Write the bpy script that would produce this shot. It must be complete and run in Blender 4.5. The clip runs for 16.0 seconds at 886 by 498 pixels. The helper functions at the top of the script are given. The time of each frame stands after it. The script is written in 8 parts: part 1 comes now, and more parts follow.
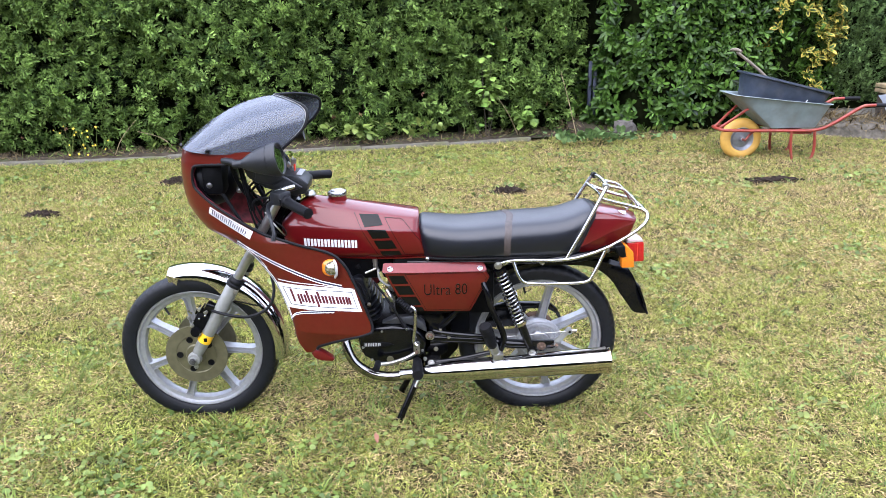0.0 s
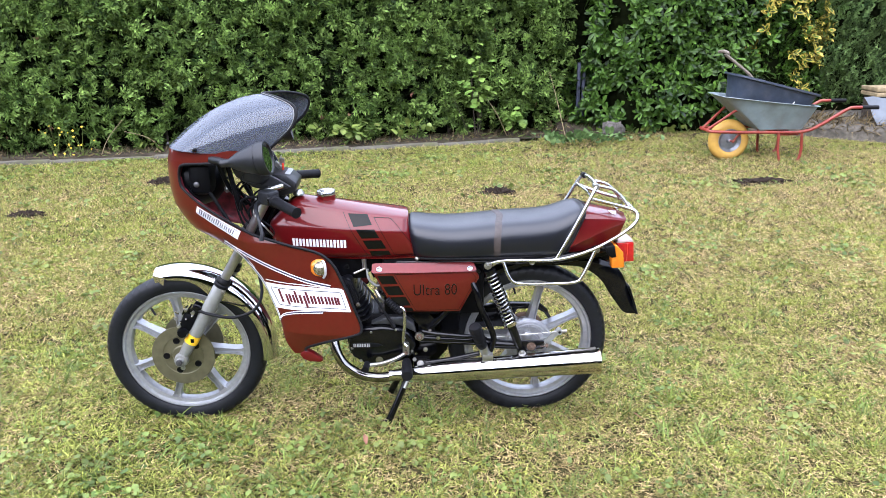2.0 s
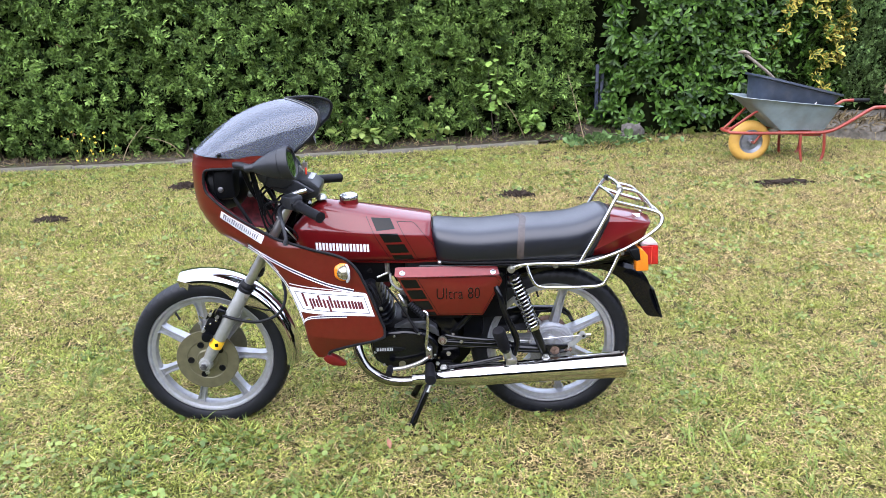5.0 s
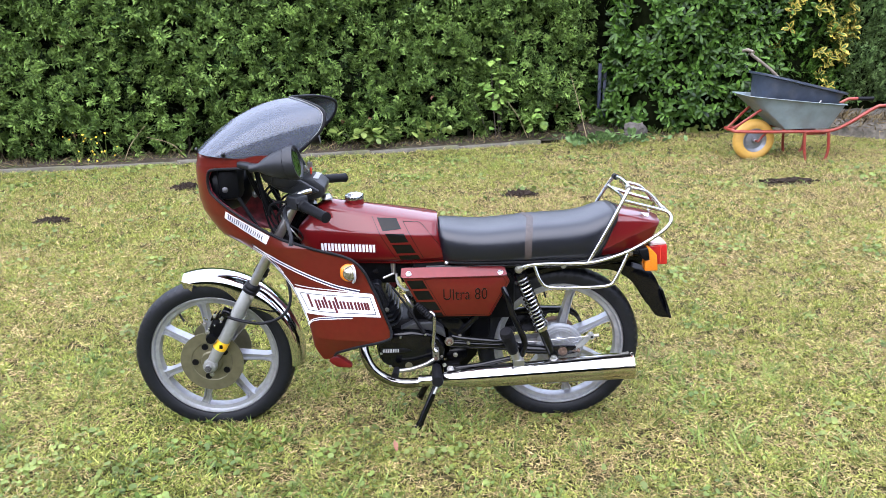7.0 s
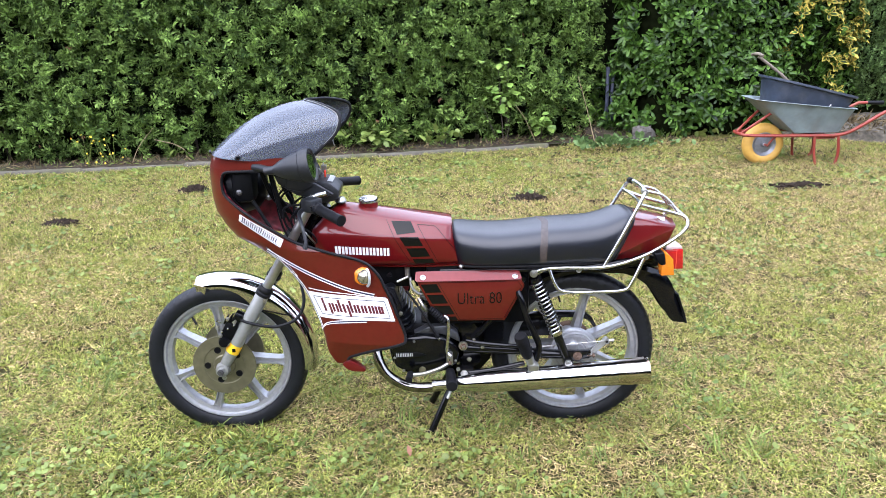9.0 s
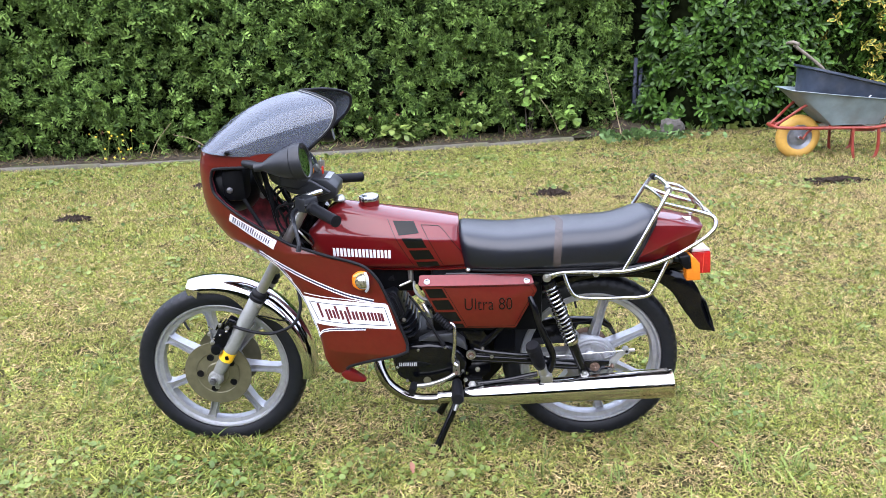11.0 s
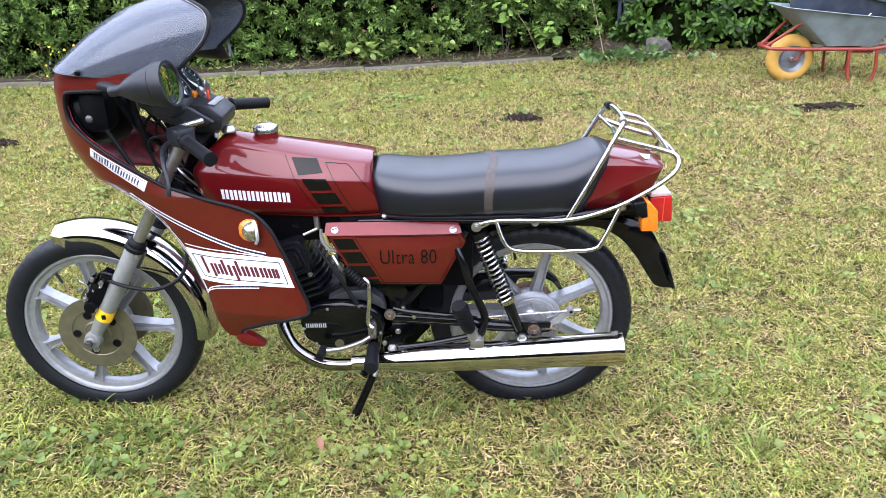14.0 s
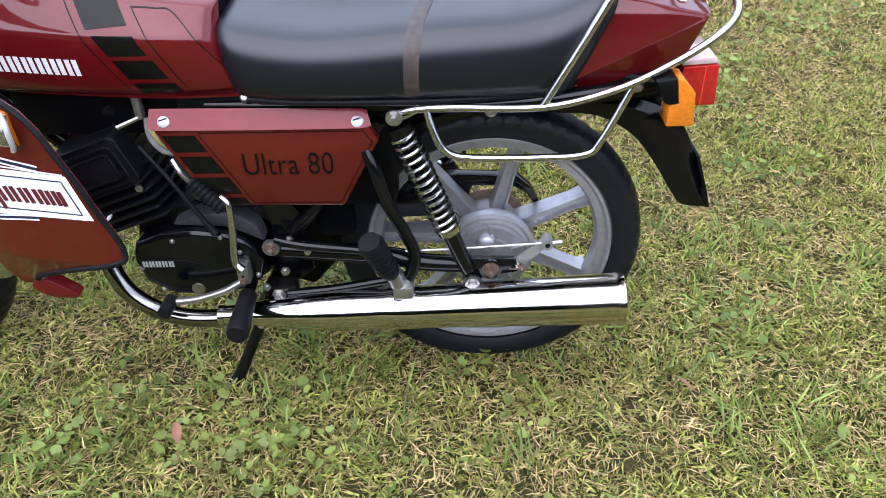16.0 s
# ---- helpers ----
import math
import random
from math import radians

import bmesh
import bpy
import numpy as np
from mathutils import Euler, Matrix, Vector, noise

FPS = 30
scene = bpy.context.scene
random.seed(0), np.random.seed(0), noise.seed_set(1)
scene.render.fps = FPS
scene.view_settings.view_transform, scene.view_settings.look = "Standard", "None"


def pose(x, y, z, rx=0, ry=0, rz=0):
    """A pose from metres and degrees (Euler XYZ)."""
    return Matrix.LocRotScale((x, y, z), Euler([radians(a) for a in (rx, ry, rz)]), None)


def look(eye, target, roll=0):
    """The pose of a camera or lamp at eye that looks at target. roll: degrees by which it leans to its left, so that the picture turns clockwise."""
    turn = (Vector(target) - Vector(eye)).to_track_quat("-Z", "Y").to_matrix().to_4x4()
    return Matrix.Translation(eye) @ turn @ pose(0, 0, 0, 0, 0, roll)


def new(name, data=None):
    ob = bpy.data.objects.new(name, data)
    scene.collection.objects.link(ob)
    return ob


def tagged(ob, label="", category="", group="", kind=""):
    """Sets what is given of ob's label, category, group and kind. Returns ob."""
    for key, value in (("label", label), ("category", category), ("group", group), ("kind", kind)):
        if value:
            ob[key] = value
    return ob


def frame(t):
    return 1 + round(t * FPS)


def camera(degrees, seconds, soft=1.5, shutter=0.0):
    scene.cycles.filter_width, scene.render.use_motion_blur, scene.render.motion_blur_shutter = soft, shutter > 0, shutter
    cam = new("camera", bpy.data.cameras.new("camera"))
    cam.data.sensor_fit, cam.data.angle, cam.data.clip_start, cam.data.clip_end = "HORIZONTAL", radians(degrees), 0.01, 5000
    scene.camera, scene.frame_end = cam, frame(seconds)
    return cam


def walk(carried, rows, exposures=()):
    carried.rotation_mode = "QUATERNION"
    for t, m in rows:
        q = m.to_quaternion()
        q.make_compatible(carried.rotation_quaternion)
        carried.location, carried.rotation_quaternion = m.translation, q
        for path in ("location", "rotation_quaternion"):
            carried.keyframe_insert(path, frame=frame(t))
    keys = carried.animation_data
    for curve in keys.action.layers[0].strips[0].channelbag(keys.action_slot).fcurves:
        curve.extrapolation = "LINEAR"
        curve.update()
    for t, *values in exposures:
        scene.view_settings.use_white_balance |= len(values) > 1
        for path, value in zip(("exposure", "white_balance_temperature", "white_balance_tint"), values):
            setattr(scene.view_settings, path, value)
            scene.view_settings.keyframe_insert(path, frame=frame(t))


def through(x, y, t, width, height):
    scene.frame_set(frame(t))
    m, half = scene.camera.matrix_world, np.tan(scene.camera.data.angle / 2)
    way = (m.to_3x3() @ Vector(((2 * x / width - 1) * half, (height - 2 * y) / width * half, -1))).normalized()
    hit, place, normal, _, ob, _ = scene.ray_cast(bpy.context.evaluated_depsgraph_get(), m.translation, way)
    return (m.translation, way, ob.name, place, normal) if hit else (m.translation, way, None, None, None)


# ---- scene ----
cam = camera(60.4, 16.0, 0.5)
PATH = [
    (0, (0.207, -2.639, 1.49), (0.259, -0.735, 0.88), -0.9),
    (0.5, (0.207, -2.637, 1.486), (0.251, -0.734, 0.874), -0.9),
    (1, (0.208, -2.638, 1.487), (0.263, -0.734, 0.875), -0.8),
    (1.5, (0.211, -2.625, 1.482), (0.301, -0.721, 0.874), -0.5),
    (2, (0.204, -2.626, 1.481), (0.286, -0.722, 0.874), -0.6),
    (2.5, (0.199, -2.631, 1.48), (0.274, -0.726, 0.875), -0.7),
    (3, (0.195, -2.634, 1.481), (0.262, -0.728, 0.877), -0.9),
    (3.5, (0.19, -2.63, 1.482), (0.251, -0.724, 0.881), -0.9),
    (4, (0.188, -2.628, 1.484), (0.243, -0.72, 0.886), -1.0),
    (6.5, (0.171, -2.597, 1.476), (0.193, -0.69, 0.876), -1.4),
    (7, (0.163, -2.591, 1.475), (0.199, -0.683, 0.876), -1.4),
    (7.5, (0.146, -2.587, 1.478), (0.179, -0.678, 0.883), -1.4),
    (8, (0.148, -2.588, 1.478), (0.184, -0.678, 0.886), -1.3),
    (8.5, (0.135, -2.582, 1.477), (0.163, -0.672, 0.886), -1.1),
    (9, (0.127, -2.574, 1.473), (0.153, -0.664, 0.882), -1.3),
    (11.5, (0.21, -2.336, 1.436), (0.154, -0.434, 0.82), -1.9),
    (12, (0.172, -2.299, 1.439), (0.138, -0.41, 0.785), -2.0),
    (12.5, (0.213, -2.278, 1.433), (0.187, -0.4, 0.748), -2.0),
    (13, (0.334, -2.253, 1.435), (0.283, -0.373, 0.754), -1.6),
    (13.5, (0.396, -2.199, 1.416), (0.32, -0.335, 0.695), -2.2),
    (14, (0.404, -1.998, 1.369), (0.378, -0.163, 0.573), -1.3),
    (14.5, (0.455, -1.786, 1.337), (0.487, 0.009, 0.456), -0.8),
    (15, (0.57, -1.589, 1.299), (0.568, 0.14, 0.294), -1.1),
    (15.5, (0.555, -1.428, 1.222), (0.571, 0.236, 0.113), -0.7),
    (16, (0.56, -1.238, 1.168), (0.532, 0.377, -0.011), -1.3),
]
walk(cam, [(t, look(eye, aim, roll)) for t, eye, aim, roll in PATH], [(0.0, 1.63, 5980, 20), (13.5, 1.63, 5980, 20), (14.5, 1.53, 5980, 20), (15.5, 1.28, 5980, 20), (16.0, 1.17, 5980, 20)])

# ---- light: bright overcast sky, a broad soft sun behind thin cloud ----
world = bpy.data.worlds.new("overcast_sky")
scene.world = world
world.use_nodes = True
wn, wl = world.node_tree.nodes, world.node_tree.links
wn.clear()
w_out = wn.new("ShaderNodeOutputWorld")
w_bg = wn.new("ShaderNodeBackground")
w_sky = wn.new("ShaderNodeTexSky")
w_sky.sky_type = "NISHITA"
w_sky.sun_disc = False
w_sky.sun_elevation = radians(52)
w_sky.sun_rotation = radians(200)
w_sky.dust_density = 4.0
w_co = wn.new("ShaderNodeTexCoord")
w_map = wn.new("ShaderNodeMapping")
w_map.inputs["Scale"].default_value = (1.0, 1.0, 2.6)
w_cloud = wn.new("ShaderNodeTexNoise")
w_cloud.inputs["Scale"].default_value = 2.2
w_cloud.inputs["Detail"].default_value = 6.0
w_ramp = wn.new("ShaderNodeValToRGB")
w_ramp.color_ramp.elements[0].position = 0.3
w_ramp.color_ramp.elements[0].color = (5.0, 5.75, 6.8, 1)
w_ramp.color_ramp.elements[1].position = 0.72
w_ramp.color_ramp.elements[1].color = (10.0, 10.9, 12.2, 1)
w_mix = wn.new("ShaderNodeMixRGB")
w_mix.inputs[0].default_value = 0.85
wl.new(w_co.outputs["Generated"], w_map.inputs[0])
wl.new(w_map.outputs[0], w_cloud.inputs["Vector"])
wl.new(w_cloud.outputs["Fac"], w_ramp.inputs[0])
wl.new(w_sky.outputs[0], w_mix.inputs[1])
wl.new(w_ramp.outputs[0], w_mix.inputs[2])
wl.new(w_mix.outputs[0], w_bg.inputs[0])
w_bg.inputs[1].default_value = 0.14
wl.new(w_bg.outputs[0], w_out.inputs[0])

sun = new("sun", bpy.data.lights.new("sun", "SUN"))
sun.data.energy, sun.data.angle, sun.data.color = 1.5, radians(95), (1.0, 0.99, 0.95)
sun.matrix_world = look((-1.5, -3.5, 6.0), (0, 0, 0))


# ---- materials ----
def material(name, colour, rough=0.5, metal=0.0, coat=0.0, var=0.12, scale=30.0, bump=0.0, bump_scale=200.0, dirt=None, dirt_amount=0.0, dirt_scale=6.0, spec=0.5, rough_var=0.0):
    """A principled surface: colour varied by two noises, optional dirt, grain relief and uneven gloss."""
    m = bpy.data.materials.new(name)
    m.use_nodes = True
    n, l = m.node_tree.nodes, m.node_tree.links
    b = n["Principled BSDF"]
    b.inputs["Roughness"].default_value = rough
    b.inputs["Metallic"].default_value = metal
    b.inputs["Coat Weight"].default_value = coat
    b.inputs["Coat Roughness"].default_value = 0.03
    b.inputs["Specular IOR Level"].default_value = spec
    co = n.new("ShaderNodeTexCoord")
    fine = n.new("ShaderNodeTexNoise")
    fine.inputs["Scale"].default_value = scale
    fine.inputs["Detail"].default_value = 5
    l.new(co.outputs["Object"], fine.inputs["Vector"])
    ramp = n.new("ShaderNodeValToRGB")
    ramp.color_ramp.elements[0].position, ramp.color_ramp.elements[1].position = 0.3, 0.7
    ramp.color_ramp.elements[0].color = (*[c * (1 - var) for c in colour], 1)
    ramp.color_ramp.elements[1].color = (*[min(1, c * (1 + var)) for c in colour], 1)
    l.new(fine.outputs["Fac"], ramp.inputs[0])
    last = ramp.outputs[0]
    if dirt:
        d = n.new("ShaderNodeTexNoise")
        d.inputs["Scale"].default_value = dirt_scale
        d.inputs["Detail"].default_value = 8
        l.new(co.outputs["Object"], d.inputs["Vector"])
        r = n.new("ShaderNodeMapRange")
        r.inputs[1].default_value, r.inputs[2].default_value = 0.5, 0.72
        r.inputs[3].default_value, r.inputs[4].default_value = 0.0, dirt_amount
        l.new(d.outputs["Fac"], r.inputs[0])
        mx = n.new("ShaderNodeMixRGB")
        mx.inputs[2].default_value = (*dirt, 1)
        l.new(r.outputs[0], mx.inputs[0])
        l.new(last, mx.inputs[1])
        last = mx.outputs[0]
    l.new(last, b.inputs["Base Color"])
    if rough_var:
        g = n.new("ShaderNodeTexNoise")
        g.inputs["Scale"].default_value = 14
        g.inputs["Detail"].default_value = 7
        l.new(co.outputs["Object"], g.inputs["Vector"])
        r = n.new("ShaderNodeMapRange")
        r.inputs[3].default_value, r.inputs[4].default_value = max(0.01, rough - rough_var), rough + rough_var
        l.new(g.outputs["Fac"], r.inputs[0])
        l.new(r.outputs[0], b.inputs["Roughness"])
    if bump:
        g = n.new("ShaderNodeTexNoise")
        g.inputs["Scale"].default_value = bump_scale
        g.inputs["Detail"].default_value = 4
        l.new(co.outputs["Object"], g.inputs["Vector"])
        bp = n.new("ShaderNodeBump")
        bp.inputs["Strength"].default_value = bump
        bp.inputs["Distance"].default_value = 0.002
        l.new(g.outputs["Fac"], bp.inputs["Height"])
        l.new(bp.outputs[0], b.inputs["Normal"])
    return m


def leaf_material(name, dark, light, rough=0.5, patch_scale=1.5, patch=None, patch_amount=0.0, spec=0.4, through=0.25, fine=0.0, fine_scale=45.0, blotch=1.0):
    """Foliage: each leaf its own shade between two greens, with larger patches of another tone; some light passes through."""
    m = bpy.data.materials.new(name)
    m.use_nodes = True
    n, l = m.node_tree.nodes, m.node_tree.links
    b = n["Principled BSDF"]
    b.inputs["Roughness"].default_value = rough
    b.inputs["Specular IOR Level"].default_value = spec
    geo = n.new("ShaderNodeNewGeometry")
    info = n.new("ShaderNodeObjectInfo")
    add = n.new("ShaderNodeMath")
    add.operation = "ADD"
    l.new(geo.outputs["Random Per Island"], add.inputs[0])
    l.new(info.outputs["Random"], add.inputs[1])
    frac = n.new("ShaderNodeMath")
    frac.operation = "FRACT"
    l.new(add.outputs[0], frac.inputs[0])
    ramp = n.new("ShaderNodeValToRGB")
    ramp.color_ramp.elements[0].color = (*dark, 1)
    ramp.color_ramp.elements[1].color = (*light, 1)
    l.new(frac.outputs[0], ramp.inputs[0])
    last = ramp.outputs[0]
    if patch:
        no = n.new("ShaderNodeTexNoise")
        no.inputs["Scale"].default_value = patch_scale
        no.inputs["Detail"].default_value = 5
        l.new(geo.outputs["Position"], no.inputs["Vector"])
        r = n.new("ShaderNodeMapRange")
        r.inputs[1].default_value, r.inputs[2].default_value = 0.38, 0.66
        r.inputs[4].default_value = patch_amount
        l.new(no.outputs["Fac"], r.inputs[0])
        mx = n.new("ShaderNodeMixRGB")
        mx.inputs[2].default_value = (*patch, 1)
        l.new(r.outputs[0], mx.inputs[0])
        l.new(last, mx.inputs[1])
        last = mx.outputs[0]
    blot = n.new("ShaderNodeTexNoise")
    blot.inputs["Scale"].default_value = patch_scale * 5.5
    blot.inputs["Detail"].default_value = 5
    l.new(geo.outputs["Position"], blot.inputs["Vector"])
    tone = n.new("ShaderNodeMapRange")
    tone.inputs[1].default_value, tone.inputs[2].default_value = 0.38, 0.62
    tone.inputs[3].default_value, tone.inputs[4].default_value = 1 - 0.34 * blotch, 1 + 0.32 * blotch
    l.new(blot.outputs["Fac"], tone.inputs[0])
    mul = n.new("ShaderNodeVectorMath")
    mul.operation = "SCALE"
    l.new(last, mul.inputs[0])
    l.new(tone.outputs[0], mul.inputs["Scale"])
    last = mul.outputs[0]
    if fine:
        spot = n.new("ShaderNodeTexNoise")
        spot.inputs["Scale"].default_value = fine_scale
        spot.inputs["Detail"].default_value = 2
        l.new(geo.outputs["Position"], spot.inputs["Vector"])
        tone = n.new("ShaderNodeMapRange")
        tone.inputs[1].default_value, tone.inputs[2].default_value = 0.36, 0.64
        tone.inputs[3].default_value, tone.inputs[4].default_value = 1 - fine, 1 + fine
        l.new(spot.outputs["Fac"], tone.inputs[0])
        mul = n.new("ShaderNodeVectorMath")
        mul.operation = "SCALE"
        l.new(last, mul.inputs[0])
        l.new(tone.outputs[0], mul.inputs["Scale"])
        last = mul.outputs[0]
    l.new(last, b.inputs["Base Color"])
    if through:
        t = n.new("ShaderNodeBsdfTranslucent")
        l.new(last, t.inputs[0])
        ms = n.new("ShaderNodeMixShader")
        ms.inputs[0].default_value = through
        l.new(b.outputs[0], ms.inputs[1])
        l.new(t.outputs[0], ms.inputs[2])
        l.new(ms.outputs[0], n["Material Output"].inputs[0])
    return m


RED = material("metallic_red_paint", (0.104, 0.0036, 0.0044), 0.42, 0.1, 0.85, 0.08, 400, rough_var=0.05, spec=0.15)
FAIRING_RED = material("brick_red_gelcoat", (0.086, 0.0085, 0.0046), 0.40, 0.0, 0.6, 0.06, 60, dirt=(0.072, 0.014, 0.005), dirt_amount=0.35, dirt_scale=5, spec=0.12)
# Cover red lightened in colour, because the bevel faces the sky.
SKYLIT_RED = material("skylit_red_edge", (0.17, 0.014, 0.016), 0.42, 0.0, 0.4, 0.08, 60, spec=0.2)
INNER_RED = material("mottled_red_laminate", (0.19, 0.020, 0.028), 0.4, 0.0, 0.3, 0.6, 45)
SATIN = material("satin_chrome", (0.50, 0.50, 0.495), 0.24, 1.0, 0, 0.05, 30, dirt=(0.30, 0.27, 0.22), dirt_amount=0.25, dirt_scale=16, rough_var=0.06)
CHROME = material("chrome", (0.55, 0.55, 0.548), 0.09, 1.0, 0, 0.03, 20, dirt=(0.35, 0.30, 0.24), dirt_amount=0.25, dirt_scale=16, rough_var=0.04)
ALLOY = material("cast_aluminium", (0.38, 0.39, 0.41), 0.45, 0.75, 0, 0.1, 60, bump=0.15, bump_scale=300, dirt=(0.3, 0.28, 0.24), dirt_amount=0.4, dirt_scale=20)
FORK_GREY = material("grey_fork_paint", (0.22, 0.225, 0.21), 0.4, 0.3, 0.2, 0.08, 80)
STEEL = material("zinc_steel", (0.40, 0.40, 0.385), 0.3, 0.9, 0, 0.1, 80, dirt=(0.2, 0.13, 0.08), dirt_amount=0.4, dirt_scale=40)
CASING = material("dull_engine_alloy", (0.10, 0.10, 0.105), 0.4, 0.6, 0, 0.2, 60, bump=0.2, bump_scale=300, dirt=(0.03, 0.028, 0.025), dirt_amount=0.6, dirt_scale=25)
GREY_CASE = material("dull_grey_casing", (0.055, 0.058, 0.066), 0.38, 0.4, 0, 0.2, 50, bump=0.15, bump_scale=300, dirt=(0.03, 0.028, 0.025), dirt_amount=0.5, dirt_scale=20)
# Header chrome: dark reflections are put into its colour, with random dark mottling.
DARK_CHROME = material("dark_reflection_chrome", (0.26, 0.25, 0.235), 0.14, 1.0, 0, 0.1, 30, dirt=(0.05, 0.042, 0.035), dirt_amount=0.8, dirt_scale=14, rough_var=0.08)
RUST = material("rusty_steel", (0.13, 0.085, 0.06), 0.7, 0.4, 0, 0.4, 120)
STAINED = material("heat_stained_chrome", (0.62, 0.58, 0.50), 0.14, 1.0, 0, 0.1, 30, dirt=(0.20, 0.15, 0.09), dirt_amount=0.6, dirt_scale=12, rough_var=0.08)
DISC = material("brake_disc_steel", (0.135, 0.125, 0.075), 0.40, 0.5, 0, 0.14, 40, rough_var=0.08)
BLACK = material("black_gloss_paint", (0.0019, 0.0022, 0.0033), 0.16, 0.0, 0.0, 0.2, 60, spec=0.35, dirt=(0.01, 0.009, 0.008), dirt_amount=0.4, dirt_scale=14)
MATT = material("black_cast_paint", (0.0020, 0.0023, 0.0034), 0.45, 0.0, 0.0, 0.3, 90, bump=0.12, bump_scale=400, spec=0.13, dirt=(0.008, 0.007, 0.006), dirt_amount=0.5, dirt_scale=12)
PLASTIC = material("black_plastic", (0.0020, 0.0023, 0.0034), 0.42, 0.0, 0.0, 0.15, 100, bump=0.05, bump_scale=900, spec=0.2)
FADED = material("faded_black_plastic", (0.0105, 0.0115, 0.0145), 0.42, 0.0, 0.0, 0.2, 60, bump=0.05, bump_scale=400, dirt=(0.03, 0.03, 0.03), dirt_amount=0.25, dirt_scale=30, spec=0.4)
RUBBER = material("black_rubber", (0.0050, 0.0052, 0.0068), 0.55, 0.0, 0.0, 0.25, 50, bump=0.2, bump_scale=250, spec=0.18, dirt=(0.011, 0.010, 0.009), dirt_amount=0.55, dirt_scale=9)
TYRE = material("tyre_rubber", (0.0052, 0.0060, 0.0085), 0.5, 0.0, 0.0, 0.25, 50, bump=0.2, bump_scale=250, spec=0.32)
VINYL = material("black_seat_vinyl", (0.0035, 0.0048, 0.0095), 0.34, 0.0, 0.0, 0.12, 40, bump=0.05, bump_scale=900, rough_var=0.06, spec=0.62)
STRAP = material("worn_grey_leather", (0.045, 0.034, 0.03), 0.55, 0, 0, 0.3, 60, bump=0.3, bump_scale=300)
DECAL = material("black_decal", (0.004, 0.004, 0.0035), 0.3, 0, 0.25, 0.1, 50, spec=0.1)
WHITE = material("white_vinyl", (0.80, 0.80, 0.82), 0.35, 0, 0.3, 0.04, 40)
NAVY = material("navy_print", (0.012, 0.014, 0.045), 0.4)
MAROON = material("maroon_print", (0.10, 0.008, 0.012), 0.4)
GREY_PRINT = material("silver_print", (0.55, 0.56, 0.58), 0.35, 0.3)
ORANGE = material("orange_lens", (0.62, 0.18, 0.010), 0.14, 0, 0.5, 0.15, 160, bump=0.3, bump_scale=500)
LENS_RED = material("red_lens", (0.40, 0.014, 0.012), 0.14, 0, 0.6, 0.15, 120, bump=0.2, bump_scale=500)
# Clear lamp top, its pale pink taking in the reflected sky.
LAMP_TOP = material("sky_paled_lens", (0.62, 0.46, 0.44), 0.15, 0, 0.5, 0.15, 120)
CLEAR_LENS = material("pale_lens", (0.30, 0.28, 0.20), 0.16, 0.7, 0.6, 0.3, 90, bump=0.3, bump_scale=300)
ENGINE_BLACK = material("engine_black", (0.0055, 0.0063, 0.0092), 0.32, 0.0, 0.0, 0.3, 90, bump=0.15, bump_scale=400, spec=0.38, dirt=(0.012, 0.011, 0.010), dirt_amount=0.5, dirt_scale=14)
HOSE = material("aged_yellow_hose", (0.40, 0.38, 0.14), 0.5)
YELLOW = material("yellow_sticker", (0.85, 0.50, 0.015), 0.4)
MIRROR = material("mirror_glass", (0.8, 0.82, 0.82), 0.02, 1.0, var=0.02)
DIAL = material("dial_glass", (0.03, 0.045, 0.045), 0.05, 0.0, 1.0)
KEY_RED = material("red_key_tag", (0.75, 0.05, 0.02), 0.4)
GALV = material("galvanised_tray", (0.22, 0.27, 0.28), 0.5, 0.3, 0, 0.12, 12, dirt=(0.16, 0.15, 0.13), dirt_amount=0.4, dirt_scale=7, rough_var=0.1)
TUB = material("grey_black_plastic_tub", (0.030, 0.040, 0.062), 0.55, 0, 0, 0.25, 14, dirt=(0.10, 0.10, 0.10), dirt_amount=0.4, dirt_scale=8)
BARROW_RED = material("red_tube_paint", (0.23, 0.030, 0.018), 0.45, 0, 0.1, 0.2, 25, dirt=(0.25, 0.09, 0.05), dirt_amount=0.5, dirt_scale=18)
BARROW_YELLOW = material("yellow_foam_tyre", (0.52, 0.30, 0.055), 0.55, 0, 0, 0.08, 25, dirt=(0.45, 0.26, 0.08), dirt_amount=0.6, dirt_scale=9)
WOOD = material("weathered_wood", (0.17, 0.14, 0.105), 0.7, 0, 0, 0.3, 40, bump=0.4, bump_scale=120)
RIM_STEEL = material("dull_rim_steel", (0.26, 0.275, 0.30), 0.4, 0.7, 0, 0.15, 30, dirt=(0.10, 0.08, 0.06), dirt_amount=0.4, dirt_scale=12)
CONCRETE = material("mossy_concrete", (0.13, 0.12, 0.095), 0.9, 0, 0, 0.22, 18, bump=0.6, bump_scale=90, dirt=(0.14, 0.14, 0.07), dirt_amount=0.75, dirt_scale=4, spec=0.08)
SOIL = material("dark_soil", (0.030, 0.022, 0.017), 0.95, 0, 0, 0.5, 60, bump=1.0, bump_scale=80, spec=0.08)
BED_SOIL = material("dry_bed_soil", (0.045, 0.036, 0.026), 0.95, 0, 0, 0.4, 12, bump=1.0, bump_scale=60, dirt=(0.06, 0.07, 0.03), dirt_amount=0.8, dirt_scale=5, spec=0.08)
TARP = material("grey_tarpaulin", (0.10, 0.115, 0.135), 0.4, 0, 0, 0.25, 6, bump=0.3, bump_scale=30)
PLANK = material("stacked_planks", (0.26, 0.20, 0.11), 0.75, 0, 0, 0.35, 12, bump=0.4, bump_scale=60)
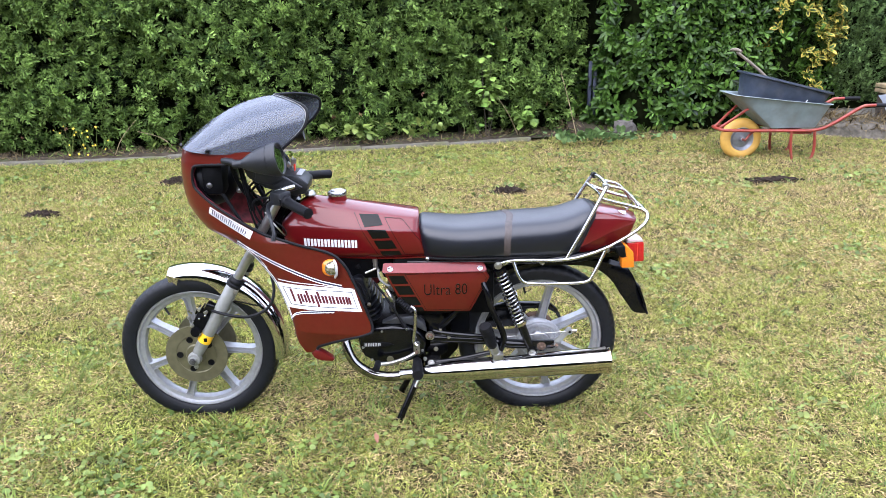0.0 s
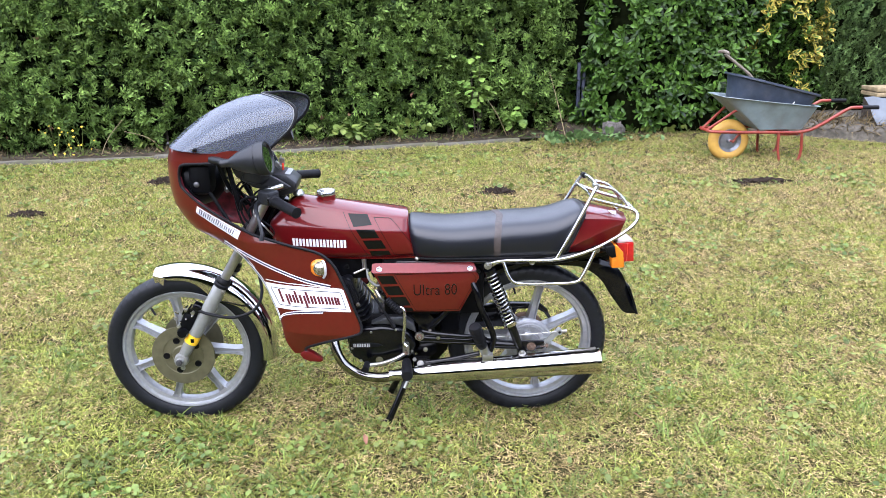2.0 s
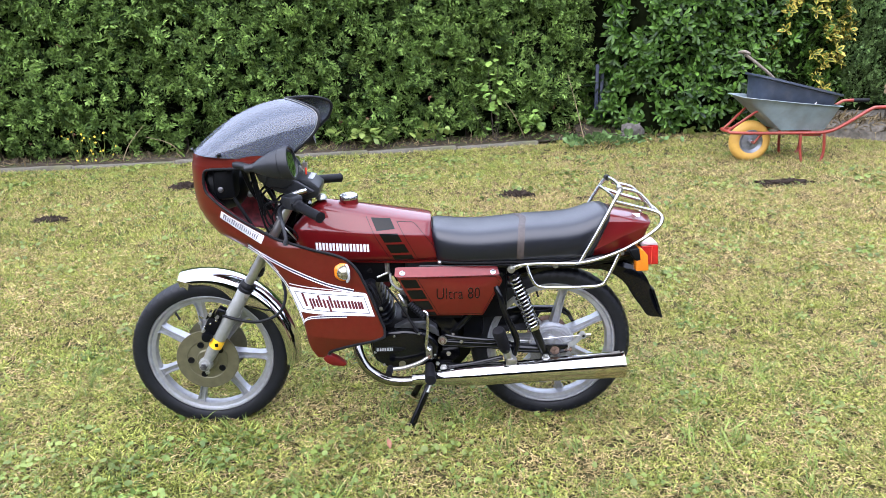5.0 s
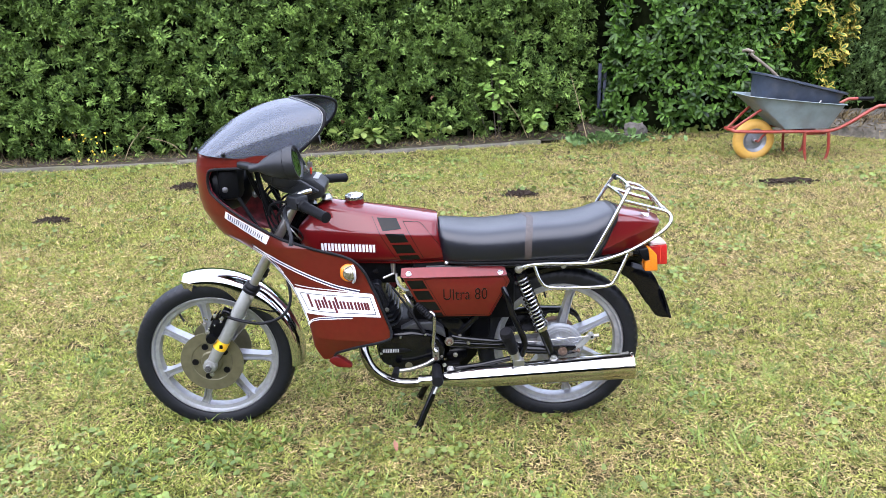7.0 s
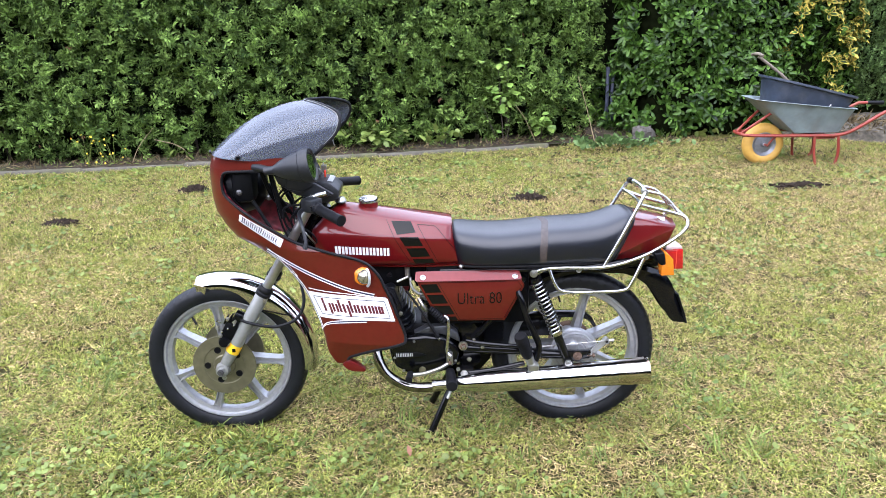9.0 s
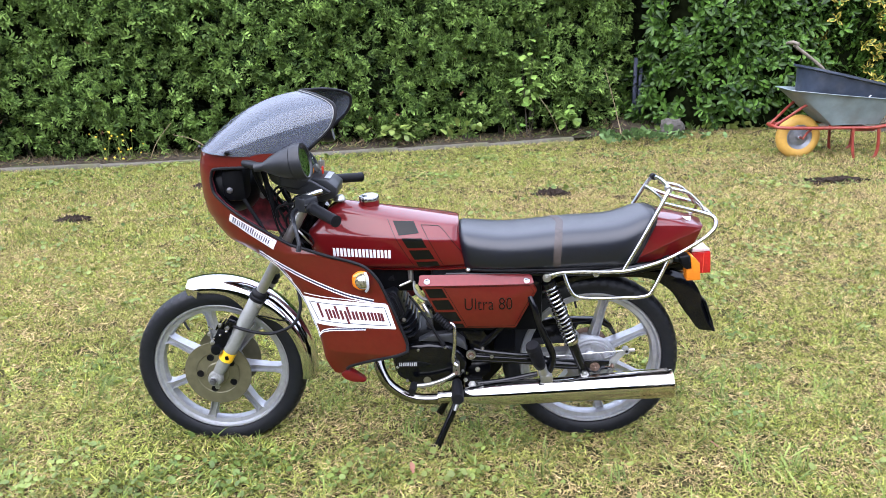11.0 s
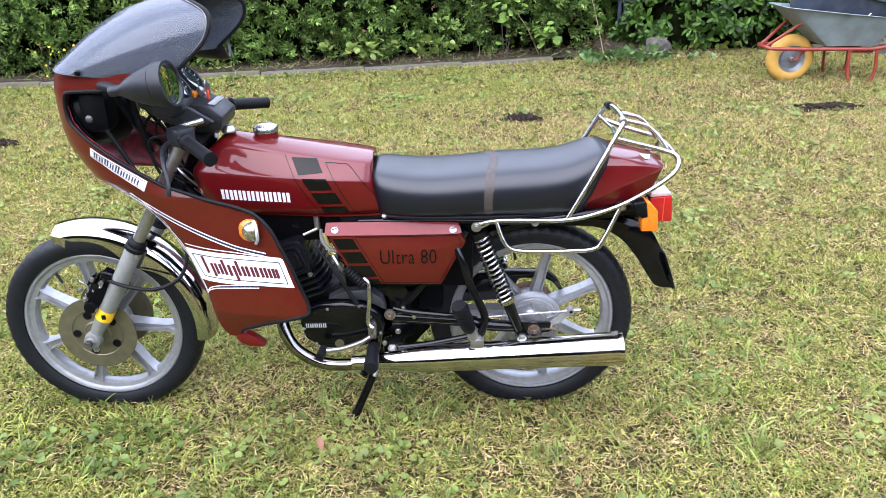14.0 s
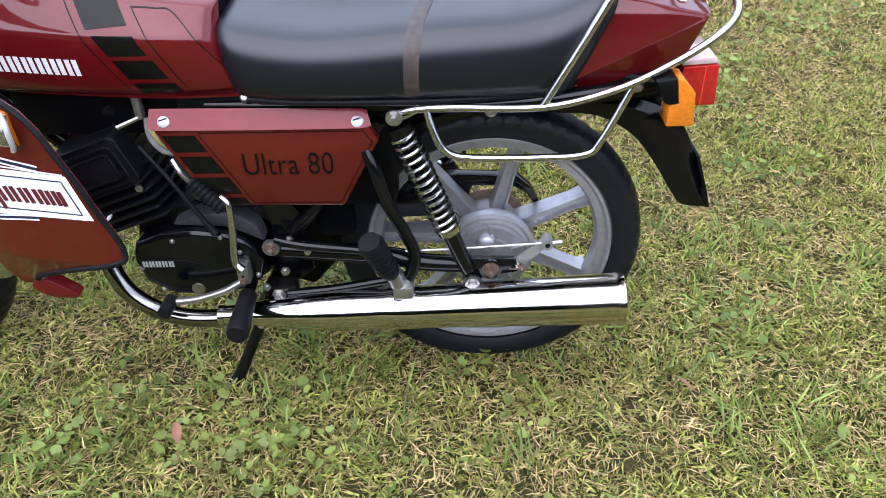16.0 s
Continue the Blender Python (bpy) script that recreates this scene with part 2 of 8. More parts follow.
FIELD_STONE = material("brown_grey_stone", (0.085, 0.076, 0.066), 0.85, 0, 0, 0.4, 30, bump=0.7, bump_scale=70, dirt=(0.035, 0.032, 0.024), dirt_amount=0.7, dirt_scale=9)
BANK = material("stony_bank", (0.105, 0.092, 0.072), 0.95, 0, 0, 0.45, 22, bump=1.0, bump_scale=50, dirt=(0.040, 0.036, 0.024), dirt_amount=0.75, dirt_scale=7)
DARK_WOOD = material("hedge_wood", (0.055, 0.042, 0.03), 0.9, 0, 0, 0.4, 30)
POST_BLUE = material("blue_grey_post", (0.022, 0.027, 0.05), 0.6)

THATCH = material("lawn_thatch", (0.044, 0.040, 0.015), 0.95, 0, 0, 0.5, 70, bump=1.0, bump_scale=120, dirt=(0.028, 0.036, 0.011), dirt_amount=0.85, dirt_scale=2.2, spec=0.08)
GRASS = leaf_material("grass_blades", (0.050, 0.074, 0.011), (0.47, 0.505, 0.112), 0.5, 1.7, (0.39, 0.345, 0.125), 0.30, 0.2, 0.3, 0.40, 95.0, 0.45)
FRESH = leaf_material("fresh_grass_blades", (0.09, 0.14, 0.025), (0.29, 0.38, 0.09), 0.42, 1.7, (0.24, 0.29, 0.08), 0.4, 0.3, 0.3)
STRAW = leaf_material("dry_grass", (0.105, 0.075, 0.026), (0.67, 0.515, 0.252), 0.6, 2.0, (0.38, 0.275, 0.125), 0.35, 0.12, 0.2, 0.38, 95.0, 0.5)
CLOVER = leaf_material("clover_leaves", (0.065, 0.120, 0.022), (0.19, 0.265, 0.055), 0.45, 2.0, (0.26, 0.28, 0.07), 0.5, 0.35, 0.25)
THUJA = leaf_material("thuja_sprays", (0.007, 0.025, 0.005), (0.235, 0.360, 0.084), 0.6, 1.6, (0.13, 0.21, 0.043), 0.3, 0.14, 0.2, 0.40, 24.0)
# Near-black cores: the shade inside hedges and bushes is in the colour.
CORE = leaf_material("painted_hedge_shade", (0.003, 0.004, 0.002), (0.006, 0.008, 0.003), 0.9, 3.0, spec=0.0, through=0.0)
# Darkened copy of the thuja green: shade painted into the inner sprays.
THUJA_SHADE = leaf_material("thuja_painted_shade", (0.004, 0.008, 0.003), (0.012, 0.021, 0.006), 0.8, 3.0, (0.014, 0.011, 0.006), 0.4, 0.05, 0.0)
LAUREL = leaf_material("laurel_leaves", (0.004, 0.016, 0.003), (0.092, 0.182, 0.028), 0.34, 1.5, (0.040, 0.085, 0.011), 0.3, 0.22, 0.08, 0.35, 16.0)
GOLD = leaf_material("golden_leaves", (0.32, 0.28, 0.045), (0.58, 0.43, 0.085), 0.5, 9.0, (0.27, 0.27, 0.045), 0.4, 0.2, 0.15)
YEW = leaf_material("dark_conifer_needles", (0.010, 0.033, 0.009), (0.17, 0.27, 0.085), 0.6, 2.5, (0.09, 0.12, 0.035), 0.35, 0.15, 0.05, 0.4, 10.0)
PALE_LEAF = leaf_material("pale_bramble_leaves", (0.10, 0.20, 0.035), (0.22, 0.36, 0.075), 0.5, 4.0, (0.27, 0.29, 0.06), 0.3, 0.3, 0.2)
WEED = leaf_material("soft_green_weeds", (0.075, 0.135, 0.045), (0.175, 0.275, 0.095), 0.55, 4.0, (0.12, 0.19, 0.075), 0.4, 0.25, 0.2)
FLOWER = leaf_material("yellow_petals", (0.60, 0.42, 0.02), (0.75, 0.56, 0.04), 0.5, through=0.2)
DEAD_LEAF = leaf_material("brown_litter", (0.05, 0.038, 0.022), (0.25, 0.19, 0.10), 0.8, 3.0, (0.10, 0.08, 0.045), 0.4, 0.1, 0.0)
RED_LEAF = leaf_material("rusty_leaf", (0.18, 0.075, 0.045), (0.32, 0.15, 0.10), 0.6)


def smoked_glass():
    """Smoked acrylic: mostly dark and glossy, a little light passes straight through, tinted."""
    m = bpy.data.materials.new("smoked_acrylic")
    m.use_nodes = True
    n, l = m.node_tree.nodes, m.node_tree.links
    b = n["Principled BSDF"]
    b.inputs["Base Color"].default_value = (0.115, 0.128, 0.162, 1)
    b.inputs["Specular IOR Level"].default_value = 0.75
    b.inputs["Roughness"].default_value = 0.06
    b.inputs["Coat Weight"].default_value = 0.0
    t = n.new("ShaderNodeBsdfTransparent")
    t.inputs[0].default_value = (0.42, 0.47, 0.47, 1)
    co = n.new("ShaderNodeTexCoord")
    no = n.new("ShaderNodeTexNoise")
    no.inputs["Scale"].default_value = 9
    no.inputs["Detail"].default_value = 7
    l.new(co.outputs["Object"], no.inputs["Vector"])
    r = n.new("ShaderNodeMapRange")
    r.inputs[3].default_value, r.inputs[4].default_value = 0.10, 0.20
    l.new(no.outputs["Fac"], r.inputs[0])
    l.new(r.outputs[0], b.inputs["Roughness"])
    ms = n.new("ShaderNodeMixShader")
    ms.inputs[0].default_value = 0.44
    l.new(b.outputs[0], ms.inputs[1])
    l.new(t.outputs[0], ms.inputs[2])
    l.new(ms.outputs[0], n["Material Output"].inputs[0])
    return m


SMOKED = smoked_glass()


# ---- building helpers ----
from mathutils.bvhtree import BVHTree


def link_mesh(name, bm, mat, parent=None, label="", smooth=True):
    me = bpy.data.meshes.new(name)
    bm.normal_update()
    bm.to_mesh(me)
    bm.free()
    me.materials.append(mat)
    if smooth:
        me.polygons.foreach_set("use_smooth", [True] * len(me.polygons))
        me.set_sharp_from_angle(angle=radians(38))
    ob = new(name, me)
    if parent:
        ob.parent = parent
    if label:
        ob["label"] = label
    return ob


def part(name, bm, mat, parent, label="", smooth=True):
    return link_mesh(name, bm, mat, parent, label, smooth)


def spline(pts, per=6):
    """Catmull-Rom through the points."""
    p = [Vector(q) for q in pts]
    out = []
    for i in range(len(p) - 1):
        a, b, c, d = p[max(i - 1, 0)], p[i], p[i + 1], p[min(i + 2, len(p) - 1)]
        for k in range(per):
            t = k / per
            out.append(0.5 * (2 * b + (c - a) * t + (2 * a - 5 * b + 4 * c - d) * t * t + (3 * b - a - 3 * c + d) * t ** 3))
    out.append(p[-1])
    return out


def tube(pts, r, seg=10, smooth_path=True, bm=None, per=6, caps=True):
    """A round bar along points; r is one radius or one for each given point."""
    bm = bm or bmesh.new()
    n = len(pts)
    radii = list(r) if isinstance(r, (list, tuple)) else [r] * n
    if smooth_path and n > 2:
        path = spline(pts, per)
        rad = [v.x for v in spline([(q, 0, 0) for q in radii], per)]
    else:
        path, rad = [Vector(q) for q in pts], radii
    t0 = (path[1] - path[0]).normalized()
    side = t0.cross(Vector((0.13, 0.31, 0.94))).normalized()
    rings = []
    for i, p in enumerate(path):
        tan = (path[min(i + 1, len(path) - 1)] - path[max(i - 1, 0)]).normalized()
        side = (side - tan * side.dot(tan)).normalized()
        up = tan.cross(side)
        rings.append([bm.verts.new(p + rad[i] * (math.cos(a) * side + math.sin(a) * up)) for a in (2 * math.pi * k / seg for k in range(seg))])
    for a, b in zip(rings, rings[1:]):
        for k in range(seg):
            bm.faces.new((a[k], a[(k + 1) % seg], b[(k + 1) % seg], b[k]))
    if caps:
        bm.faces.new(rings[0][::-1])
        bm.faces.new(rings[-1])
    return bm


def lathe(profile, axis_at, axis="y", seg=48, bm=None, closed=False):
    """Turns (radius, along) pairs round an axis: 'y', or a direction vector."""
    bm = bm or bmesh.new()
    d = Vector((0, 1, 0)) if axis == "y" else Vector(axis).normalized()
    u = d.cross(Vector((0, 0, 1)))
    u = u.normalized() if u.length > 1e-3 else Vector((1, 0, 0))
    w = d.cross(u)
    c = Vector(axis_at)
    rings = []
    for r, h in profile:
        if r < 1e-6:
            rings.append([bm.verts.new(c + d * h)])
        else:
            rings.append([bm.verts.new(c + d * h + r * (math.cos(a) * u + math.sin(a) * w)) for a in (2 * math.pi * k / seg for k in range(seg))])
    pairs = list(zip(rings, rings[1:])) + ([(rings[-1], rings[0])] if closed else [])
    for a, b in pairs:
        for k in range(seg):
            k2 = (k + 1) % seg
            if len(a) == 1 and len(b) == 1:
                continue
            if len(a) == 1:
                bm.faces.new((a[0], b[k2], b[k]))
            elif len(b) == 1:
                bm.faces.new((a[k], a[k2], b[0]))
            else:
                bm.faces.new((a[k], a[k2], b[k2], b[k]))
    bmesh.ops.recalc_face_normals(bm, faces=bm.faces)
    return bm


def block(lo, hi, bevel=0.0, m=None, bm=None, seg=2):
    """A box with rounded edges, optionally posed by m."""
    own = bmesh.new()
    bmesh.ops.create_cube(own, size=1)
    lo, hi = Vector(lo), Vector(hi)
    for v in own.verts:
        v.co = Vector((lo[i] + (v.co[i] + 0.5) * (hi[i] - lo[i]) for i in range(3)))
    if bevel:
        bmesh.ops.bevel(own, geom=own.edges[:], offset=bevel, segments=seg, profile=0.5, affect="EDGES")
    if m:
        own.transform(m)
    if bm is None:
        return own
    me = bpy.data.meshes.new("tmp")
    own.to_mesh(me)
    own.free()
    bm.from_mesh(me)
    bpy.data.meshes.remove(me)
    return bm


def prism(pts, y0, y1, bevel=0.0, seg=2):
    """An (x, z) outline carried from y0 to y1, edges rounded."""
    bm = bmesh.new()
    a = [bm.verts.new((x, y0, z)) for x, z in pts]
    b = [bm.verts.new((x, y1, z)) for x, z in pts]
    n = len(pts)
    bm.faces.new(a)
    bm.faces.new(b[::-1])
    for k in range(n):
        bm.faces.new((a[k], b[k], b[(k + 1) % n], a[(k + 1) % n]))
    bmesh.ops.recalc_face_normals(bm, faces=bm.faces)
    if bevel:
        bmesh.ops.bevel(bm, geom=bm.edges[:], offset=bevel, segments=seg, profile=0.5, affect="EDGES")
    return bm


def sheet(rows, close=False, bm=None):
    """A grid of faces through rows of points."""
    bm = bm or bmesh.new()
    v = [[bm.verts.new(p) for p in r] for r in rows]
    for a, b in zip(v, v[1:]):
        for k in range(len(a) - (0 if close else 1)):
            k2 = (k + 1) % len(a)
            bm.faces.new((a[k], a[k2], b[k2], b[k]))
    return bm


def bspline_rows(rows, nu, nv):
    """A smooth sheet near a cage of points (clamped cubic B-spline in both ways)."""
    def basis(n, count):
        deg = 3
        knots = [0] * deg + list(range(n - deg + 1)) + [n - deg] * deg
        out = np.zeros((count, n))
        for i in range(count):
            t = min(i / (count - 1) * (n - deg), n - deg - 1e-9)
            b = [1.0 if knots[j] <= t < knots[j + 1] else 0.0 for j in range(len(knots) - 1)]
            for d in range(1, deg + 1):
                b = [((t - knots[j]) / (knots[j + d] - knots[j]) * b[j] if knots[j + d] > knots[j] else 0)
                     + ((knots[j + d + 1] - t) / (knots[j + d + 1] - knots[j + 1]) * b[j + 1] if knots[j + d + 1] > knots[j + 1] else 0) for j in range(len(b) - 1)]
            out[i] = b
        return out
    c = np.array(rows, float)
    return np.einsum("ia,jb,abk->ijk", basis(c.shape[0], nu), basis(c.shape[1], nv), c).tolist()


def solidify(bm, t):
    bmesh.ops.recalc_face_normals(bm, faces=bm.faces)
    bmesh.ops.solidify(bm, geom=bm.faces[:], thickness=t)
    return bm


def mirrored(bm):
    """Adds the other side, across the middle plane y = 0."""
    geo = bmesh.ops.duplicate(bm, geom=bm.verts[:] + bm.edges[:] + bm.faces[:])
    new_faces = [g for g in geo["geom"] if isinstance(g, bmesh.types.BMFace)]
    for g in geo["geom"]:
        if isinstance(g, bmesh.types.BMVert):
            g.co.y = -g.co.y
    bmesh.ops.reverse_faces(bm, faces=new_faces)
    return bm


def on_side(bvh, x, z, lift):
    """The point of a surface seen square from its left side, lifted off it a little."""
    hit, nor, _, _ = bvh.ray_cast(Vector((x, -2.0, z)), Vector((0, 1, 0)))
    if hit is None:
        hit, nor, _, _ = bvh.find_nearest(Vector((x, -0.2, z)))
    if nor.y > 0:
        nor = -nor
    return hit + nor * lift


def decal(bvh, quad, lift=0.0012, nx=8, nz=4, bm=None):
    """A thin film on a surface; quad: four (x, z) corners, top row then bottom row."""
    (ax, az), (bx, bz), (cx, cz), (dx, dz) = quad
    rows = []
    for j in range(nz + 1):
        v = j / nz
        rows.append([on_side(bvh, (ax + (bx - ax) * i / nx) * (1 - v) + (dx + (cx - dx) * i / nx) * v, (az + (bz - az) * i / nx) * (1 - v) + (dz + (cz - dz) * i / nx) * v, lift) for i in range(nx + 1)])
    return sheet(rows, bm=bm)


def ribbon(bvh, pts, w, lift=0.0012, bm=None, per=8):
    """A thin stripe of width w along (x, z) points on a surface."""
    p = spline([(x, 0, z) for x, z in pts], per)
    rows = []
    for i, q in enumerate(p):
        t = (p[min(i + 1, len(p) - 1)] - p[max(i - 1, 0)]).normalized()
        wi = w if not isinstance(w, (list, tuple)) else w[0] + (w[1] - w[0]) * i / (len(p) - 1)
        nrm = Vector((-t.z, 0, t.x)) * wi / 2
        rows.append([on_side(bvh, q.x + nrm.x * s, q.z + nrm.z * s, lift) for s in (-1, 0, 1)])
    return sheet(rows, bm=bm)


def bolt(at, r=0.008, axis=(0, -1, 0), h=0.007, dome=False):
    if dome:
        return lathe([(0, h), (r * 0.6, h * 0.85), (r, h * 0.3), (r, 0), (r * 0.2, 0)], at, axis, 14)
    return lathe([(0, h), (r * 0.8, h), (r * 0.8, h * 0.5), (r * 1.25, h * 0.5), (r * 1.25, 0), (r * 0.2, 0)], at, axis, 6)


def scatter_mesh(name, mat, verts, faces, pos, rot):
    """One mesh of many copies of a small template: verts (V,3), faces of equal size (F,k), pos (N,3), rot (N,3,3) with the scale in it."""
    V, F = np.asarray(verts, float), np.asarray(faces, int)
    N, k = len(pos), F.shape[1]
    co = (np.einsum("nij,vj->nvi", rot, V) + pos[:, None, :]).reshape(-1, 3)
    idx = (F[None] + (np.arange(N) * len(V))[:, None, None]).reshape(-1)
    me = bpy.data.meshes.new(name)
    me.vertices.add(len(co))
    me.vertices.foreach_set("co", co.astype(np.float32).ravel())
    me.loops.add(len(idx))
    me.loops.foreach_set("vertex_index", idx.astype(np.int32))
    me.polygons.add(N * len(F))
    me.polygons.foreach_set("loop_start", (np.arange(N * len(F)) * k).astype(np.int32))
    me.update(calc_edges=True)
    me.validate()
    me.materials.append(mat)
    return me


def turns(rng, n, yaw, pitch, roll, scale):
    """Rotations (with scale) from arrays of angles: x is carried to the heading yaw, raised by pitch, rolled about itself."""
    cy, sy, cp, sp, cr, sr = np.cos(yaw), np.sin(yaw), np.cos(pitch), np.sin(pitch), np.cos(roll), np.sin(roll)
    f = np.stack([cy * cp, sy * cp, sp], 1)
    s = np.stack([-sy, cy, np.zeros(n)], 1)
    u = np.cross(f, s)
    s2, u2 = s * cr[:, None] + u * sr[:, None], u * cr[:, None] - s * sr[:, None]
    return np.stack([f, s2, u2], 2) * np.asarray(scale).reshape(-1, 1, 1)


def wave(x, y, s=1.0):
    """Smooth uneven values from -1 to 1, for arrays."""
    return (np.sin(1.7 * x * s + 2.1 * np.sin(0.9 * y * s + 0.3)) + np.sin(2.3 * y * s + 1.9 * np.sin(1.3 * x * s + 1.1)) + np.sin(4.1 * x * s + 3.3 * y * s + 0.7)) / 3


def gz(x, y):
    """The lawn's height."""
    x, y = np.asarray(x, float), np.asarray(y, float)
    return -0.004 - 0.018 * np.clip(x, -1.2, 1.5) + 0.018 * np.clip(x - 1.5, 0, 2.5) + 0.006 * wave(x, y, 1.3)


# ---- ground, lawn, hedges ----
def kerb_y(x):
    """The lawn edging runs in a slight bow."""
    return 5.74 + 0.261 * x + 0.0219 * x * x


def build_ground():
    xs = sorted(set([-400, -120, -40, -15] + [round(-8 + 0.16 * i, 2) for i in range(101)] + [8.5, 15, 40, 120, 400]))
    ys = sorted(set([-400, -120, -40, -12, -5] + [round(-3 + 0.16 * i, 2) for i in range(70)] + [8.5, 15, 40, 120, 400]))
    bm = sheet([[(x, y, float(gz(x, y)) if abs(x) < 9 and -6 < y < 9 else 0.0) for x in xs] for y in ys])
    bmesh.ops.recalc_face_normals(bm, faces=bm.faces)
    ob = link_mesh("ground", bm, THATCH)
    tagged(ob, "dry yellow-green lawn soil under short grass", "ground", kind="structure")


def lattice(x, y, cells, seed):
    """Smooth uneven values from 0 to 1 with that many cells a metre, for arrays."""
    u, v = np.asarray(x, float) * cells, np.asarray(y, float) * cells
    i, j = np.floor(u), np.floor(v)
    fu, fv = u - i, v - j
    fu, fv = fu * fu * (3 - 2 * fu), fv * fv * (3 - 2 * fv)

    def corner(p, q):
        h = np.sin(p * 127.1 + q * 311.7 + seed * 74.7) * 43758.5453
        return h - np.floor(h)
    return (corner(i, j) * (1 - fu) + corner(i + 1, j) * fu) * (1 - fv) + (corner(i, j + 1) * (1 - fu) + corner(i + 1, j + 1) * fu) * fv


def dryness(x, y):
    """Where the lawn has gone to straw (1) and where it is still green (0)."""
    return np.clip(0.40 * lattice(x, y, 1.1, 1) + 0.22 * lattice(x, y, 3.3, 2) + 0.34 * lattice(x, y, 14.0, 3) - 0.04 + 0.07 * np.clip(x, -1.2, 3) - 0.09 * np.clip(y - 3.2, 0, 2), 0, 1)


BLADE_V = [(0, -0.45, 0), (0, 0.45, 0), (0.42, 0.5, 0.07), (0.42, -0.5, 0.07), (0.78, 0.34, 0.02), (0.78, -0.34, 0.02), (1.0, 0.06, -0.10), (1.0, -0.06, -0.10)]
BLADE_F = [(0, 1, 2, 3), (3, 2, 4, 5), (5, 4, 6, 7)]
SHORT_V, SHORT_F = [(0, -0.4, 0), (0, 0.4, 0), (0.55, 0.5, 0.07), (0.55, -0.5, 0.07), (1.0, 0.08, -0.06), (1.0, -0.08, -0.06)], [(0, 1, 2, 3), (3, 2, 4, 5)]
TIP_V, TIP_F = [(0, -0.5, 0), (0, 0.5, 0), (1, 0.0, 0.04)], [(0, 1, 2)]


def on_lawn(x, y):
    return y < np.where(x > 1.75, 6.55, kerb_y(x) - 0.06)


def blade_mesh(name, mat, label, template, rng, x, y, z, yaw, elev, length, width):
    n = len(x)
    rot = turns(rng, n, yaw, elev, rng.normal(0, 0.9, n), length)
    rot[:, :, 1] *= (width / length)[:, None]
    pos = np.stack([x, y, gz(x, y) + z], 1)
    return tagged(new(name, scatter_mesh(name, mat, template[0], template[1], pos, rot)), label, "grass", kind="stuff")


def clumped_grass(name, mat, label, template, rng, areas, each, spread, length, width, rise):
    """Mown grass in small clumps, the blades leaning out of each; areas: (x0, x1, y0, y1, clumps a square metre)."""
    cx, cy = [], []
    for x0, x1, y0, y1, dens in areas:
        m = int((x1 - x0) * (y1 - y0) * dens)
        cx.append(rng.uniform(x0, x1, m) + rng.normal(0, 0.06, m))
        cy.append(rng.uniform(y0, y1, m) + rng.normal(0, 0.05, m))
    cx, cy = np.concatenate(cx), np.concatenate(cy)
    keep = on_lawn(cx, cy) & (rng.uniform(0, 1, len(cx)) > 0.9 * np.clip(1.9 * dryness(cx, cy) - 0.5, 0, 0.9))
    cx, cy = cx[keep], cy[keep]
    big = rng.uniform(0.65, 1.35, len(cx)) * (0.75 + 0.5 * lattice(cx, cy, 6.0, 5))
    k = np.repeat(np.arange(len(cx)), each)
    n = len(k)
    a, q = rng.uniform(0, 2 * np.pi, n), np.abs(rng.normal(0, 1, n))
    x, y = cx[k] + np.cos(a) * q * spread, cy[k] + np.sin(a) * q * spread
    elev = np.clip(rng.normal(rise, 0.32, n) - 0.22 * q, -0.05, 1.35)
    size = rng.uniform(*length, n) * big[k]
    return blade_mesh(name, mat, label, template, rng, x, y, rng.uniform(-0.003, 0.010, n), a + rng.normal(0, 0.7, n), elev, size, rng.uniform(*width, n))


def lying_straw(name, label, template, rng, areas, length, width, rise=0.14):
    """Dead stalks lying criss-cross, most of them where the lawn is dry."""
    px, py = [], []
    for x0, x1, y0, y1, dens in areas:
        m = int((x1 - x0) * (y1 - y0) * dens)
        px.append(rng.uniform(x0, x1, m) + rng.normal(0, 0.05, m))
        py.append(rng.uniform(y0, y1, m) + rng.normal(0, 0.05, m))
    x, y = np.concatenate(px), np.concatenate(py)
    keep = on_lawn(x, y) & (rng.uniform(0, 1, len(x)) < 0.16 + 1.15 * dryness(x, y))
    x, y = x[keep], y[keep]
    n = len(x)
    return blade_mesh(name, STRAW, label, template, rng, x, y, rng.uniform(0.0, 0.020, n), rng.uniform(0, 6.28, n), np.clip(rng.normal(rise, 0.24, n), -0.2, 1.2), rng.uniform(*length, n), rng.uniform(*width, n))


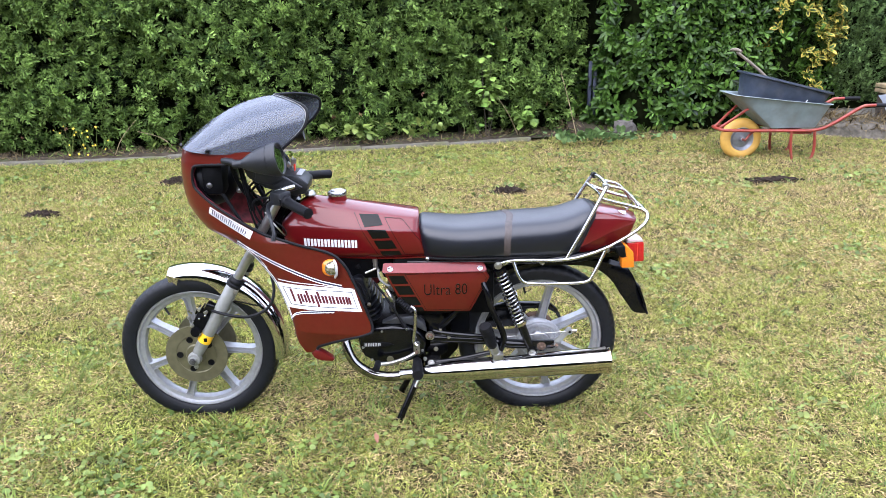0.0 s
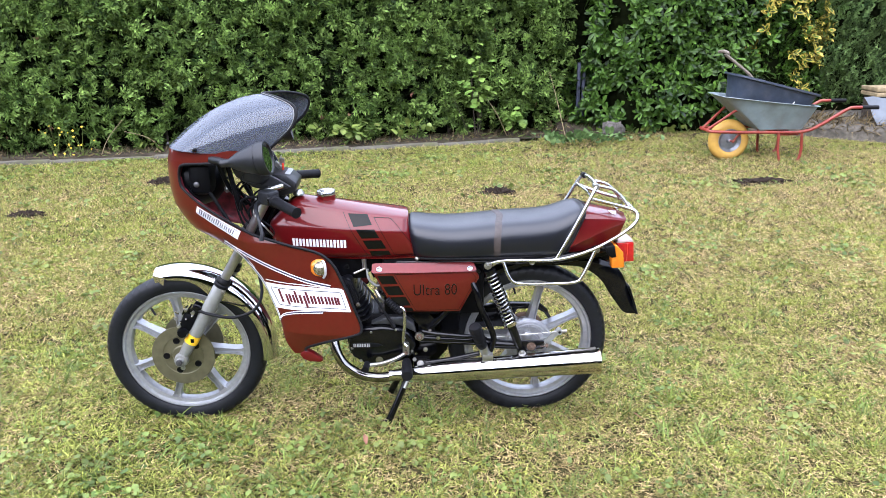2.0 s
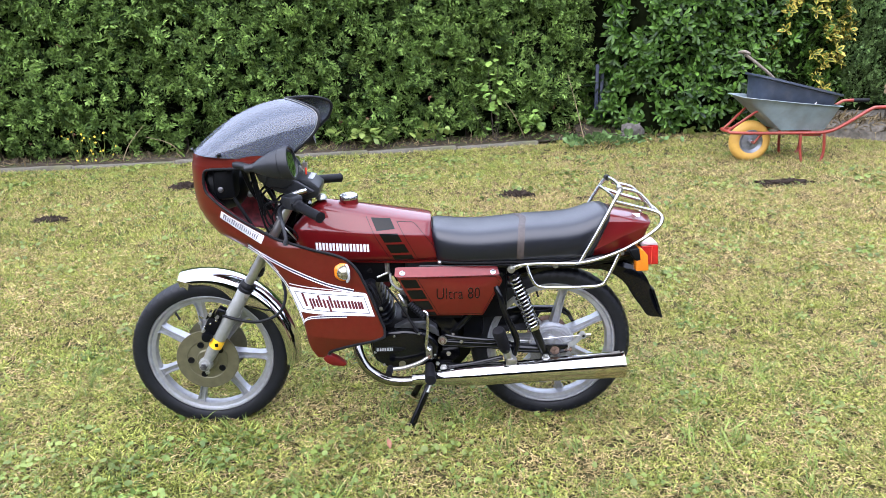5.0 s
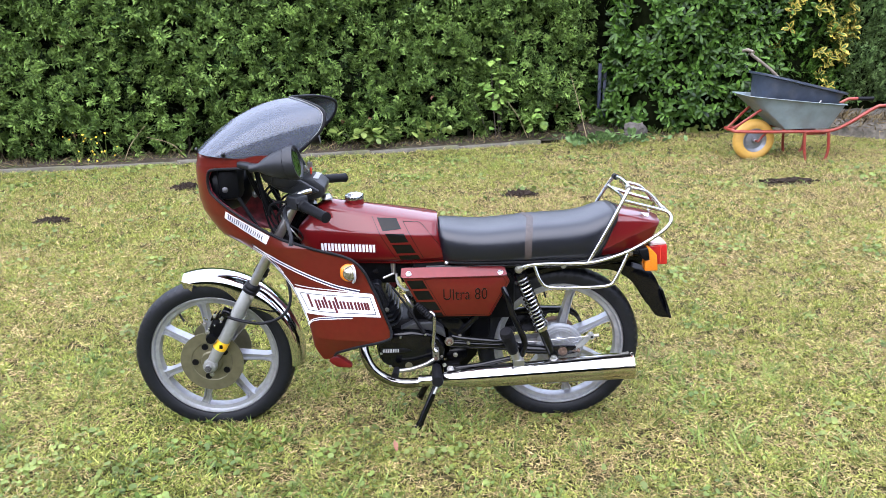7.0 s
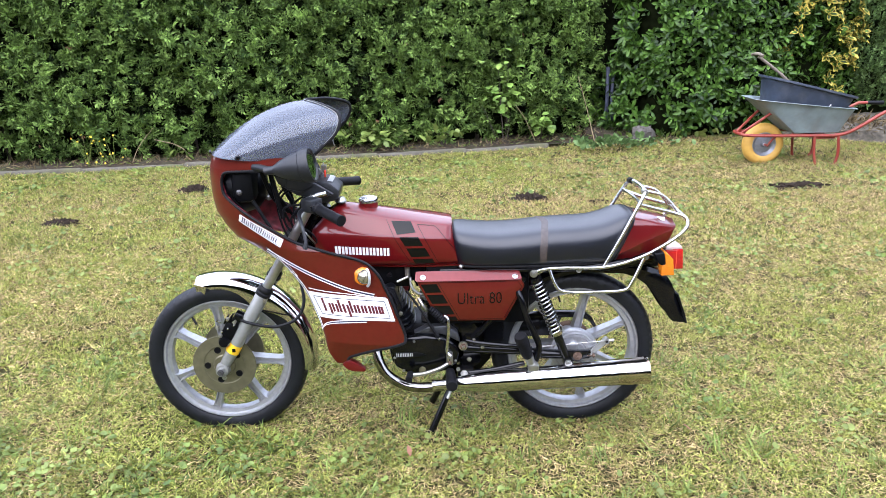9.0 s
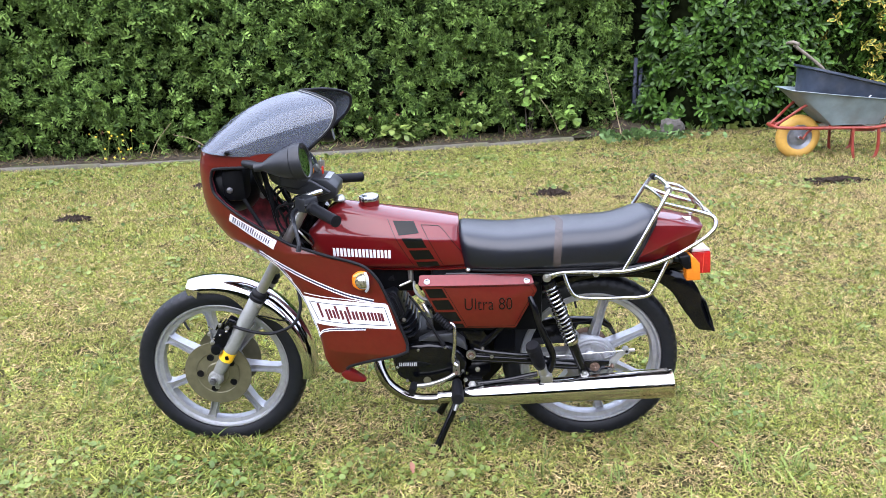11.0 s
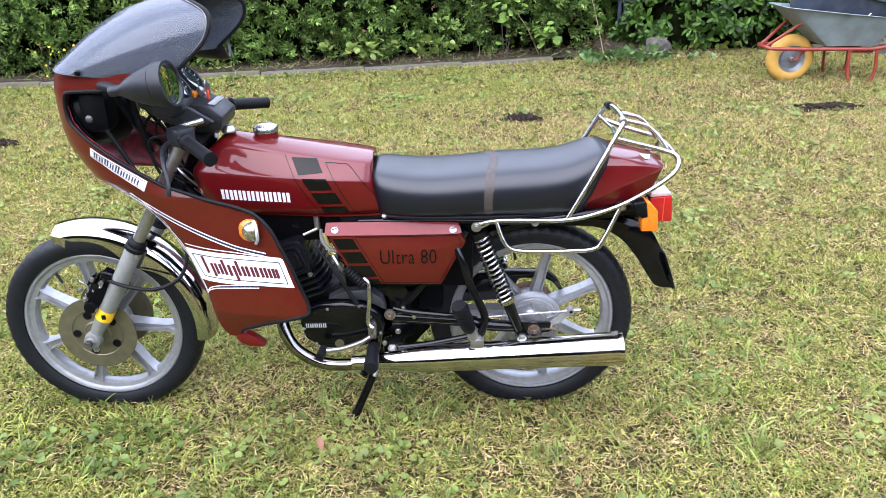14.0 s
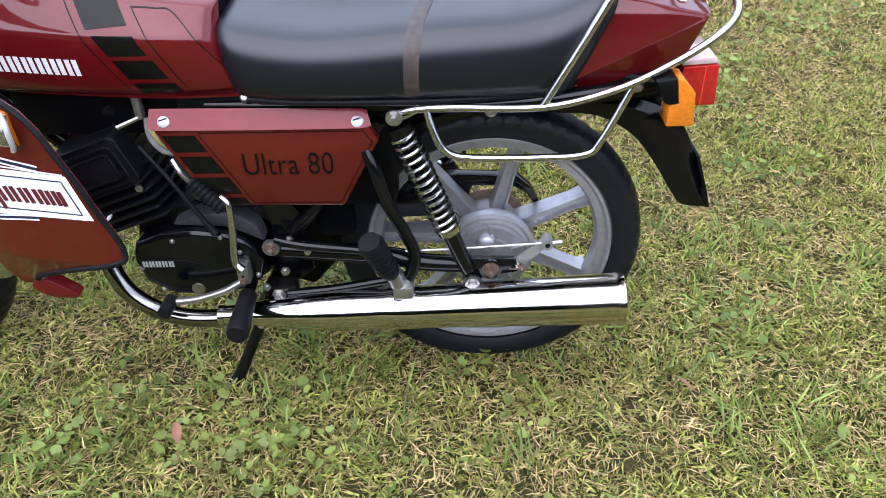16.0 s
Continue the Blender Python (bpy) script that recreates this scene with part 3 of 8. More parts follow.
def build_lawn():
    rng = np.random.default_rng(11)
    near = [(-1.7, 2.6, -0.80, 0.6)]
    middle = [(-2.9, 3.7, 0.6, 2.2)]
    rest = [(-3.9, 4.6, 2.2, 3.6, 1.0), (-4.9, 5.6, 3.6, 5.0, 0.72), (-5.7, 6.6, 5.0, 7.0, 0.5)]
    outer = [(-3.5, 4.5, -3.4, -0.78, 430), (-7, 8, -6, -3.4, 210), (-4.0, -1.7, -0.9, 2.2, 430), (2.6, 5.0, -0.9, 2.2, 430), (-7, -4.0, -0.9, 4.5, 230), (5.0, 8, -0.9, 4.5, 230), (-7, -3.5, -3.4, -0.9, 230), (4.5, 8, -3.4, -0.9, 230)]
    clumped_grass("lawn_grass", GRASS, "short green lawn grass, uneven and drying out", (SHORT_V, SHORT_F), rng, [(*r, 2400) for r in near], 11, 0.010, (0.014, 0.033), (0.0027, 0.0050), 0.62)
    lying_straw("dry_grass", "straw-coloured dead stalks lying in the lawn", (SHORT_V, SHORT_F), rng, [(*r, 21000) for r in near], (0.014, 0.037), (0.0015, 0.0027))
    clumped_grass("middle_lawn_grass", GRASS, "short green lawn grass behind the motorcycle", (TIP_V, TIP_F), rng, [(*r, 1900) for r in middle], 12, 0.013, (0.014, 0.032), (0.0036, 0.0064), 0.85)
    lying_straw("middle_dry_grass", "straw-coloured dead grass behind the motorcycle", (TIP_V, TIP_F), rng, [(*r, 14000) for r in middle], (0.015, 0.040), (0.0021, 0.0038), 0.35)
    clumped_grass("distant_lawn_grass", GRASS, "short green lawn grass towards the hedge", (TIP_V, TIP_F), rng, [(a, b, c, d, 1150 * e) for a, b, c, d, e in rest], 12, 0.018, (0.014, 0.034), (0.005, 0.009), 0.95)
    lying_straw("distant_dry_grass", "straw-coloured dry grass towards the hedge", (TIP_V, TIP_F), rng, [(a, b, c, d, 8000 * e) for a, b, c, d, e in rest], (0.015, 0.040), (0.0034, 0.006), 0.6)
    clumped_grass("outer_lawn_grass", GRASS, "short lawn grass at the sides of the garden", (TIP_V, TIP_F), rng, outer, 10, 0.028, (0.022, 0.045), (0.008, 0.013), 0.6)
    lying_straw("outer_dry_grass", "straw-coloured grass at the sides of the garden", (TIP_V, TIP_F), rng, [(a, b, c, d, e * 7) for a, b, c, d, e in outer], (0.03, 0.06), (0.005, 0.009))
    # taller tufts of broad fresh blades
    tx, ty, tk = [], [], []
    for k in range(1250):
        cx, cy = (rng.uniform(-1.5, 2.3), rng.uniform(-0.85, 0.5)) if k < 330 else (rng.uniform(-4.5, 5), rng.uniform(-0.6, 6))
        m = int(rng.integers(5, 20))
        tx.append(cx + rng.normal(0, 0.020, m))
        ty.append(cy + rng.normal(0, 0.020, m))
        tk.append(np.full(m, rng.uniform(0, 6.28)))
    x, y, head = np.concatenate(tx), np.concatenate(ty), np.concatenate(tk)
    keep = y < kerb_y(np.minimum(x, 1.9)) - 0.05
    x, y, head = x[keep], y[keep], head[keep]
    n = len(x)
    blade_mesh("grass_tufts", FRESH, "taller fresh green grass tufts in the lawn", (BLADE_V, BLADE_F), rng, x, y, np.zeros(n), head + rng.normal(0, 1.0, n), np.clip(rng.normal(0.75, 0.35, n), 0.1, 1.4), rng.uniform(0.035, 0.085, n), rng.uniform(0.003, 0.0056, n))
    # round-leaved creeping weeds in loose patches
    tx, ty = [], []
    for count, x0, x1, y0, y1, lo, hi, sp in ((230, -2.4, 3.0, -0.85, 2.4, 4, 26, 0.05), (120, -1.5, 0.75, -0.88, -0.1, 4, 22, 0.045), (270, -4.0, 4.2, 1.5, 5.3, 6, 30, 0.09)):
        for k in range(count):
            cx, cy, m = rng.uniform(x0, x1), rng.uniform(y0, y1), int(rng.integers(lo, hi))
            tx.append(cx + rng.normal(0, sp, m))
            ty.append(cy + rng.normal(0, sp * 0.9, m))
    x, y = np.concatenate(tx), np.concatenate(ty)
    keep = y < kerb_y(np.minimum(x, 1.9)) - 0.06
    x, y = x[keep], y[keep]
    n = len(x)
    size = rng.uniform(0.005, 0.0125, n) * (1 + 0.7 * np.clip((y - 1.0) / 2.5, 0, 1))
    rot = turns(rng, n, rng.uniform(0, 6.28, n), rng.normal(0.05, 0.38, n), rng.normal(0, 0.38, n), size)
    a = [radians(25 + 31 * k) for k in range(11)]
    V = [(-0.45, 0, -0.14)] + [(-math.cos(t) * (1.0 + 0.05 * (k % 2)), math.sin(t) * (1.08 + 0.05 * (k % 2)), 0.10 * (k % 2) - 0.02) for k, t in enumerate(a)]
    F = [(0, 1 + k, 2 + k, 3 + k) for k in range(0, 10, 2)]
    pos = np.stack([x, y, gz(x, y) + rng.uniform(0.010, 0.034, n)], 1)
    tagged(new("clover", scatter_mesh("clover", CLOVER, V, F, pos, rot)), "small round clover leaves in loose patches in the lawn", "clover", kind="stuff")


def spray_template():
    """A flat scaly spray: a fan of slim fingers that spring from one stalk and droop at their tips."""
    V = [(0, 0, 0), (0.60, 0.16, 0.03), (1.0, 0.16, -0.12), (0.68, -0.13, 0.03)]
    F = [(0, 3, 2, 1)]
    for root, ang, ln, w in ((0, 48, 0.74, 0.14), (0, -44, 0.70, 0.14), (1, 38, 0.44, 0.12)):
        c, q = math.cos(radians(ang)), math.sin(radians(ang))
        x0, y0, z0 = V[root]
        k = len(V)
        for along, side, dz in ((0.70, w, 0.02), (1.0, 1.5 * w * (1 if ang > 0 else -1), -0.14), (0.76, -w, 0.01)):
            V.append((x0 + ln * along * c - side * q, y0 + ln * along * q + side * c, z0 + dz))
        F.append((root, k + 2, k + 1, k))
    return V, F


SPRAY_V, SPRAY_F = spray_template()


def hedge_sprays(name, mat, rng, n, place, size, label_parent, label, pitch=0.75):
    x, y, z, yaw = place(rng, n)
    rot = turns(rng, n, yaw + rng.normal(0, 0.7, n), rng.normal(pitch, 0.6, n), rng.normal(0, 0.8, n), rng.uniform(*size, n))
    ob = new(name, scatter_mesh(name, mat, SPRAY_V, SPRAY_F, np.stack([x, y, z], 1), rot))
    ob.parent = label_parent
    return tagged(ob, label, kind="stuff")


def build_hedge():
    rng = np.random.default_rng(5)
    hedge = tagged(new("hedge"), "tall clipped green thuja hedge along the lawn", "hedge")
    yaw0 = math.atan2(-1, 0.25)

    def front(inset, top):
        def place(r, n):
            s = r.uniform(-7.5, 2.24, n)
            z = 0.04 + r.uniform(0, 1, n) ** 0.93 * top
            bulge = 0.10 * wave(s * 1.3, z * 1.6, 1.6) + 0.07 * wave(s * 3.7 + 4, z * 4.1, 1.4)
            y = kerb_y(s) + 0.34 + inset * r.uniform(0.2, 1.2, n) - bulge + 0.16 * np.clip(0.55 - z, 0, 1)
            over = np.clip(s - 1.87, 0, 1)
            return s, y + over * over * 1.6, z, np.full(n, yaw0) + over * 1.6
        return place
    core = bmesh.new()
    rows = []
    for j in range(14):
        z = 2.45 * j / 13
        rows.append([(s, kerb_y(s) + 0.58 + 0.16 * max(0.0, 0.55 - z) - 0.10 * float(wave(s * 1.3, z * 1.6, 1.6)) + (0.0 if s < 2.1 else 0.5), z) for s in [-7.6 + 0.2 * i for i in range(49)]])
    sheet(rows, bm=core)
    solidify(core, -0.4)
    part("core", core, CORE, hedge, "near-black hedge core, inner shade put into its colour")
    hedge_sprays("shaded_sprays", THUJA_SHADE, rng, 9000, front(0.24, 2.25), (0.08, 0.15), hedge, "inner sprays, thuja green darkened to paint in shade")
    # sprays stand in tufts at the twig ends, with dark gaps between the tufts
    tufts, each = 5000, 8
    cs, cz = rng.uniform(-6.0, 2.24, tufts), 0.05 + rng.uniform(0, 1, tufts) ** 0.80 * 2.25
    cy = kerb_y(cs) + 0.34 - 0.12 * wave(cs * 1.3, cz * 1.6, 1.6) - 0.08 * wave(cs * 3.7 + 4, cz * 4.1, 1.4) - rng.uniform(-0.13, 0.06, tufts) + 0.16 * np.clip(0.55 - cz, 0, 1)
    over = np.clip(cs - 1.87, 0, 1)
    cy, head = cy + over * over * 1.6, np.full(tufts, yaw0) + over * 1.6 + rng.normal(0, 0.35, tufts)
    lift = rng.normal(0.35, 0.35, tufts)
    k = np.repeat(np.arange(tufts), each)
    n = tufts * each
    a, q = rng.uniform(0, 2 * np.pi, n), np.abs(rng.normal(0, 0.75, n))
    yaw, pit = head[k] + q * np.cos(a), lift[k] + q * np.sin(a)
    rot = turns(rng, n, yaw, pit, a + np.pi / 2 + rng.normal(0, 0.5, n), rng.uniform(0.058, 0.102, n))
    pos = np.stack([cs[k] + rng.normal(0, 0.016, n), cy[k] + rng.normal(0, 0.015, n), cz[k] + rng.normal(0, 0.016, n)], 1)
    ob = new("foliage", scatter_mesh("foliage", THUJA, SPRAY_V, SPRAY_F, pos, rot))
    ob.parent = hedge
    tagged(ob, "bright scaly sprays of foliage", kind="stuff")
    for i in range(26):
        s = -7.2 + i * 0.36 + rng.uniform(-0.08, 0.08)
        part("stem", tube([(s, kerb_y(s) + 0.62, -0.02), (s + rng.uniform(-.05, .05), kerb_y(s) + 0.55, 0.35), (s + rng.uniform(-.1, .1), kerb_y(s) + 0.6, 1.0)], [0.03, 0.022, 0.014], 6), DARK_WOOD, hedge)
    # scattered rusty dead sprays
    n = 26
    s = rng.uniform(-5, 2, n)
    z = rng.uniform(0.2, 1.7, n)
    rot = turns(rng, n, np.full(n, yaw0) + rng.normal(0, .8, n), rng.normal(0, .5, n), rng.normal(0, 1, n), rng.uniform(0.03, 0.055, n))
    ob = new("dead_sprays", scatter_mesh("dead_sprays", RED_LEAF, SPRAY_V, SPRAY_F, np.stack([s, kerb_y(s) + 0.32 - 0.10 * wave(s * 1.3, z * 1.6, 1.6), z], 1), rot))
    ob.parent = hedge
    tagged(ob, "rust-brown dead sprays", kind="stuff")


LEAF_V = [(0, 0, 0), (0.3, 0, -0.03), (0.7, 0, -0.04), (1, 0, -0.10), (0.3, 0.20, 0.04), (0.72, 0.20, 0.03), (0.3, -0.20, 0.04), (0.72, -0.20, 0.03)]
BROAD_V = [(0, 0, 0), (0.30, 0, -0.02), (0.60, 0, -0.05), (0.86, 0, -0.10), (1.0, 0, -0.15)] + [(x, k * w, z) for k in (1, -1) for x, w, z in ((0.30, 0.105, 0.035), (0.62, 0.175, 0.025), (0.87, 0.135, -0.05))]
BROAD_T = [(0, 1, 5), (1, 2, 6), (1, 6, 5), (2, 3, 7), (2, 7, 6), (3, 4, 7), (0, 8, 1), (1, 8, 9), (1, 9, 2), (2, 9, 10), (2, 10, 3), (3, 10, 4)]
LEAF_T = [(0, 1, 4), (1, 2, 5), (1, 5, 4), (2, 3, 5), (0, 6, 1), (1, 6, 7), (1, 7, 2), (2, 7, 3)]


def bush_points(rng, n, centre, radii, front_only=True, lump=0.16):
    """Points and outward headings over a lumpy rounded block."""
    a = rng.uniform(math.pi * 0.92, math.pi * 2.08, n) if front_only else rng.uniform(0, 6.28, n)
    z = rng.uniform(0, 1, n) ** 0.9 * radii[2]
    c, s = np.cos(a), np.sin(a)
    sq = (np.abs(c) ** 3.2 + np.abs(s) ** 3.2) ** (-1 / 3.2)
    lum = 1 + lump * wave(a * 2.3 + 3 * centre[0], z * 2.7, 1.0) + 0.5 * lump * wave(a * 7, z * 6.1, 1.0) - rng.uniform(0, 0.16, n)
    taper = 1 - 0.12 * (z / radii[2]) ** 4 - 0.22 * np.clip(0.22 - z, 0, 1) / 0.22
    x, y = centre[0] + radii[0] * c * sq * lum * taper, centre[1] + radii[1] * s * sq * lum * taper
    return x, y, z + centre[2], np.arctan2(s / radii[1], c / radii[0])


def rosettes(rng, x, y, z, yaw, each, size, spread=1.0):
    """Leaves set in whorls round each shoot tip, their faces turned outwards."""
    m = len(x)
    lift = rng.normal(0.35, 0.3, m)
    ax = np.stack([np.cos(yaw) * np.cos(lift), np.sin(yaw) * np.cos(lift), np.sin(lift)], 1)
    e1 = np.cross(ax, np.array([0.1, 0.2, 1.0]))
    e1 /= np.linalg.norm(e1, axis=1)[:, None]
    e2 = np.cross(ax, e1)
    k = np.repeat(np.arange(m), each)
    n = m * each
    a = rng.uniform(0, 2 * np.pi, m)[k] + np.tile(np.arange(each) * 2 * np.pi / each * 1.62, m) + rng.normal(0, 0.25, n)
    open_ = np.clip(rng.normal(1.0, 0.28, n) * spread, 0.3, 1.7)
    rad = e1[k] * np.cos(a)[:, None] + e2[k] * np.sin(a)[:, None]
    fwd = ax[k] * np.cos(open_)[:, None] + rad * np.sin(open_)[:, None]
    nor = ax[k] * np.sin(open_)[:, None] - rad * np.cos(open_)[:, None]
    rot = np.stack([fwd, np.cross(nor, fwd), nor], 2) * rng.uniform(*size, n)[:, None, None]
    return np.stack([x, y, z], 1)[k] + ax[k] * rng.normal(0, 0.02, n)[:, None], rot


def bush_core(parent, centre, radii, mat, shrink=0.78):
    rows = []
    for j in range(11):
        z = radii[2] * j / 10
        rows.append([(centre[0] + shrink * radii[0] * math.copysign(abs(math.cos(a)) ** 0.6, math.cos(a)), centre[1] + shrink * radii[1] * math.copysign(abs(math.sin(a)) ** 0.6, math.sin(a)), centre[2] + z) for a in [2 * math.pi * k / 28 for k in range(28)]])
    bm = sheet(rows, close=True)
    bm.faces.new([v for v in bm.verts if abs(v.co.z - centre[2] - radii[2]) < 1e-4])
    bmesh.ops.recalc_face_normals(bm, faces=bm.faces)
    return part("core", bm, mat, parent, "near-black bush core, inner shade put into its colour")


def build_laurel():
    rng = np.random.default_rng(8)
    bush = tagged(new("cherry_laurel_bush"), "dense cherry laurel bush with large glossy green leaves", "bush")
    c, r = (3.50, 6.95, 0.03), (1.15, 0.72, 2.2)
    bush_core(bush, c, r, CORE, 0.8)
    x, y, z, yaw = bush_points(rng, 1780, c, r, lump=0.20)
    # the open side leans away from the hedge above and spreads at the foot
    x = x + np.where(x < 2.8, 0.11 * np.clip((z - 0.6) / 0.4, 0, 1) - 0.12 * np.clip((0.42 - z) / 0.3, 0, 1), 0)
    pos, rot = rosettes(rng, x, y, z, yaw + rng.normal(0, 0.35, 1780), 7, (0.078, 0.128), 0.92)
    n = len(pos)
    y, z = pos[:, 1], pos[:, 2]
    pick = [i for i in np.argsort(y) if 0.15 < z[i] < 1.6][:300]
    mask = np.ones(n, bool)
    mask[pick] = False
    ob = new("foliage", scatter_mesh("foliage", LAUREL, BROAD_V, BROAD_T, pos[mask], rot[mask]))
    ob.parent = bush
    tagged(ob, "glossy laurel leaves", kind="stuff")
    one = scatter_mesh("leaf", LAUREL, BROAD_V, BROAD_T, np.zeros((1, 3)), np.eye(3)[None])
    for i in pick:
        leaf = new("leaf", one)
        leaf.parent = bush
        leaf.matrix_basis = Matrix.Translation(Vector(pos[i])) @ Matrix(rot[i].tolist()).to_4x4()
    for k in range(7):
        xx = 2.72 + 0.24 * k
        part("stem", tube([(xx, 6.75, -0.03), (xx + rng.uniform(-.1, .1), 6.7, 0.5), (xx + rng.uniform(-.2, .2), 6.7, 1.2)], [0.028, 0.02, 0.012], 6), DARK_WOOD, bush)


def build_gold_bush():
    rng = np.random.default_rng(21)
    bush = tagged(new("golden_variegated_bush"), "shrub with yellow-edged variegated leaves between laurel and conifer", "bush")
    c, r = (4.70, 6.84, 0.0), (0.50, 0.56, 2.2)
    bush_core(bush, c, r, CORE, 0.8)
    x, y, z, yaw = bush_points(rng, 620, c, r)
    keep = ((z > 1.50) & (x < 4.95)) | ((z > 0.80) & (z < 1.30) & (x > 4.80)) | ((z > 1.1) & (x > 4.4) & (rng.uniform(0, 1, 620) < 0.2)) | (rng.uniform(0, 1, 620) < 0.12)
    pos, rot = rosettes(rng, x[keep], y[keep], z[keep], yaw[keep], 7, (0.075, 0.125))
    ob = new("foliage", scatter_mesh("foliage", GOLD, LEAF_V, LEAF_T, pos, rot))
    ob.parent = bush
    tagged(ob, "yellow-edged variegated leaves", kind="stuff")
    lifted = pos + rot[:, :, 2] * 0.05 + rot[:, :, 0] * 0.14
    inner = rot * 0.62
    inner[:, :, 1] *= 0.78
    ob = new("inner_foliage", scatter_mesh("inner_foliage", LAUREL, LEAF_V, LEAF_T, lifted, inner))
    ob.parent = bush
    tagged(ob, "green centres of the variegated leaves", kind="stuff")
    n = 6500
    x, y, z, yaw = bush_points(rng, n, c, r)
    rot = turns(rng, n, yaw + rng.normal(0, 0.8, n), rng.normal(0.8, 0.5, n), rng.normal(0, 0.6, n), rng.uniform(0.06, 0.11, n))
    ob = new("green_foliage", scatter_mesh("green_foliage", LAUREL, LEAF_V, LEAF_T, np.stack([x, y + 0.05, z], 1), rot))
    ob.parent = bush
    tagged(ob, "plain green leaves", kind="stuff")


def build_conifer():
    rng = np.random.default_rng(31)
    tree = tagged(new("upright_conifer"), "dark green upright conifer with feathery vertical sprays", "conifer")
    c, r = (5.40, 6.9, 0.06), (0.70, 0.55, 2.4)
    bush_core(tree, c, r, CORE, 0.78)
    # upright fronds: sprays fanned along short rising shoots
    tufts, each = 1500, 9
    x, y, z, yaw = bush_points(rng, tufts, c, r, lump=0.22)
    k = np.repeat(np.arange(tufts), each)
    n = tufts * each
    up = np.tile(np.linspace(0, 1, each), tufts)
    side = rng.normal(0, 0.03, n) * (0.4 + up)
    reach = rng.uniform(0.12, 0.26, tufts)[k]
    out = 0.35 * reach * up
    x, y, z, yaw = x[k] + np.cos(yaw[k]) * out - np.sin(yaw[k]) * side, y[k] + np.sin(yaw[k]) * out + np.cos(yaw[k]) * side, z[k] + reach * up, yaw[k]
    rot = turns(rng, n, yaw + rng.normal(0, 0.8, n), rng.normal(0.95, 0.3, n), rng.normal(0, 1.0, n), rng.uniform(0.05, 0.10, n) * (1.15 - 0.5 * up))
    rot[:, :, 1] *= 0.6
    keep = z > 0.30
    x, y, z, rot = x[keep], y[keep], z[keep], rot[keep]
    ob = new("crown", scatter_mesh("crown", YEW, SPRAY_V, SPRAY_F, np.stack([x, y, z], 1), rot))
    ob.parent = tree
    tagged(ob, "feathery dark green sprays", kind="stuff")
    for k in range(7):
        xx = 5.0 + 0.14 * k
        part("trunk", tube([(xx + 0.02, 6.72, -0.04), (xx, 6.6, 0.35), (xx + rng.uniform(-.06, .06), 6.62, 0.9)], [0.03, 0.02, 0.01], 6), DARK_WOOD, tree)


def build_back():
    """Plain closing hedges behind the bushes, at the sides and behind the camera."""
    rng = np.random.default_rng(3)
    for name, p, q in (("hedge_behind_bushes", (1.5, 7.5), (11, 8.6)), ("hedge_far_side", (-9, 4.4), (-9, -9)), ("hedge_behind_lawn", (-9, -9), (11, -9)), ("hedge_east", (11, -9), (11, 8.6))):
        d = Vector((q[0] - p[0], q[1] - p[1], 0))
        nn = max(6, int(d.length / 0.3))
        inward = Vector((-d.y, d.x, 0)).normalized()
        mid = Vector(((p[0] + q[0]) / 2, (p[1] + q[1]) / 2, 0))
        if (Vector((0.5, 1, 0)) - mid).dot(inward) < 0:
            inward = -inward
        rows = []
        for j in range(9):
            # The unseen hedge behind the lawn is taller, to shape the motorcycle's reflections.
            z = -0.05 + (3.3 if "lawn" in name else 2.75) * j / 8
            rows.append([Vector((p[0], p[1], z)) + d * (i / nn) + inward * (0.12 * float(wave(i * 0.5, z * 2.5, 1.5))) for i in range(nn + 1)])
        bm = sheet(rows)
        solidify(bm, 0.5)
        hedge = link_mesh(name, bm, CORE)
        tagged(hedge, "plain hedge closing the garden, its dark shade put into the colour", "hedge", kind="structure")
        n = int(d.length * (1300 if "bushes" in name else 140))
        t, z = rng.uniform(0, 1, n), rng.uniform(0, 3.2 if "lawn" in name else 2.6, n)
        pos = np.stack([p[0] + d.x * t + inward.x * 0.12, p[1] + d.y * t + inward.y * 0.12, z], 1)
        rot = turns(rng, n, np.full(n, math.atan2(inward.y, inward.x)) + rng.normal(0, .7, n), rng.normal(.2, .5, n), rng.normal(0, 1, n), rng.uniform(0.12, 0.22, n))
        ob = new("foliage", scatter_mesh("foliage", THUJA, SPRAY_V, SPRAY_F, pos, rot))
        ob.parent = hedge
        tagged(ob, kind="stuff")


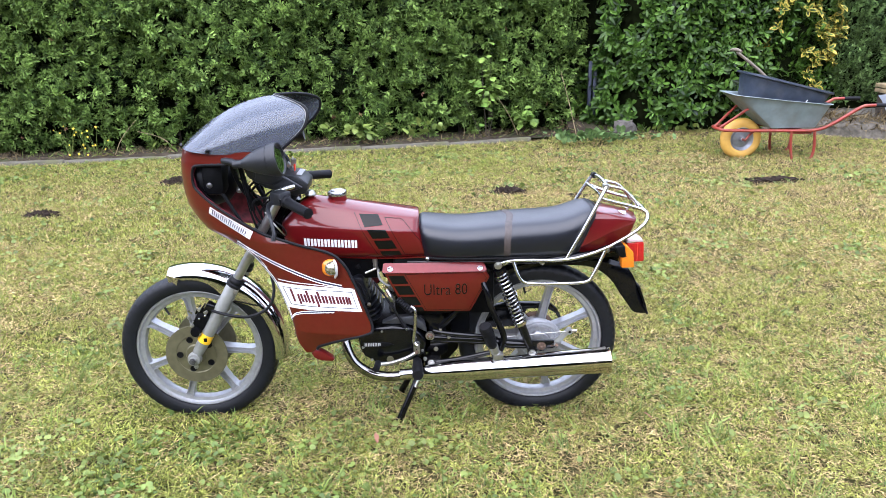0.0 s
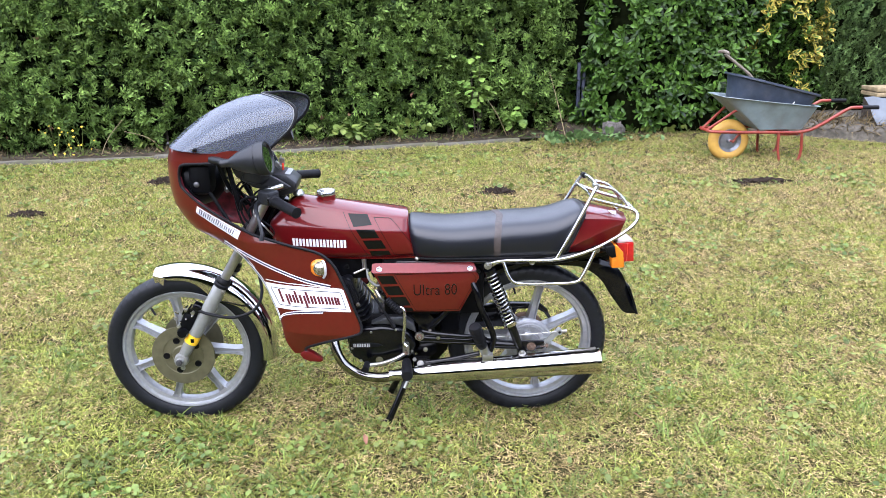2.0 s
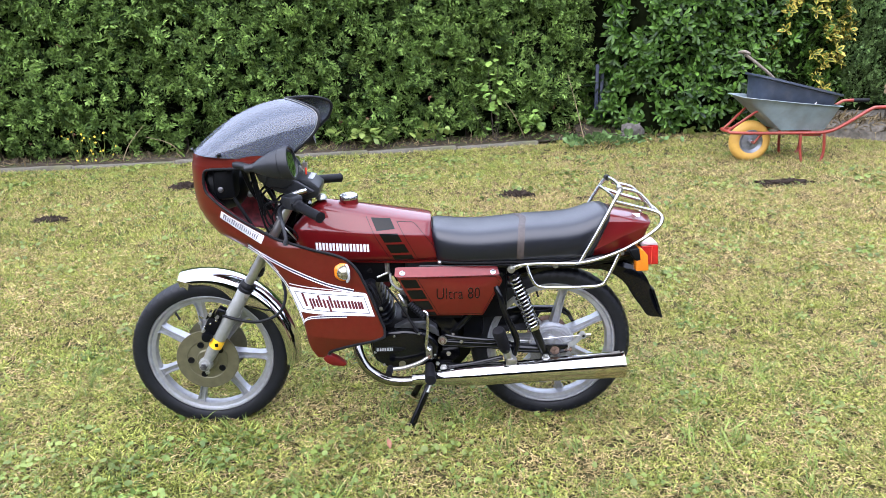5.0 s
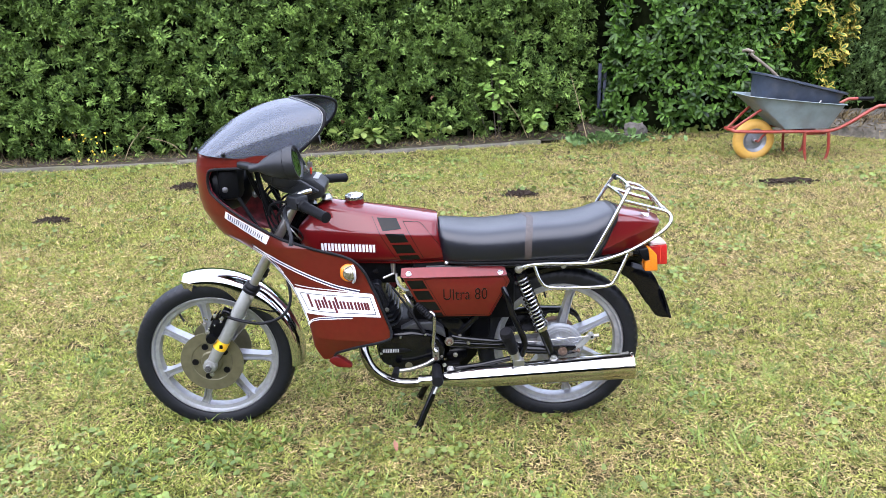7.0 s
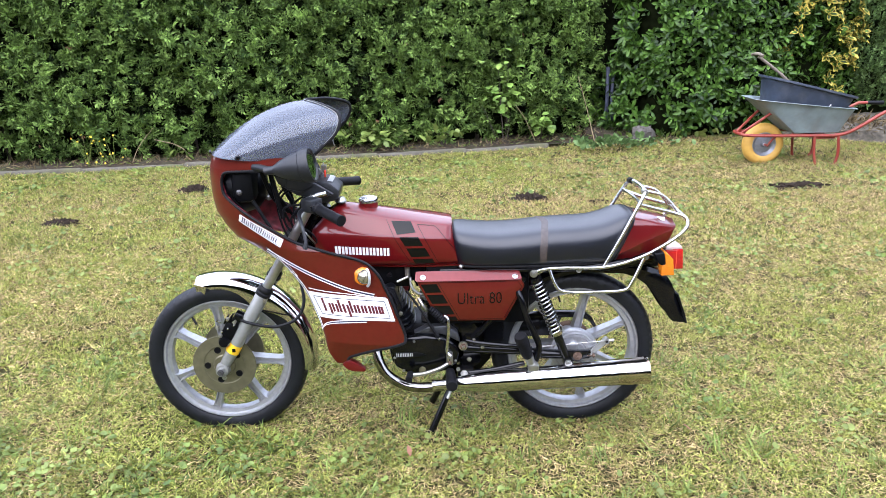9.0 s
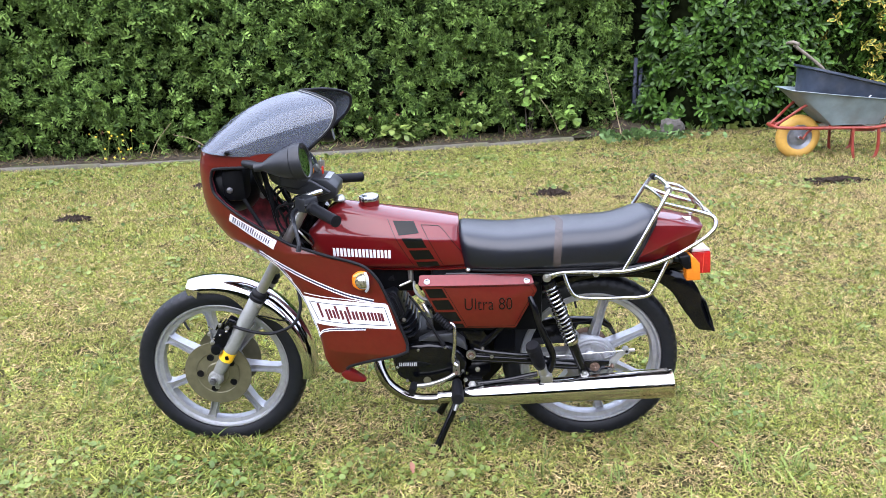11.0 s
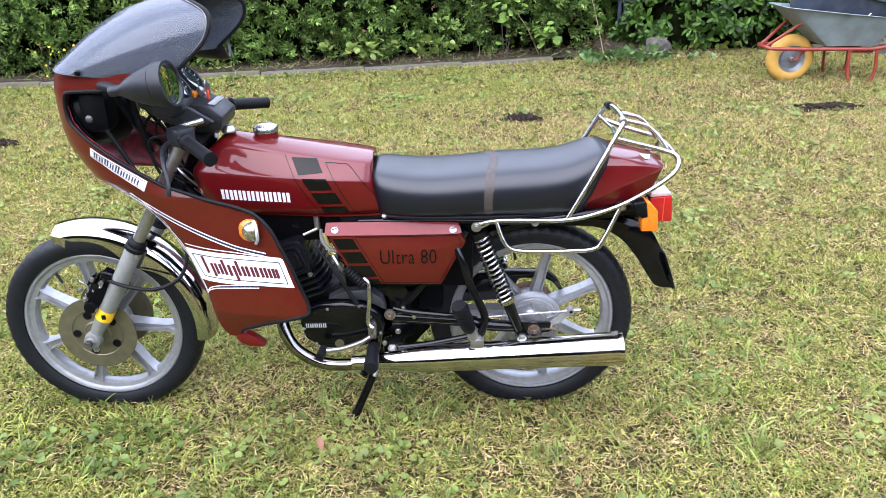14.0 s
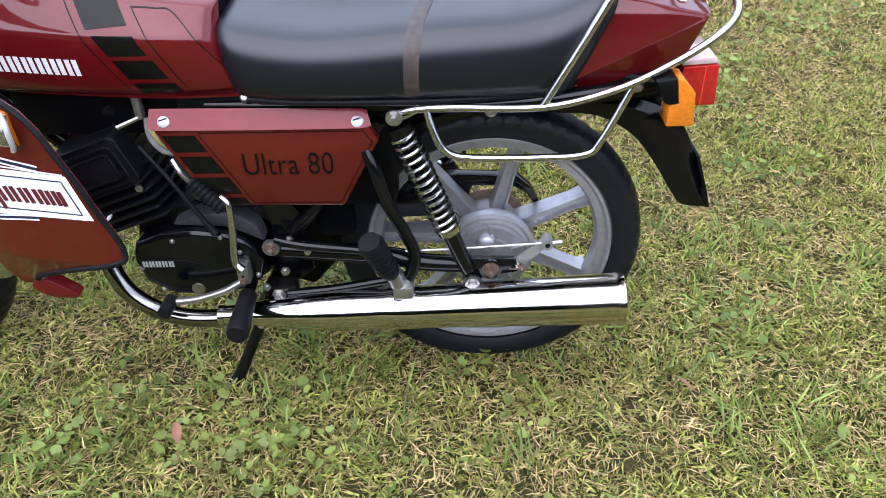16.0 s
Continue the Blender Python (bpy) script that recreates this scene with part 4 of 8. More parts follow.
def build_kerb():
    rng = random.Random(4)
    kerb = tagged(new("kerb"), "weathered concrete lawn edging in front of the hedge", "edging", kind="structure")
    me = None
    x = -6.9
    while x < 1.75:
        if me is None:
            bm = block((-0.497, -0.035, -0.12), (0.497, 0.035, 0.035), 0.008)
            bmesh.ops.subdivide_edges(bm, edges=[e for e in bm.edges if e.calc_length() > 0.5], cuts=6)
            for v in bm.verts:
                v.co += Vector((0, rng.uniform(-.004, .004), rng.uniform(-.004, .004)))
            ob = link_mesh("kerb_stone", bm, CONCRETE, kerb)
            me = ob.data
        else:
            ob = new("kerb_stone", me)
            ob.parent = kerb
        turn = math.atan(0.261 + 0.0438 * x)
        m0 = Matrix.Rotation(turn, 4, "Z")
        ob.matrix_basis = Matrix.Translation((x, kerb_y(x) + rng.uniform(-.012, .012), float(gz(x, kerb_y(x))) + rng.uniform(-.006, .006))) @ m0 @ Matrix.Rotation(rng.uniform(-.006, .006), 4, "Y")
        x += math.cos(turn + 0.01)
    bm = sheet([[(x, kerb_y(x) + dy, float(gz(x, kerb_y(x))) + (0.022 if dy < 0.03 else 0.042) + 0.010 * float(wave(x * 3, dy * 9))) for x in [-7.5 + 0.15 * i for i in range(65)]] for dy in (0.015, 0.05, 0.15, 0.3, 0.5, 0.8)])
    bmesh.ops.recalc_face_normals(bm, faces=bm.faces)
    tagged(link_mesh("flower_bed", bm, BED_SOIL), "narrow bed of dry soil and litter under the hedge", "soil bed", kind="structure")
    bm = sheet([[(x, y + 0.06 * math.sin(x * 5), -0.02 + 0.12 * min(1, (y - 6.3) / 0.4) + 0.03 * float(wave(x * 2, y * 3)) + (0.10 if x > 4.3 and y > 6.45 else 0)) for x in [2.0 + 0.12 * i for i in range(50)]] for y in (6.3, 6.4, 6.5, 6.7, 7.0, 7.6)])
    bmesh.ops.recalc_face_normals(bm, faces=bm.faces)
    tagged(link_mesh("bush_bed", bm, BED_SOIL), "dry earth and litter under the bushes", "soil bed", kind="structure")


def build_litter():
    """Dry stalks and leaf litter along the beds."""
    rng = np.random.default_rng(77)
    n = 4200
    x = rng.uniform(-6.0, 6.3, n)
    y = np.where(x < 1.8, kerb_y(x) + rng.uniform(0.05, 0.55, n), rng.uniform(6.2, 6.8, n))
    z = np.where(x < 1.8, 0.035 + gz(x, y), np.clip(-0.02 + 0.3 * (y - 6.3), 0.0, 0.12) + np.where((x > 4.3) & (y > 6.45), 0.10, 0.0))
    size = rng.uniform(0.03, 0.11, n)
    rot = turns(rng, n, rng.uniform(0, 6.28, n), np.abs(rng.normal(0.25, 0.5, n)), rng.uniform(0, 6.28, n), size)
    rot[:, :, 1] *= (rng.uniform(0.004, 0.012, n) / size)[:, None]
    V, F = [(0, -0.45, 0), (0, 0.45, 0), (0.5, 0.5, 0.10), (0.5, -0.5, 0.10), (0.92, 0.1, 0.42), (0.92, -0.1, 0.42)], [(0, 1, 2, 3), (3, 2, 4, 5)]
    for name, mat, sel, label in (("bed_litter", DEAD_LEAF, rng.uniform(0, 1, n) < 0.78, "dry stalks and leaf litter on the beds"), ("bed_weeds", CLOVER, None, "low green weeds on the beds")):
        sel = sel if sel is not None else ~keep
        keep = sel
        tagged(new(name, scatter_mesh(name, mat, V, F, np.stack([x, y, z], 1)[sel], rot[sel])), label, "litter" if mat is DEAD_LEAF else "weeds", kind="stuff")


def build_bank():
    """Low earth bank with dry stalks hanging over it, under the conifer."""
    rng = np.random.default_rng(91)

    def foot(x):
        return np.clip(5.75 - 0.9 * (x - 4.85), 4.6, 6.25)
    bm = sheet([[(x, float(foot(x)) + dy + 0.04 * noise.noise(Vector((x * 6, dy * 6, z * 9))), z + (0.035 * noise.noise(Vector((x * 9, dy * 9, 3))) if z > 0 else 0)) for x in [4.25 + 0.045 * i for i in range(60)]] for dy, z in ((0.0, -0.03), (0.02, 0.05), (0.04, 0.11), (0.07, 0.15), (0.14, 0.18), (0.25, 0.19), (0.45, 0.20), (0.8, 0.22), (1.3, 0.24), (2.3, 0.25))])
    bmesh.ops.recalc_face_normals(bm, faces=bm.faces)
    tagged(link_mesh("earth_bank", bm, BANK), "low stony bank of dry grey-brown earth under the conifer", "earth bank", kind="structure")
    n = 1500
    x, over = rng.uniform(4.25, 6.2, n), rng.uniform(0.03, 0.55, n)
    y = foot(x) + over
    size = rng.uniform(0.06, 0.16, n)
    rot = turns(rng, n, rng.normal(-math.pi / 2, 0.9, n), rng.normal(0.1, 0.6, n), rng.uniform(0, 6.28, n), size)
    rot[:, :, 1] *= (rng.uniform(0.006, 0.014, n) / size)[:, None]
    V, F = [(0, -0.45, 0), (0, 0.45, 0), (0.5, 0.5, 0.10), (0.5, -0.5, 0.10), (0.92, 0.1, 0.02), (0.92, -0.1, 0.02)], [(0, 1, 2, 3), (3, 2, 4, 5)]
    tagged(new("dry_stalks", scatter_mesh("dry_stalks", DEAD_LEAF, V, F, np.stack([x, y, np.clip(0.10 + 0.6 * over, 0.1, 0.22)], 1), rot)), "dry brown stalks hanging over the bank", "dry grass", kind="stuff")


def build_molehill(x, y, rx, ry, h):
    bm = bmesh.new()
    bmesh.ops.create_icosphere(bm, subdivisions=5, radius=1)
    for v in bm.verts:
        n = noise.noise(v.co * 3.1 + Vector((x, y, 0))) * 0.35 + noise.noise(v.co * 8.0) * 0.25
        c = abs(noise.noise(v.co * 14.0 + Vector((y, x, 0)))) * 0.9
        v.co = Vector((v.co.x * rx * (1 + n + 0.3 * c), v.co.y * ry * (1 + n), max(v.co.z, -0.2) * h * (0.6 + 1.3 * n + 1.2 * c)))
    ob = link_mesh("molehill", bm, SOIL)
    ob.location = (x, y, float(gz(x, y)) + 0.004)
    tagged(ob, "small dark mound of bare soil in the lawn", "molehill", group="molehills")


def leafy_plant(name, label, at, n, spread, size, mat, seed, stem=True, flat=0.85):
    rng = np.random.default_rng(seed)
    plant = tagged(new(name), label, "plant")
    plant.location = at
    x, y, z = rng.normal(0, spread[0], n), rng.normal(0, spread[1], n), np.abs(rng.normal(spread[2], spread[2] * 0.3, n))
    rot = turns(rng, n, -math.pi / 2 + rng.normal(0, 1.1, n), rng.normal(flat, 0.35, n), rng.normal(0, 0.4, n), rng.uniform(*size, n))
    rot[:, :, 1] *= 1.55
    one = scatter_mesh("leaf", mat, LEAF_V, LEAF_T, np.zeros((1, 3)), np.eye(3)[None])
    for i in range(n):
        leaf = new("leaf", one)
        leaf.parent = plant
        leaf.matrix_basis = Matrix.Translation((x[i], y[i], z[i])) @ Matrix(rot[i].tolist()).to_4x4()
        if stem and i % 12 == 0:
            part("stem", tube([(x[i] * 0.2, y[i] * 0.2 + 0.04, -0.04), (x[i] * 0.7, y[i] + 0.03, z[i] * 0.6), (x[i], y[i], z[i])], [0.004, 0.003, 0.0015], 5, per=3), DARK_WOOD, plant)
    return plant


def build_plants():
    leafy_plant("bramble_shoot", "pale green leafy shoot growing out of the hedge", (0.99, 6.13, 0.03), 54, (0.11, 0.06, 0.60), (0.075, 0.12), PALE_LEAF, 1, True, -0.1)
    leafy_plant("bramble_shoot", "pale round-leaved shoot leaning over the edging", (1.42, 6.24, 0.03), 30, (0.09, 0.05, 0.22), (0.085, 0.13), PALE_LEAF, 2, True, -0.1)
    leafy_plant("bed_plant", "broad-leaved green plant at the hedge's foot", (-0.45, 5.76, 0.03), 46, (0.14, 0.06, 0.17), (0.07, 0.12), CLOVER, 3, True, -0.1)
    leafy_plant("bed_plant", "small leafy weed at the hedge's foot", (0.28, 5.94, 0.03), 24, (0.09, 0.05, 0.12), (0.06, 0.10), CLOVER, 4)
    leafy_plant("ground_plant", "low spreading green plant at the lawn's edge", (2.10, 5.72, 0.0), 90, (0.27, 0.10, 0.055), (0.07, 0.12), WEED, 5, False)
    leafy_plant("bed_plant", "tufts of green weeds under the hedge", (-2.2, 5.42, 0.03), 26, (0.25, 0.05, 0.07), (0.05, 0.09), CLOVER, 6)
    leafy_plant("bed_plant", "green weeds at the foot of the laurel", (3.3, 6.1, 0.02), 40, (0.40, 0.06, 0.05), (0.05, 0.10), CLOVER, 8)
    leafy_plant("ground_plant", "spreading green weeds on the bare earth", (2.50, 5.92, 0.0), 60, (0.22, 0.10, 0.06), (0.05, 0.09), WEED, 9, False, 0.0)
    # yellow flowers
    rng = np.random.default_rng(17)
    for k in range(3):
        plant = tagged(new("yellow_flowers"), "small plant with bright yellow flowers at the hedge's foot", "flowers", group="yellow flowers")
        plant.location = (-3.40 + 0.12 * k, kerb_y(-3.4) + 0.16 + 0.03 * k, 0.03)
        pet = None
        for i in range(7):
            x, z = rng.normal(0, 0.06), abs(rng.normal(0.14 + 0.05 * (k == 0), 0.09)) + 0.03
            part("stem", tube([(0, 0, 0), (x * 0.5, 0, z * 0.6), (x, 0, z)], 0.0025, 5, per=3), CLOVER, plant)
            if pet is None:
                V = [(0, 0, 0)] + [(math.cos(t) * (1 if j % 2 else 0.55), math.sin(t) * (1 if j % 2 else 0.55), 0.2) for j, t in enumerate([2 * math.pi * q / 10 for q in range(10)])]
                pet = scatter_mesh("flower", FLOWER, V, [(0, 1 + q, 1 + (q + 1) % 10) for q in range(10)], np.zeros((1, 3)), np.eye(3)[None])
            fl = new("flower", pet)
            fl.parent = plant
            fl.matrix_basis = pose(x, -0.01, z, 60 + rng.uniform(-25, 25), rng.uniform(-30, 30), 0) @ Matrix.Scale(rng.uniform(0.010, 0.017), 4)
    # bare canes
    for a, b, c in (((2.02, 6.15, 0.03), (1.93, 6.2, 0.4), (1.84, 6.3, 0.75)), ((1.35, 6.25, 0.03), (1.22, 6.22, 0.3), (1.08, 6.25, 0.5)), ((-3.0, 5.36, 0.03), (-2.9, 5.36, 0.22), (-2.75, 5.41, 0.4)), ((-2.35, 5.46, 0.02), (-2.5, 5.42, 0.2), (-2.75, 5.42, 0.28))):
        tagged(link_mesh("bare_cane", tube([a, b, c], [0.006, 0.004, 0.0025], 6), PLANK), "thin bare brown cane leaning on the hedge", "twig", group="bare canes")
    # old stump or stone, posts in the gap
    bm = bmesh.new()
    bmesh.ops.create_icosphere(bm, subdivisions=3, radius=1)
    for v in bm.verts:
        v.co = Vector((max(-0.8, min(0.8, v.co.x)) * (0.145 - 0.030 * v.co.z), v.co.y * 0.09, max(-0.7, min(0.62, v.co.z)) * 0.125)) * (1 + 0.32 * noise.noise(v.co * 2.6) + 0.10 * noise.noise(v.co * 7))
    ob = link_mesh("field_stone", bm, FIELD_STONE)
    ob.location = (2.60, 6.2, 0.09)
    tagged(ob, "brown-grey rounded stone at the foot of the bush", "stone")
    for x, h in ((2.28, 0.82), (2.34, 0.74)):
        ob = link_mesh("fence_post", block((x - 0.02, 6.72, 0), (x + 0.02, 6.76, h), 0.004), POST_BLUE)
        tagged(ob, "blue-grey post in the dark gap between the hedges", "post", group="posts in the gap")
    # fallen leaves
    for x, y in ((0.03, -0.29), (1.05, -0.15), (-0.9, 0.9), (1.9, 1.6), (3.1, 5.0), (3.6, 5.3)):
        ob = new("fallen_leaf", scatter_mesh("fallen_leaf", RED_LEAF if x < 3 else FLOWER, LEAF_V, LEAF_T, np.zeros((1, 3)), np.eye(3)[None]))
        ob.matrix_basis = pose(x, y, float(gz(x, y)) + 0.028, 20, -35, 100 + 50 * x) @ Matrix.Scale(0.045, 4)
        tagged(ob, "small reddish dead leaf lying in the grass" if x < 3 else "small yellow leaf lying in the grass", "leaf", group="fallen leaves")


def build_wood_stack():
    stack = tagged(new("wood_stack"), "stack of weathered boards beside the conifer", "wood stack")
    for k in range(2):
        part("board", block((5.43, 5.74 + 0.02 * k, 0.47 + 0.055 * k), (6.7, 6.08, 0.515 + 0.055 * k), 0.006), PLANK, stack)
    part("support", block((5.46, 5.80, 0.0), (6.6, 6.06, 0.468), 0.01), DARK_WOOD, stack, "dark block under the boards")
    rows = [[(5.27 + 0.018 * j + 0.1 * i + 0.012 * math.sin(i * 2.1 + j), 5.725 - 0.04 * j + 0.02 * math.sin(i * 1.9 + 0.5 * j), 0.47 - 0.055 * j + 0.01 * math.sin(i * 1.9)) for i in range(15)] for j in range(6)]
    bm = sheet(rows)
    solidify(bm, 0.003)
    tagged(link_mesh("tarpaulin", bm, TARP), "crumpled grey tarpaulin hanging off the wood stack", "tarpaulin")


def build_wheelbarrow():
    """Galvanised barrow with a yellow tyre; it points along -x, its middle at y = 4.75."""
    yc = 4.75
    b = tagged(new("wheelbarrow"), "garden wheelbarrow with grey steel tray, red tube frame and yellow wheel", "wheelbarrow")
    b.location = (0, 0, 0)
    wheel = part("wheel", lathe([(0.098, -0.030), (0.112, -0.042), (0.135, -0.050), (0.160, -0.050), (0.180, -0.042), (0.195, -0.025), (0.203, 0), (0.195, 0.025), (0.180, 0.042), (0.160, 0.050), (0.135, 0.050), (0.112, 0.042), (0.098, 0.030)], (3.36, yc, 0.195), seg=40), BARROW_YELLOW, b, "worn yellow foam tyre")
    part("rim", lathe([(0, -0.05), (0.02, -0.05), (0.03, -0.03), (0.085, -0.022), (0.112, -0.045), (0.12, -0.04), (0.12, 0.04), (0.112, 0.045), (0.085, 0.022), (0.03, 0.03), (0.02, 0.05), (0, 0.05)], (3.36, yc, 0.195), seg=32), RIM_STEEL, wheel, "grey steel rim")
    part("hub_cap", lathe([(0, 0.012), (0.012, 0.011), (0.016, 0.0), (0, 0.0)], (3.36, yc - 0.05, 0.195), (0, -1, 0), 16), GREY_PRINT, wheel)
    part("axle", tube([(3.36, yc - 0.12, 0.195), (3.36, yc + 0.12, 0.195)], 0.012, 8), BARROW_RED, wheel)
    for s in (-1, 1):
        rail = [(3.11, yc + s * 0.05, 0.305), (3.14, yc + s * 0.13, 0.30), (3.36, yc + s * 0.16, 0.295), (3.7, yc + s * 0.2, 0.295), (3.95, yc + s * 0.24, 0.30), (4.1, yc + s * 0.26, 0.35), (4.36, yc + s * 0.275, 0.51), (4.44, yc + s * 0.28, 0.53), (4.58, yc + s * 0.28, 0.53)]
        part("frame_rail", tube(rail, 0.016, 10, per=5), BARROW_RED, b)
        part("handle_grip", tube([(4.50, yc + s * 0.28, 0.53), (4.66, yc + s * 0.28, 0.528)], 0.02, 10), RUBBER, b, "black rubber grip")
        part("leg", tube([(3.97, yc + s * 0.24, 0.30), (3.985, yc + s * 0.24, 0.14), (3.972, yc + s * 0.24, 0.05), (3.945, yc + s * 0.24, 0.022)], 0.014, 8, per=5), BARROW_RED, b)
        part("leg_brace", tube([(3.755, yc + s * 0.22, 0.29), (3.762, yc + s * 0.225, 0.15), (3.775, yc + s * 0.235, 0.05), (3.785, yc + s * 0.235, 0.025)], 0.013, 8, per=5), BARROW_RED, b)
        part("wheel_guard", tube([(3.12, yc + s * 0.06, 0.31), (3.21, yc + s * 0.09, 0.385), (3.30, yc + s * 0.12, 0.46), (3.355, yc + s * 0.135, 0.500), (3.42, yc + s * 0.15, 0.498)], 0.013, 8, per=5), BARROW_RED, b)
        part("axle_bracket", tube([(3.36, yc + s * 0.118, 0.195), (3.395, yc + s * 0.125, 0.25), (3.43, yc + s * 0.15, 0.295)], 0.011, 8), BARROW_RED, b)
    part("cross_brace", block((3.78, yc - 0.21, 0.262), (3.96, yc + 0.21, 0.282), 0.004), BARROW_RED, b, "flat red plate between the legs")
    part("front_bar", tube([(3.11, yc - 0.05, 0.305), (3.095, yc, 0.305), (3.11, yc + 0.05, 0.305)], 0.015, 8), BARROW_RED, b)
    # tray: rounded pan, wider at the rim, deeper at the front
    def ring(t, grow=0.0):
        z_rim = lambda x: 0.645 - 0.098 * (x - 3.18) / 0.93
        pts = []
        for k in range(40):
            a = 2 * math.pi * k / 40
            c, s = math.cos(a), math.sin(a)
            q = (abs(c) ** 9 + abs(s) ** 9) ** (-1 / 9)
            xt = 3.645 + (0.455 + grow) * c * q
            yt = (0.315 + grow) * s * q * (0.70 + 0.30 * min(1, (xt - 3.15) / 0.5))
            xb, yb = 3.785 + 0.225 * c * q, 0.20 * s * q
            x, y = xb + (xt - xb) * t, yb + (yt - yb) * t
            zt = z_rim(xt)
            pts.append((x, yc + y, 0.325 + (zt - 0.325) * t))
        return pts
    bm = sheet([ring(t) for t in (0.0, 0.12, 0.4, 0.7, 0.97)] + [ring(1.0, 0.012), ring(0.985, 0.022)], close=True)
    bm.faces.new([v for v in bm.verts][:40][::-1])
    solidify(bm, 0.004)
    part("tray", bm, GALV, b, "galvanised steel tray with rolled rim")
    # mortar tub lying in the tray, tilted
    tub = tagged(new("mortar_tub"), "dark grey plastic mortar tub lying tilted in the wheelbarrow tray", "tub")
    tub.matrix_basis = pose(3.715, yc - 0.01, 0.672, 0, 14.0, 0)

    def tring(z, g):
        out = []
        for k in range(36):
            a = 2 * math.pi * k / 36
            c, s = math.cos(a), math.sin(a)
            q = (abs(c) ** 4 + abs(s) ** 4) ** -0.25
            out.append(((0.345 + g) * c * q, (0.225 + g) * s * q, z))
        return out
    bm = sheet([tring(-0.16, 0.0), tring(-0.14, 0.012), tring(0.05, 0.055), tring(0.055, 0.085), tring(0.075, 0.085)], close=True)
    bm.faces.new([v for v in bm.verts][:36][::-1])
    solidify(bm, 0.006)
    part("tub_shell", bm, TUB, tub)
    # Short pale streak on the tub's near side.
    part("scratch", block((0.15, -0.262, -0.07), (0.158, -0.258, 0.02), 0.001, pose(0, 0, 0, 0, 25, 0)), WHITE, tub, "short pale streak")
    # spade handle sticking out
    sp = tagged(new("spade_handle"), "weathered wooden tool handle with a T-grip in the tub", "tool")
    part("shaft", tube([(3.62, yc + 0.05, 0.72), (3.50, yc + 0.04, 0.84), (3.25, yc + 0.02, 1.02)], 0.015, 10), WOOD, sp)
    part("grip", tube([(3.255, yc - 0.07, 1.03), (3.24, yc + 0.02, 1.045), (3.225, yc + 0.11, 1.035)], [0.013, 0.017, 0.013], 10), WOOD, sp)


build_ground()
build_hedge()
build_kerb()
build_laurel()
build_gold_bush()
build_conifer()
build_back()
build_wood_stack()
build_wheelbarrow()
for mx, my, ra, rb, mh in ((0.93, 3.56, 0.14, 0.10, 0.045), (3.22, 3.66, 0.24, 0.09, 0.04), (-2.66, 3.0, 0.12, 0.08, 0.04), (-1.96, 4.03, 0.12, 0.10, 0.05), (1.5, 3.45, 0.10, 0.06, 0.018)):
    build_molehill(mx, my, ra, rb, mh)
build_plants()
build_litter()
build_bank()


# ---- motorcycle: front towards -x, its left side towards -y ----
bike = tagged(new("motorcycle"), "dark red vintage motorcycle with half fairing, parked on the lawn", "motorcycle")
F_HUB, R_HUB = Vector((-0.632, 0, 0.285)), Vector((0.631, 0.012, 0.284))


